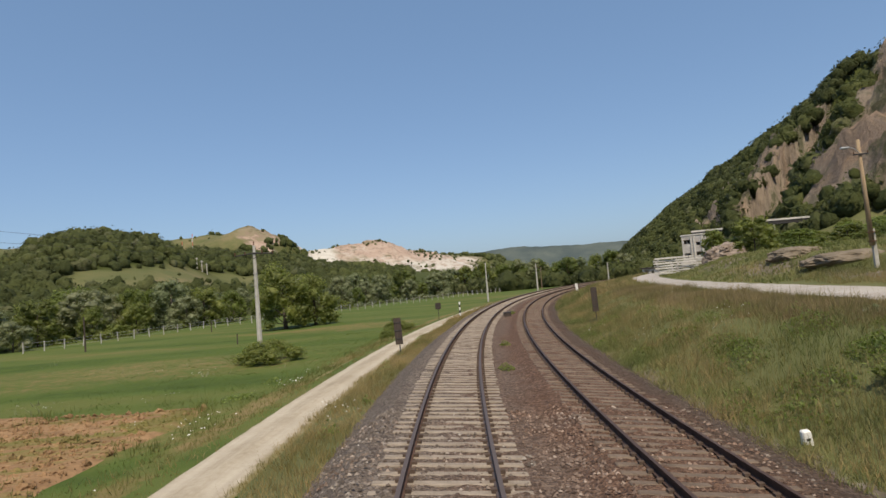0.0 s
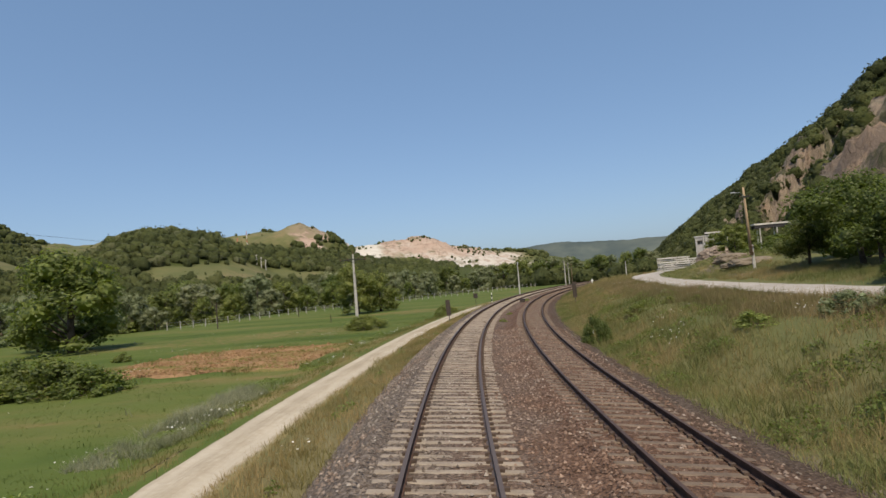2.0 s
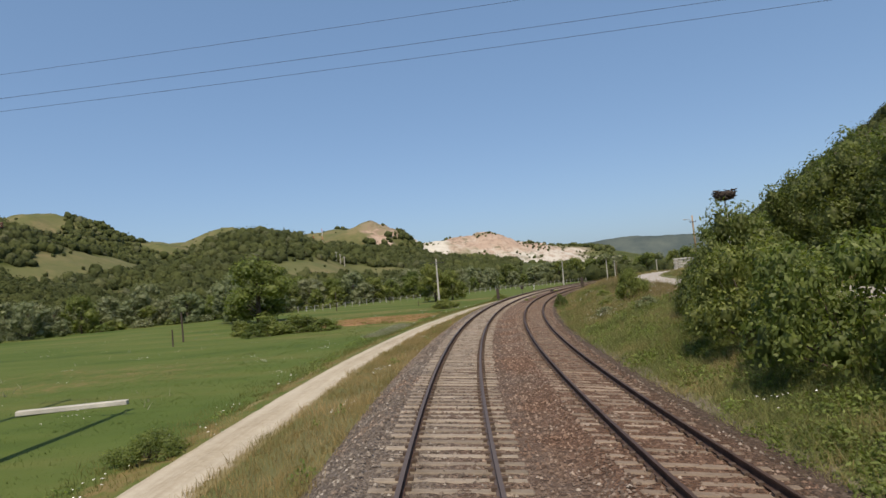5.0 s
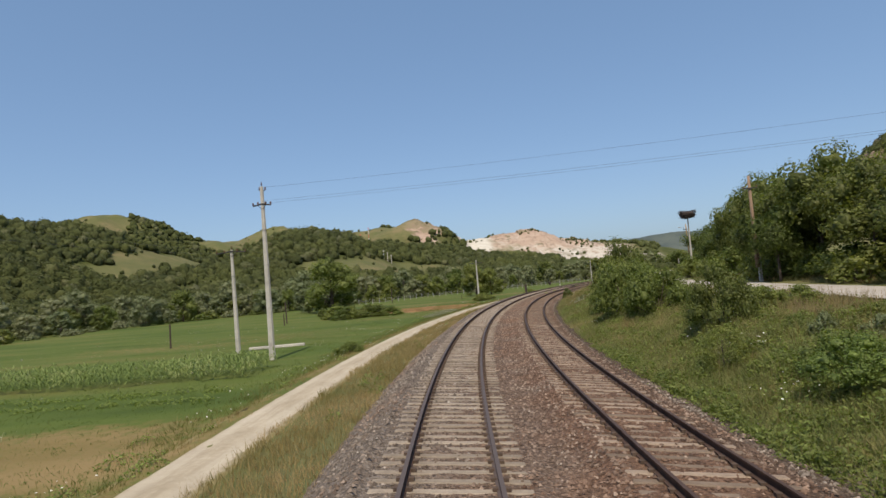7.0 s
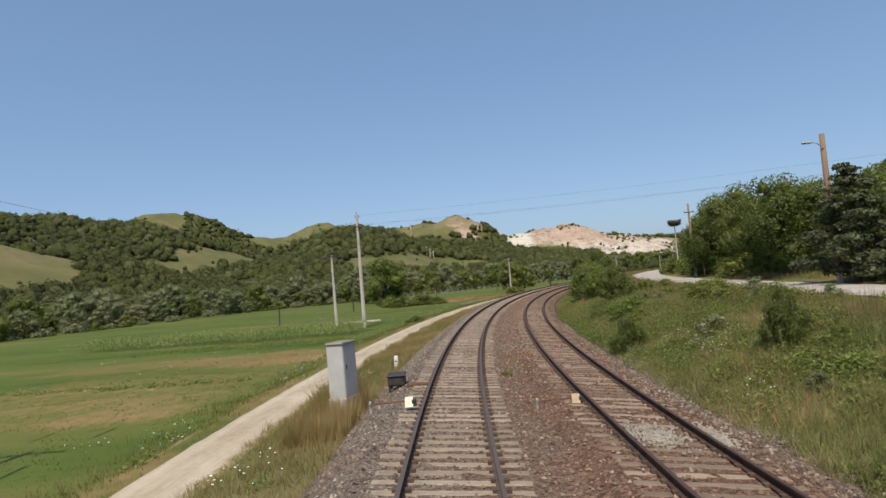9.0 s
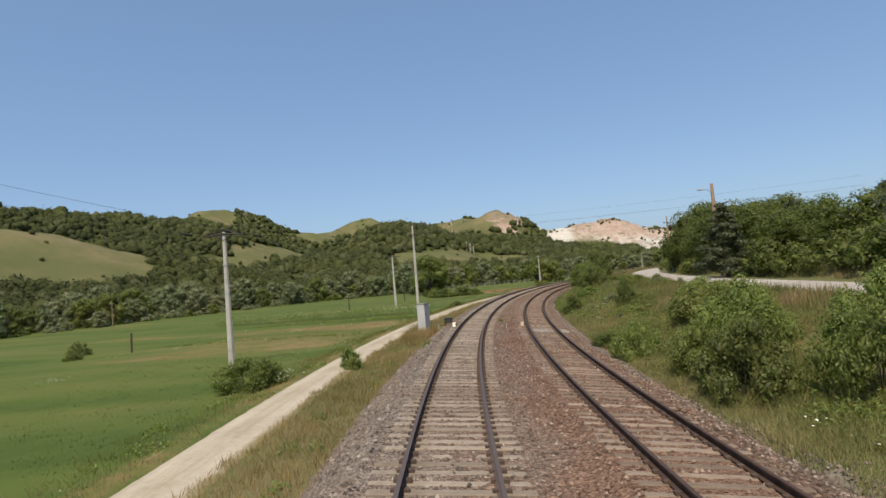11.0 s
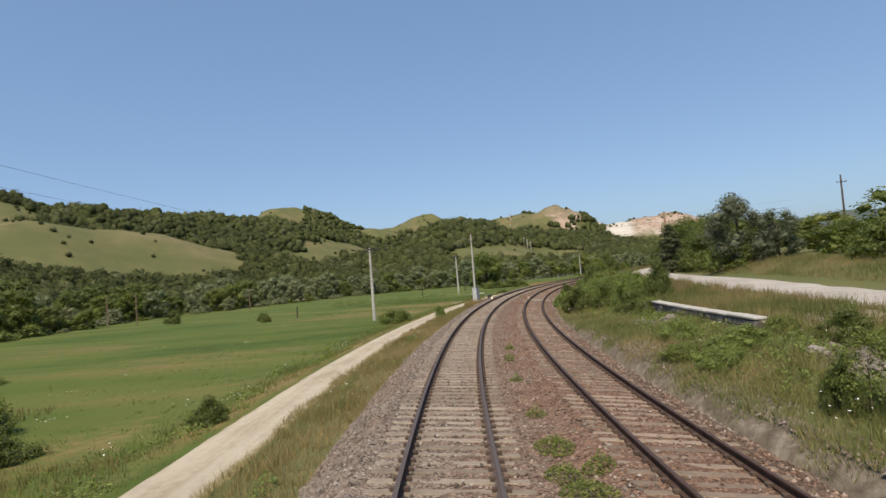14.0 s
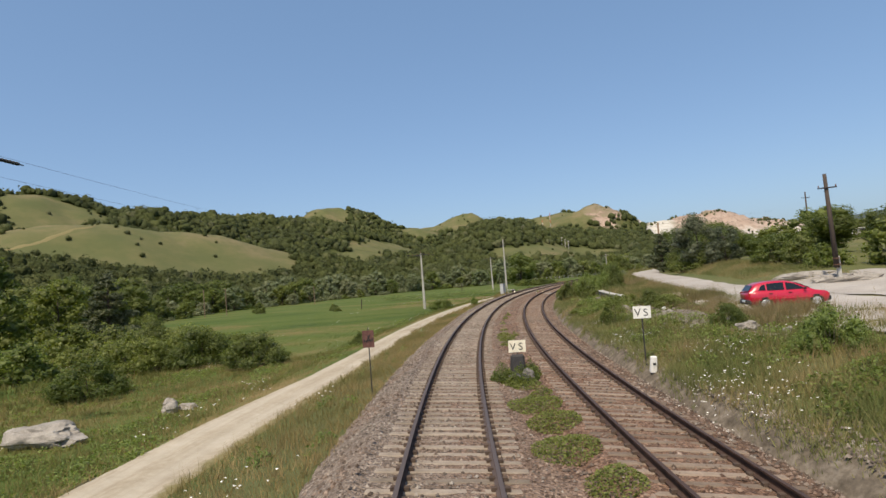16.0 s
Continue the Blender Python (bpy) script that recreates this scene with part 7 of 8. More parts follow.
def open_patch(s, o):
    """Where the rubble and gravel leave the bank bare."""
    k = np.ones_like(s)
    for cs_, co_, rs_, ro_ in ((-142, 10.2, 6.0, 1.7), (-126.5, 8.6, 5.0, 0.8), (-151, 10.8, 4.0, 1.3)):
        k = k * smooth01(0.5, 1.25, np.hypot((s - cs_) / rs_, (o - co_) / ro_) + 0.25 * waves(s, o, 2.5, 95))
    return 0.06 + 0.94 * k


def green_part(s):
    """The moist stretch of the bank, where the growth stays green."""
    return smooth01(-86, -76, s) * smooth01(-18, -26, s)


verge_d = lambda s, o: np.where(o > -5.42 + lane_mid(s) + 0.28 * smooth01(-146, -158, s) + 0.25 * waves(s, s * 0.2, 8, 82), bed_edge_l(s, o), 0.0)
blades("verge_grass", 105000, (SA, SB), (-5.9, -2.4), 0.27, 0.013, VERGE, "dry tawny grass between the ballast and lane", 401, verge_d)
blades("verge_stalks", 7000, (SA, SB), (-5.9, -3.2), 0.62, 0.008, DRY, "thin seeding stalks on the lane's verge", 440, lambda s, o: smooth01(-5.35, -5.0, o - lane_mid(s)) * smooth01(-0.2, 0.5, waves(s, o, 3.0, 441)), lie=0.14)
lane_edge = lambda s, o: o - lane_mid(s) + 0.3 * smooth01(-146, -158, s)
blades("lane_grass", 52000, (SA, SB), (-11.5, -6.3), 0.22, 0.014, LUSH, "green and tawny grass along the dirt lane", 402, lambda s, o: smooth01(-7.5, -8.4, lane_edge(s, o)) * smooth01(-10.8, -9, lane_edge(s, o)))
blades("lane_edge_grass", 30000, (SA, SB), (-9.5, -5.8), 0.17, 0.013, DRY, "dry tawny grass fringing the dirt lane", 412, lambda s, o: smooth01(-7.05, -7.4, lane_edge(s, o)) * smooth01(-8.6, -7.8, lane_edge(s, o)))
blades("meadow_grass", 150000, (SA, 60), (-36, -8.2), 0.085, 0.019, MEADOW, "short green meadow grass beyond the lane", 403, lambda s, o: smooth01(-34, -12, o) * 0.9 + 0.1, lie=0.6)
blades("bank_grass", 230000, (SA, SB), (5.6, 15.6), 0.33, 0.015, BANK, "tall rough grass and weeds on the railway bank", 404, lambda s, o: (1 - 0.85 * green_part(s)) * (1 - 0.6 * smooth01(-30, -22, s) * smooth01(9.2, 10.4, o)) * (1 - 0.5 * smooth01(-146, -138, s) * smooth01(-100, -108, s)) * open_patch(s, o) * smooth01(5.75, 6.45, o + 0.35 * waves(s, s * 0.7, 5, 83)) * (1 - 0.9 * ((s > RS0) & (s < RS1) & (o > 9.3) & (o < 10.6))))
blades("edge_grass", 70000, (SA, SB), (5.9, 9.0), 0.20, 0.014, BANK, "low grass thinning towards the ballast", 413, lambda s, o: smooth01(6.2, 7.3, o + 0.6 * waves(s, s * 0.7, 4, 85)) * smooth01(-0.6, 0.2, waves(s, o, 2.2, 86)))
blades("fresh_grass", 125000, (-112, 55), (5.6, 10.2), 0.23, 0.015, GREEN, "fresh green grass low on the railway bank", 415, lambda s, o: smooth01(5.65, 6.2, o + 0.3 * waves(s, s * 0.7, 4, 87)) * smooth01(10.2, 8.2, o + 0.8 * waves(s, o, 6, 88) + 2.0 * smooth01(-24, -6, s)), lie=0.6)
blades("cabinet_grass", 4200, (-86.2, -82.0), (-4.5, -2.9), 0.78, 0.014, DRY, "tall tawny grass round the relay cabinet", 416, lie=0.2)
blades("edge_tufts", 60000, (SA, -100), (5.5, 8.4), 0.20, 0.014, GREEN, "rough grass creeping over the ballast edge", 417, lambda s, o: smooth01(5.7, 6.2, o + 0.35 * waves(s, s * 0.7, 4, 89)))
blades("tall_weeds", 20000, (-134, -84), (12.4, 15.5), 0.5, 0.020, BANK, "tall seeding weeds along the road's edge", 418, lambda s, o: smooth01(12.4, 14.2, o + 0.9 * waves(s, o, 7, 90)), lie=0.2)
blades("moist_grass", 95000, (-86, -18), (6.4, 13.5), 0.34, 0.017, GREEN, "green rough grass on the moist bank", 426, lambda s, o: green_part(s) * smooth01(6.3, 7.4, o + 0.4 * waves(s, o, 4, 97)) * smooth01(13.5, 10.5, o), lie=0.45)
blades("ramp_foot_grass", 24000, (-144, -104), (7.2, 10.2), 0.28, 0.016, GREEN, "green grass at the loading ramp's foot", 428, lambda s, o: open_patch(s, o) * smooth01(7.0, 7.8, o + 0.4 * waves(s, o, 4, 98)) * (1 - 0.95 * ((s > RS0) & (s < RS1) & (o > 9.5))), lie=0.45)
blades("brown_weeds", 190000, (-98, SB), (9.0, 15.2), 0.38, 0.016, BROWN, "brown seeding weeds on the upper bank", 411, lambda s, o: smooth01(10.5, 12.5, o + 0.8 * waves(s, o, 9, 84)) * (0.72 - 0.36 * smooth01(-28, -36, s)) * np.where(s < -28, smooth01(10.8, 12.6, o), 1.0))
blades("yard_weeds", 38000, (-152, -104), (11.4, 15.2), 0.58, 0.014, BROWN, "tan seeding weeds along the gravel yard", 443, lambda s, o: smooth01(-0.5, 0.4, waves(s, o, 5, 444)))
blades("bank_stalks", 13000, (SA, SB), (6.8, 15.6), 0.85, 0.008, DRY, "thin dry stalks standing in the bank grass", 405, open_patch, lie=0.15)
blades("road_grass", 70000, (-130, 70), (21.6, 27.5), 0.38, 0.016, BANK, "tall tawny grass on the far side of the road", 406, lambda s, o: 1.0 - 0.8 * ((s < -122) | (s > 45)))
blades("far_bank_grass", 40000, (60, 150), (6, 15.5), 0.55, 0.03, BANK, "rough grass on the far bank", 407)
blades("far_road_grass", 34000, (45, 165), (20.6, 36), 0.34, 0.04, GREEN, "rough tall grass beyond the bend of the road", 414)
blades("far_verge_grass", 16000, (60, 150), (-5, -2.7), 0.4, 0.025, DRY, "dry grass beside the far track", 408)
blades("ramp_grass", 15000, (RS0 - 3.4, RS1), (10.2, 15.4), 0.38, 0.015, BANK, "dry grass on top of the loading ramp", 409, zfun=lambda s, o: np.maximum(zs_at(s, o), np.where(o < 13.6, zb + (0.80 - zb) * smooth01(RS0 - 3.2, RS0, s), -9)))
blades("wild_patch_grass", 36000, (-176, -138), (-24, -8.5), 0.25, 0.015, DRY, "rough wild grass left of the dirt lane", 410)


PALE = blade_mat("pale_seed_grass", None, [(0.0, (0.17, 0.19, 0.09)), (0.5, (0.27, 0.28, 0.17)), (1.0, (0.40, 0.40, 0.29))])
blades("pale_grass", 12000, (-7, 5), (-10.8, -8.7), 0.36, 0.012, PALE, "pale seeding grass beside the lane", 455, lambda s, o: smooth01(-0.5, 0.2, waves(s, o, 2.5, 456)), lie=0.5)
blades("meadow_tufts", 26000, (-150, 50), (-60, -10), 0.30, 0.022, PALE, "pale tufts and seeding streaks in the meadow", 457, lambda s, o: smooth01(0.55, 0.95, waves(s * 0.35, o, 5.0, 458)) * smooth01(-70, -30, s), lie=0.5)
blades("thicket_grass", 42000, (-176, -128), (-46, -18), 0.34, 0.026, LUSH, "rough tall grass between the shrubs", 419)


def weeds(name, spots, per, size, tall, mat, label, seed, zfun):
    """Low leafy weeds: loose leaves over given spots (s, o, reach)."""
    g = np.random.default_rng(seed)
    P = []
    for s, o, r in spots:
        n = int(per * r * r * 4) + 12
        a, q = g.uniform(0, 6.28, n), r * np.sqrt(g.uniform(0, 1, n))
        ss, oo = s + q * np.cos(a) * 1.4, o + q * np.sin(a)
        z = zfun(ss, oo) + tall * g.uniform(0.05, 1, n) * np.clip(1.1 - q / r, 0.15, 1)
        t = ss / R
        P.append(np.stack([R - (R - oo) * np.cos(t), (R - oo) * np.sin(t), z], -1))
    P = np.concatenate(P)
    v, f = leaf_quads(P, np.tile([[0.0, 0.0, 0.7]], (len(P), 1)), size, g)
    return tagged(sheet(name, v, f, mat, smooth=False), label, "weeds", kind="stuff")


g = np.random.default_rng(420)
spots = [(-147.0, 1.95, 0.4), (-149.5, 2.25, 0.3), (-142.6, 1.9, 0.5), (-145.1, 2.0, 0.55), (-160.0, 2.0, 0.85), (-161.8, 2.2, 0.75), (-163.8, 2.1, 0.8), (-156.4, 2.0, 0.65), (-156.9, 1.75, 0.5), (-130.6, 1.86, 0.25), (-131.4, 1.86, 0.22), (-127.8, 1.98, 0.25), (-154.8, 2.1, 0.75), (-144.2, 1.8, 0.4), (-158.8, 2.3, 0.4), (-165.8, 2.5, 0.6), (-157.3, 2.05, 0.55), (-156.2, 2.3, 0.45), (-157.2, 1.8, 0.3), (-140, 1.9, 0.3), (-128, 2.0, 0.25), (-81.0, 1.6, 0.3), (-78, 2.0, 0.15), (22, 1.7, 0.4), (30, 1.9, 0.35), (-92.5, -2.2, 0.35), (-93.3, -1.9, 0.3), (54.5, 1.8, 0.5), (56, 1.9, 0.5), (-144, 2.4, 0.35), (-168, 1.8, 0.7), (-135.5, 1.8, 0.25)]
weeds("track_weeds", [(s, o, r * 0.8) for s, o, r in spots], 1200, 0.030, 0.30, LEAF_MID, "low green weeds growing between the tracks", 421, lambda s, o: bed(s, o))
weeds("sign_weeds", [(-156.75, 1.95, 0.42), (-156.35, 1.45, 0.42), (-155.9, 2.3, 0.35), (-156.6, 2.25, 0.3)], 2600, 0.032, 0.66, LEAF_DARK, "dark weeds round the low sign's foot", 448, lambda s, o: bed(s, o))
spots = [(s, o, r) for s, o, r in zip(g.uniform(-172, 40, 240), g.uniform(6.5, 13, 240), g.uniform(0.3, 0.9, 240))]
weeds("bank_weeds", spots, 190, 0.048, 0.42, LEAF_MID, "leafy green weeds spread over the bank", 422, zs_at)
spots = [(s, o, r) for s, o, r in zip(g.uniform(-104, -18, 430), g.uniform(6.3, 9.4, 430) + g.exponential(0.9, 430), g.uniform(0.3, 0.75, 430))]
spots += [(s, o, r) for s, o, r in zip(g.uniform(-173, -140, 90), g.uniform(6.8, 12.5, 90), g.uniform(0.4, 0.9, 90))]
spots += [(s, o, r) for s, o, r in zip(g.uniform(-139, -108, 110), g.uniform(7.6, 9.6, 110), g.uniform(0.3, 0.8, 110))]
weeds("lush_weeds", spots, 150, 0.052, 0.42, LEAF_LIGHT, "fresh green leafy weeds low on the bank", 425, zs_at)
spots = [(s, o, r) for s, o, r in zip(g.uniform(-72, -44, 260), 5.4 + g.gamma(2.0, 0.8, 260), g.uniform(0.3, 0.7, 260))]
weeds("low_weeds", spots, 170, 0.05, 0.34, LEAF_MID, "lush low green weeds along the ballast edge", 449, zs_at)
spots = [(s, o, r) for s, o, r in zip(g.uniform(-82, -22, 260), g.uniform(8.2, 15.2, 260), g.uniform(0.35, 1.0, 260))]
weeds("moist_weeds", spots, 150, 0.055, 0.5, LEAF_MID, "dense leafy weeds on the moist bank", 427, zs_at)
spots = [(s, o, r) for s, o, r in zip(g.uniform(-172, 30, 90), g.uniform(-10.5, -7.8, 90), g.uniform(0.25, 0.6, 90))]
spots += [(s, o, r) for s, o, r in zip(g.uniform(-174, -140, 90), g.uniform(-24, -9, 90), g.uniform(0.4, 1.1, 90))]
weeds("lane_weeds", spots, 150, 0.05, 0.32, LEAF_LIGHT, "leafy weeds along the dirt lane", 423, zs_at)
spots = [(row - 0.07 * (o + 12) + g.normal(0, 0.15), o + g.normal(0, 0.2), g.uniform(0.25, 0.5)) for row in (-51.0, -53.4, -70.5) for o in np.arange(-32, -11, 0.75)]
weeds("crop_rows", spots, 170, 0.055, 0.34, LEAF_LIGHT, "low leafy crop rows in the meadow", 429, zs_at)
spots = [(s, o, r) for s, o, r in zip(g.uniform(-172, 50, 70), g.uniform(-4.6, -3.1, 70), g.uniform(0.15, 0.35, 70))]
weeds("verge_weeds", spots, 200, 0.05, 0.4, LEAF_LIGHT, "small leafy weeds in the dry verge", 424, zs_at)


def flowers(name, n, s_range, o_range, tall, size, label, seed, clump=True, patches=None):
    """White umbels on thin stems."""
    g = np.random.default_rng(seed)
    if patches:
        q = np.array(patches)
        k = g.integers(0, len(q), n)
        s, o = q[k, 0] + g.normal(0, 0.6, n), q[k, 1] + g.normal(0, 0.35, n)
    elif clump:
        cs, co = g.uniform(*s_range, n // 9), g.uniform(*o_range, n // 9)
        k = g.integers(0, len(cs), n)
        s, o = cs[k] + g.normal(0, 0.5, n), co[k] + g.normal(0, 0.4, n)
    else:
        s, o = g.uniform(*s_range, n), g.uniform(*o_range, n)
    a = s / R
    z = zs_at(s, o)
    hh = tall * g.uniform(0.55, 1.2, n)
    p = np.stack([R - (R - o) * np.cos(a), (R - o) * np.sin(a), z + hh], -1)
    V, F = [], []
    r = size * g.uniform(0.6, 1.3, n)
    for k in range(6):
        t = k * 1.0472
        V.append(p + np.stack([r * np.cos(t), r * np.sin(t), 0.25 * r * g.normal(0, 1, n)], -1))
    top = p + np.stack([0 * r, 0 * r, 0.3 * r], -1)
    V = np.concatenate([np.stack(V, 1), top[:, None]], 1).reshape(-1, 3)
    b = (np.arange(n) * 7)[:, None]
    F = np.concatenate([np.concatenate([b + k, b + (k + 1) % 6, b + 6], 1) for k in range(6)])
    return tagged(sheet(name, V, F, WHITE, smooth=False), label, "flowers", kind="stuff")


flowers("bank_flowers", 520, (SA, 40), (6.6, 14.5), 0.55, 0.026, "white wild umbel flowers scattered over the bank", 431)
flowers("thick_flowers", 90, (-168, -157), (6.0, 8.0), 0.36, 0.024, "thick white wild flowers beside the track", 432)
flowers("patch_flowers", 520, None, None, 0.40, 0.021, "patches of white umbel flowers on the railway bank", 445, patches=[(-160.5, 5.9), (-161.5, 5.9), (-163.2, 6.0), (-156.6, 7.7), (-157.3, 8.2), (-16.4, 7.8), (-16.4, 8.6), (-18.5, 9.0), (-77.2, 8.2), (-79.4, 8.5), (-80.4, 9.6), (-81.2, 8.4), (-151.5, 6.2), (-151.3, 7.0)])
flowers("lane_flowers", 420, (SA, 40), (-9.6, -7.7), 0.4, 0.03, "white wild flowers along the dirt lane", 433)
flowers("verge_flowers", 200, (SA, 30), (-4.7, -3.2), 0.35, 0.028, "small white flowers in the dry verge", 434)
flowers("meadow_flowers", 700, (SA, 40), (-32, -10), 0.16, 0.03, "white clover heads scattered in the meadow", 435)

# ---- pale crushed stone spilt over the second track ----
g = np.random.default_rng(447)
n = 900
s = g.normal(-89.2, 0.45, n)
o = np.where(g.uniform(0, 1, n) < 0.7, g.normal(3.95, 0.26, n), g.normal(5.15, 0.12, n))
a = s / R
p = np.stack([R - (R - o) * np.cos(a), (R - o) * np.sin(a), bed(s, o) + 0.03], -1)
chips = LOW_V[None] * g.uniform(0.6, 1.3, (n, len(LOW_V), 1)) * g.uniform(0.012, 0.035, n)[:, None, None] + p[:, None]
tagged(sheet("crushed_stone", chips.reshape(-1, 3), (LOW_F[None] + (np.arange(n) * len(LOW_V))[:, None, None]).reshape(-1, 3), STONE, smooth=False), "pale crushed stone spilt over the track", "ballast", kind="stuff")

# ---- loose ballast stones ----
lb = Nodes("ballast_stone", 0.92, 0, 0.2)
isl = lb.add("ShaderNodeNewGeometry").outputs["Random Per Island"]
posn = lb.coords(world=True)
c = lb.ramp(isl, (0.0, (0.075, 0.062, 0.052)), (0.5, (0.16, 0.134, 0.114)), (0.88, (0.24, 0.208, 0.18)), (1.0, (0.35, 0.32, 0.285)))
c = lb.mix(lb.step(lb.noise(0.35, 4, vec=posn), 0.45, 0.7), c, lb.mix(1.0, c, (1.0, 0.80, 0.70), "MULTIPLY"))
lb.color(c)
lr = Nodes("rusty_ballast_stone", 0.92, 0, 0.2)
isl = lr.add("ShaderNodeNewGeometry").outputs["Random Per Island"]
posn = lr.coords(world=True)
c = lr.ramp(isl, (0.0, (0.070, 0.051, 0.042)), (0.5, (0.155, 0.117, 0.096)), (0.88, (0.225, 0.178, 0.148)), (1.0, (0.34, 0.295, 0.255)))
lr.color(lr.mix(lr.step(lr.noise(0.35, 4, vec=posn), 0.35, 0.6), c, lr.mix(1.0, c, (1.0, 0.84, 0.75), "MULTIPLY")))
g = np.random.default_rng(441)
n = 104000
s = -170 + 185 * g.uniform(0, 1, n) ** 1.0
o = g.uniform(-2.75, 7.0, n)
o = np.where((o > 5.7) & (s > -80), o - 4.0, o)
s, o = np.r_[s, g.uniform(-170, -60, 15000)], np.r_[o, g.uniform(5.1, 6.7, 15000)]
n = len(s)
keep = np.abs(np.abs(o) - 0.7525) > 0.09
keep &= np.abs(np.abs(o - TRACK2) - 0.7525) > 0.09
inside = (np.abs(o) < 1.3) | (np.abs(o - TRACK2) < 1.3)
phase = ((s - S0) / PITCH) % 1.0
keep &= ~(inside & ((phase < 0.27) | (phase > 0.73)) & (g.uniform(0, 1, n) < 0.85))
s, o = s[keep], o[keep]
n = len(s)
z = np.where(o > 6.05, zs_at(s, o), bed(s, o))
a = s / R
p = np.stack([R - (R - o) * np.cos(a), (R - o) * np.sin(a), z + 0.006], -1)
octa = np.array([(1, 0, 0), (0, 1, 0), (-1, 0, 0), (0, -1, 0), (0.3, 0, 0.8), (-0.35, 0.1, 0.7)], float)
tri = np.array([(0, 1, 4), (1, 5, 4), (1, 2, 5), (2, 3, 5), (3, 4, 5), (3, 0, 4)])
sc = g.uniform(0.02, 0.05, n)
v = octa[None] * g.uniform(0.65, 1.35, (n, 6, 3)) * sc[:, None, None]
th = g.uniform(0, 6.28, n)
cs, sn = np.cos(th)[:, None], np.sin(th)[:, None]
v = np.stack([v[..., 0] * cs - v[..., 1] * sn, v[..., 0] * sn + v[..., 1] * cs, v[..., 2]], -1) + p[:, None]
grey = (o < 0.95 + 0.5 * waves(s, o, 4, 442)) | (o > 5.6) | (g.uniform(0, 1, n) < 0.3 * smooth01(-95, -115, s))
for chosen, mat, label in ((grey, lb.mat, "loose grey angular ballast stones on the track bed"), (~grey, lr.mat, "loose rusty brown ballast stones between the tracks")):
    n = int(chosen.sum())
    f = tri[None] + (np.arange(n) * 6)[:, None, None]
    tagged(sheet("ballast_stones", v[chosen].reshape(-1, 3), f.reshape(-1, 3), mat, smooth=False), label, "ballast", kind="stuff")

# ---- tilled soil and maize in the meadow ----
so = Nodes("tilled_soil", 0.97, 0, 0.1)
pos = so.coords(world=True)
n1, n2 = so.noise(0.7, 5, vec=pos), so.noise(5, 5, vec=pos)
c = so.ramp(n1, (0.3, (0.20, 0.12, 0.065)), (0.6, (0.31, 0.195, 0.105)), (0.75, (0.30, 0.24, 0.12)))
weedy = so.noise(0.45, 6, 0.7, vec=pos, stretch=(0.28, 1.3, 1))
c = so.mix(so.math("MULTIPLY", so.step(weedy, 0.5, 0.58), 0.9), c, (0.15, 0.145, 0.045))
so.color(so.mix(so.math("MULTIPLY", so.step(n2, 0.45, 0.7), 0.5), c, (0.12, 0.075, 0.042)))
so.bump(n2, 0.8, 0.08)


def field_z(s, o):
    return zs_at(s.ravel(), o.ravel()).reshape(s.shape) + 0.12 + 0.03 * waves(s, o, 1.3, 91)


def tilt_field(name, s0, s1, o0, o1, label, seed, mat):
    ss, oo = np.arange(s0, s1, 0.6), np.arange(o0, o1, 0.6)
    s, o = np.meshgrid(ss, oo, indexing="ij")
    s = s - 0.10 * (o - o1) + 0.9 * waves(s, o, 6, seed)
    o = o + 0.5 * waves(s, o, 7, seed + 1)
    z = field_z(s, o)
    z[[0, -1], :] -= 0.25
    z[:, [0, -1]] -= 0.25
    a = s / R
    v = np.stack([R - (R - o) * np.cos(a), (R - o) * np.sin(a), z], -1).reshape(-1, 3)
    return tagged(sheet(name, v, grid_faces(len(ss), len(oo))[:, ::-1], mat), label, "field", kind="structure")


tilt_field("soil_field", 11.0, 24.5, -27, -10.0, "strip of reddish-brown tilled soil in the meadow", 92, so.mat)
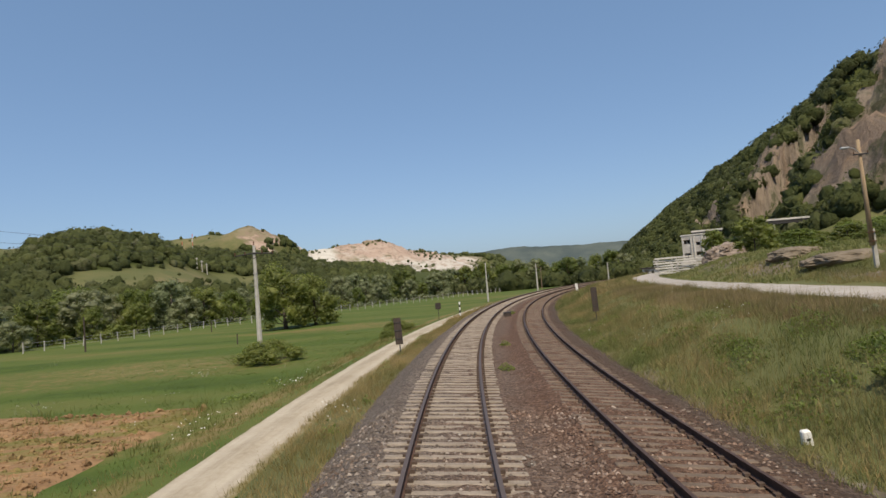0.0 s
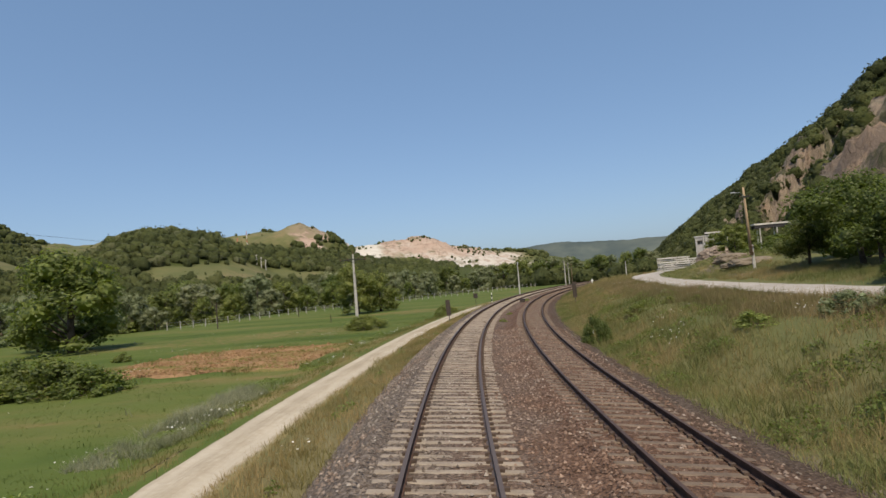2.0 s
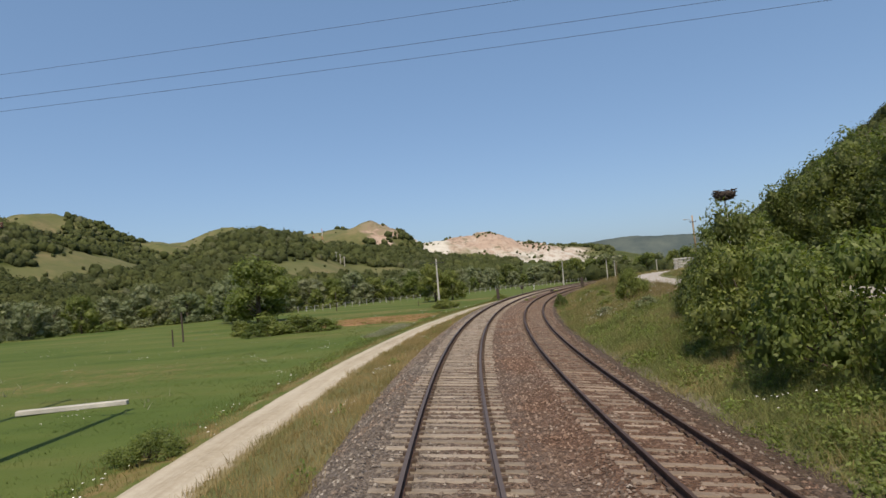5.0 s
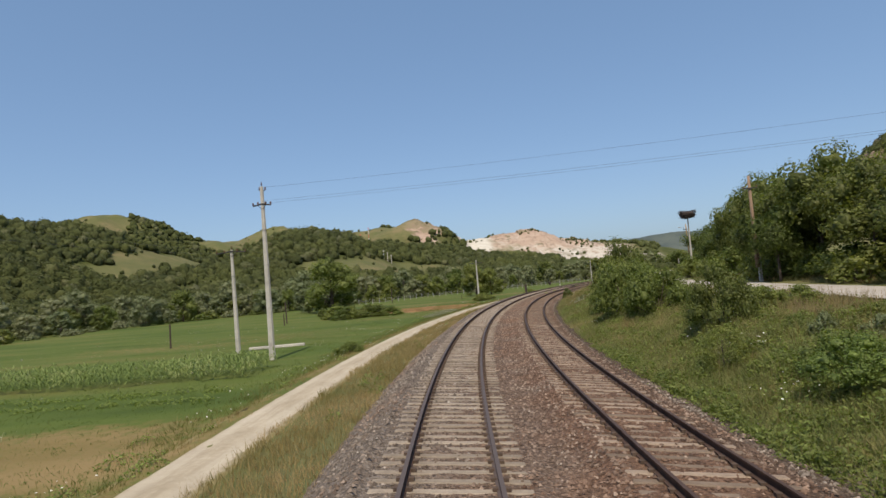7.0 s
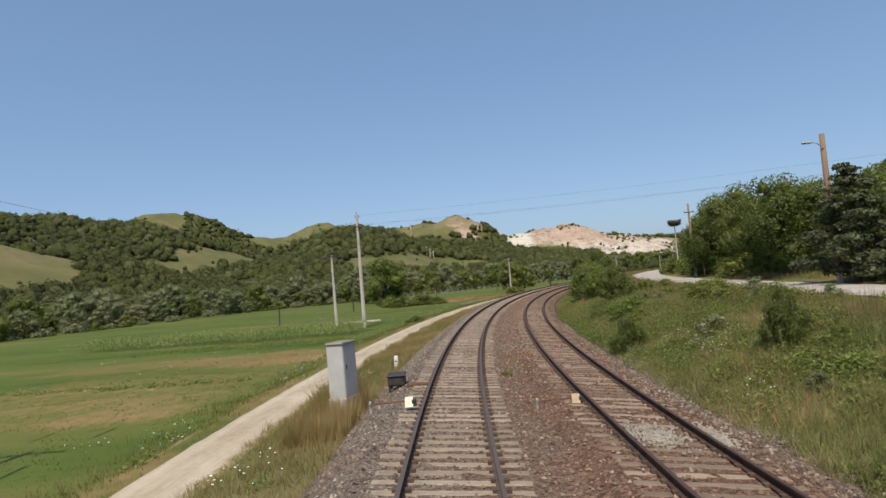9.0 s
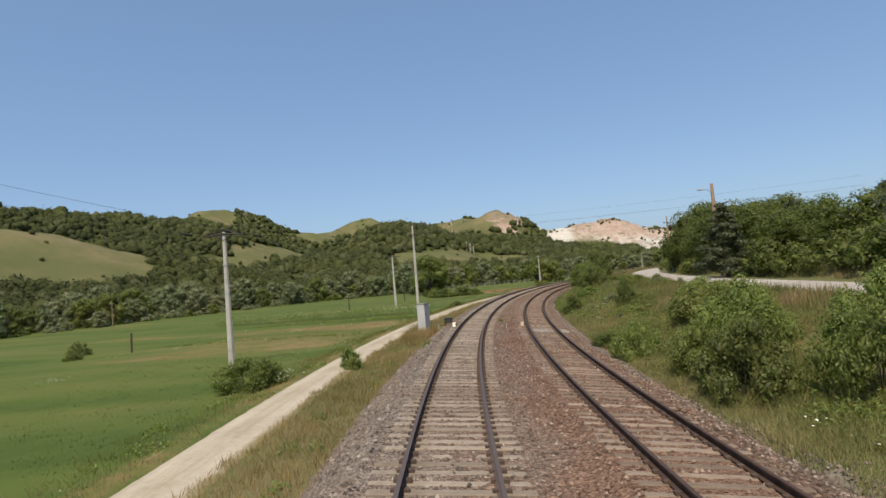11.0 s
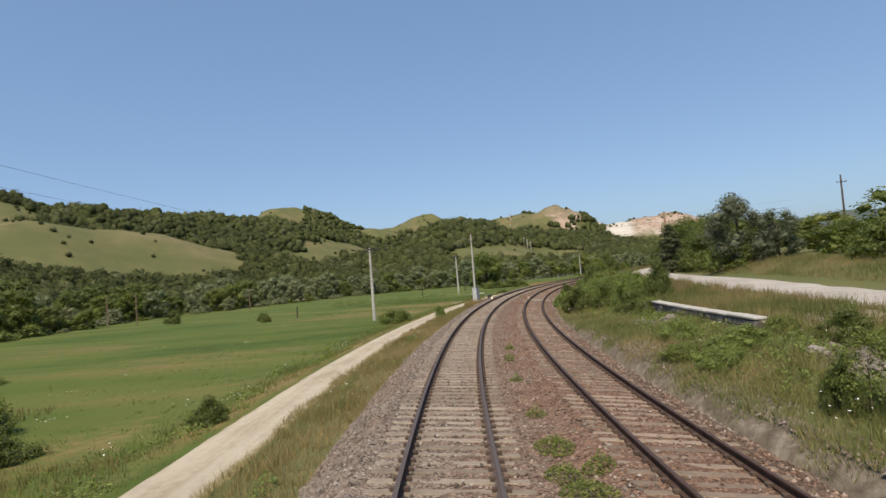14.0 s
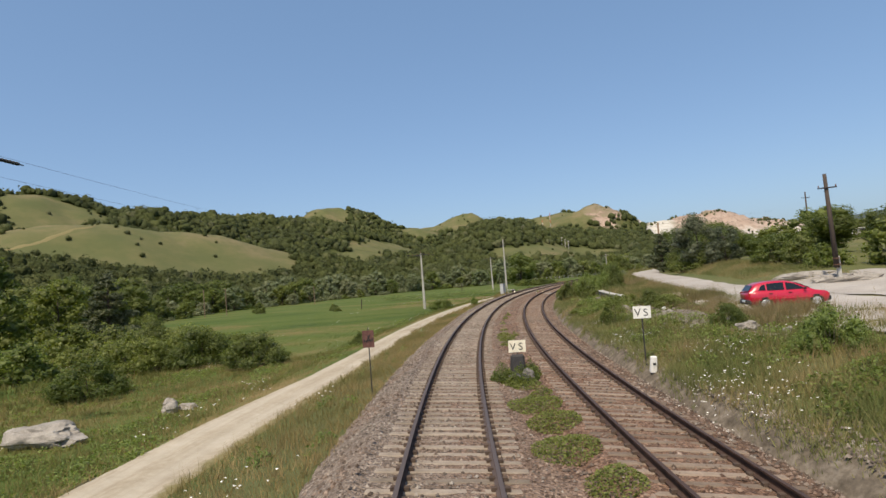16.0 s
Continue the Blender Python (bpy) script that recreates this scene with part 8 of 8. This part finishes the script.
# clods turned up by the plough, in rows
g = np.random.default_rng(452)
n = 5500
o = g.uniform(-26.4, -10.6, n)
s = 11.6 + (g.integers(0, 26, n) + g.normal(0, 0.16, n)) * 0.48 - 0.10 * (o + 10)
a = s / R
p = np.stack([R - (R - o) * np.cos(a), (R - o) * np.sin(a), field_z(s, o)], -1)
clod = LOW_V[None] * g.uniform(0.55, 1.35, (n, len(LOW_V), 1)) * g.exponential(0.035, n).clip(0.02, 0.11)[:, None, None] * g.uniform(0.6, 1.4, (n, 1, 3)) + p[:, None]
tagged(sheet("soil_clods", clod.reshape(-1, 3), (LOW_F[None] + (np.arange(n) * len(LOW_V))[:, None, None]).reshape(-1, 3), so.mat, smooth=False), "reddish-brown clods of tilled soil", "soil", kind="stuff")
blades("field_grass", 9000, (10, 26), (-28, -9), 0.26, 0.018, LUSH, "rough grass growing into the tilled soil", 453, lambda s, o: smooth01(0.1, 0.5, waves(s, o, 3.5, 454)), zfun=lambda s, o: field_z(s, o) - 0.05)
mz = blade_mat("maize_leaf", None, [(0.0, (0.085, 0.14, 0.034)), (0.6, (0.19, 0.25, 0.08)), (1.0, (0.36, 0.38, 0.18))])
g = np.random.default_rng(451)
V, F, k = [], [], 0
for row in range(5):
    for o in np.arange(-44, -12.4, 0.30):
        s = -47.2 + row * 0.9 - 0.07 * (o + 12) + g.normal(0, 0.08)
        q = np.array(at(s, o, ground_z(s, o)))
        hh = g.uniform(0.9, 1.35)
        for j in range(6):
            t, ln = g.uniform(0, 6.28), g.uniform(0.35, 0.6)
            z0 = hh * (0.2 + 0.13 * j)
            d = np.array([math.cos(t), math.sin(t), 0])
            w_ = np.array([-math.sin(t), math.cos(t), 0]) * 0.035
            b0 = q + (0, 0, z0)
            V += [b0 - w_, b0 + w_, b0 + d * ln * 0.55 + (0, 0, 0.2) + w_, b0 + d * ln * 0.55 + (0, 0, 0.2) - w_, b0 + d * ln + (0, 0, 0.02) + w_ * 0.2, b0 + d * ln + (0, 0, 0.02) - w_ * 0.2]
            F += [(k, k + 1, k + 2, k + 3), (k + 3, k + 2, k + 4, k + 5)]
            k += 6
tagged(sheet("maize_rows", np.array(V), np.array(F), mz, smooth=False), "rows of green maize plants in the meadow", "maize", kind="stuff")
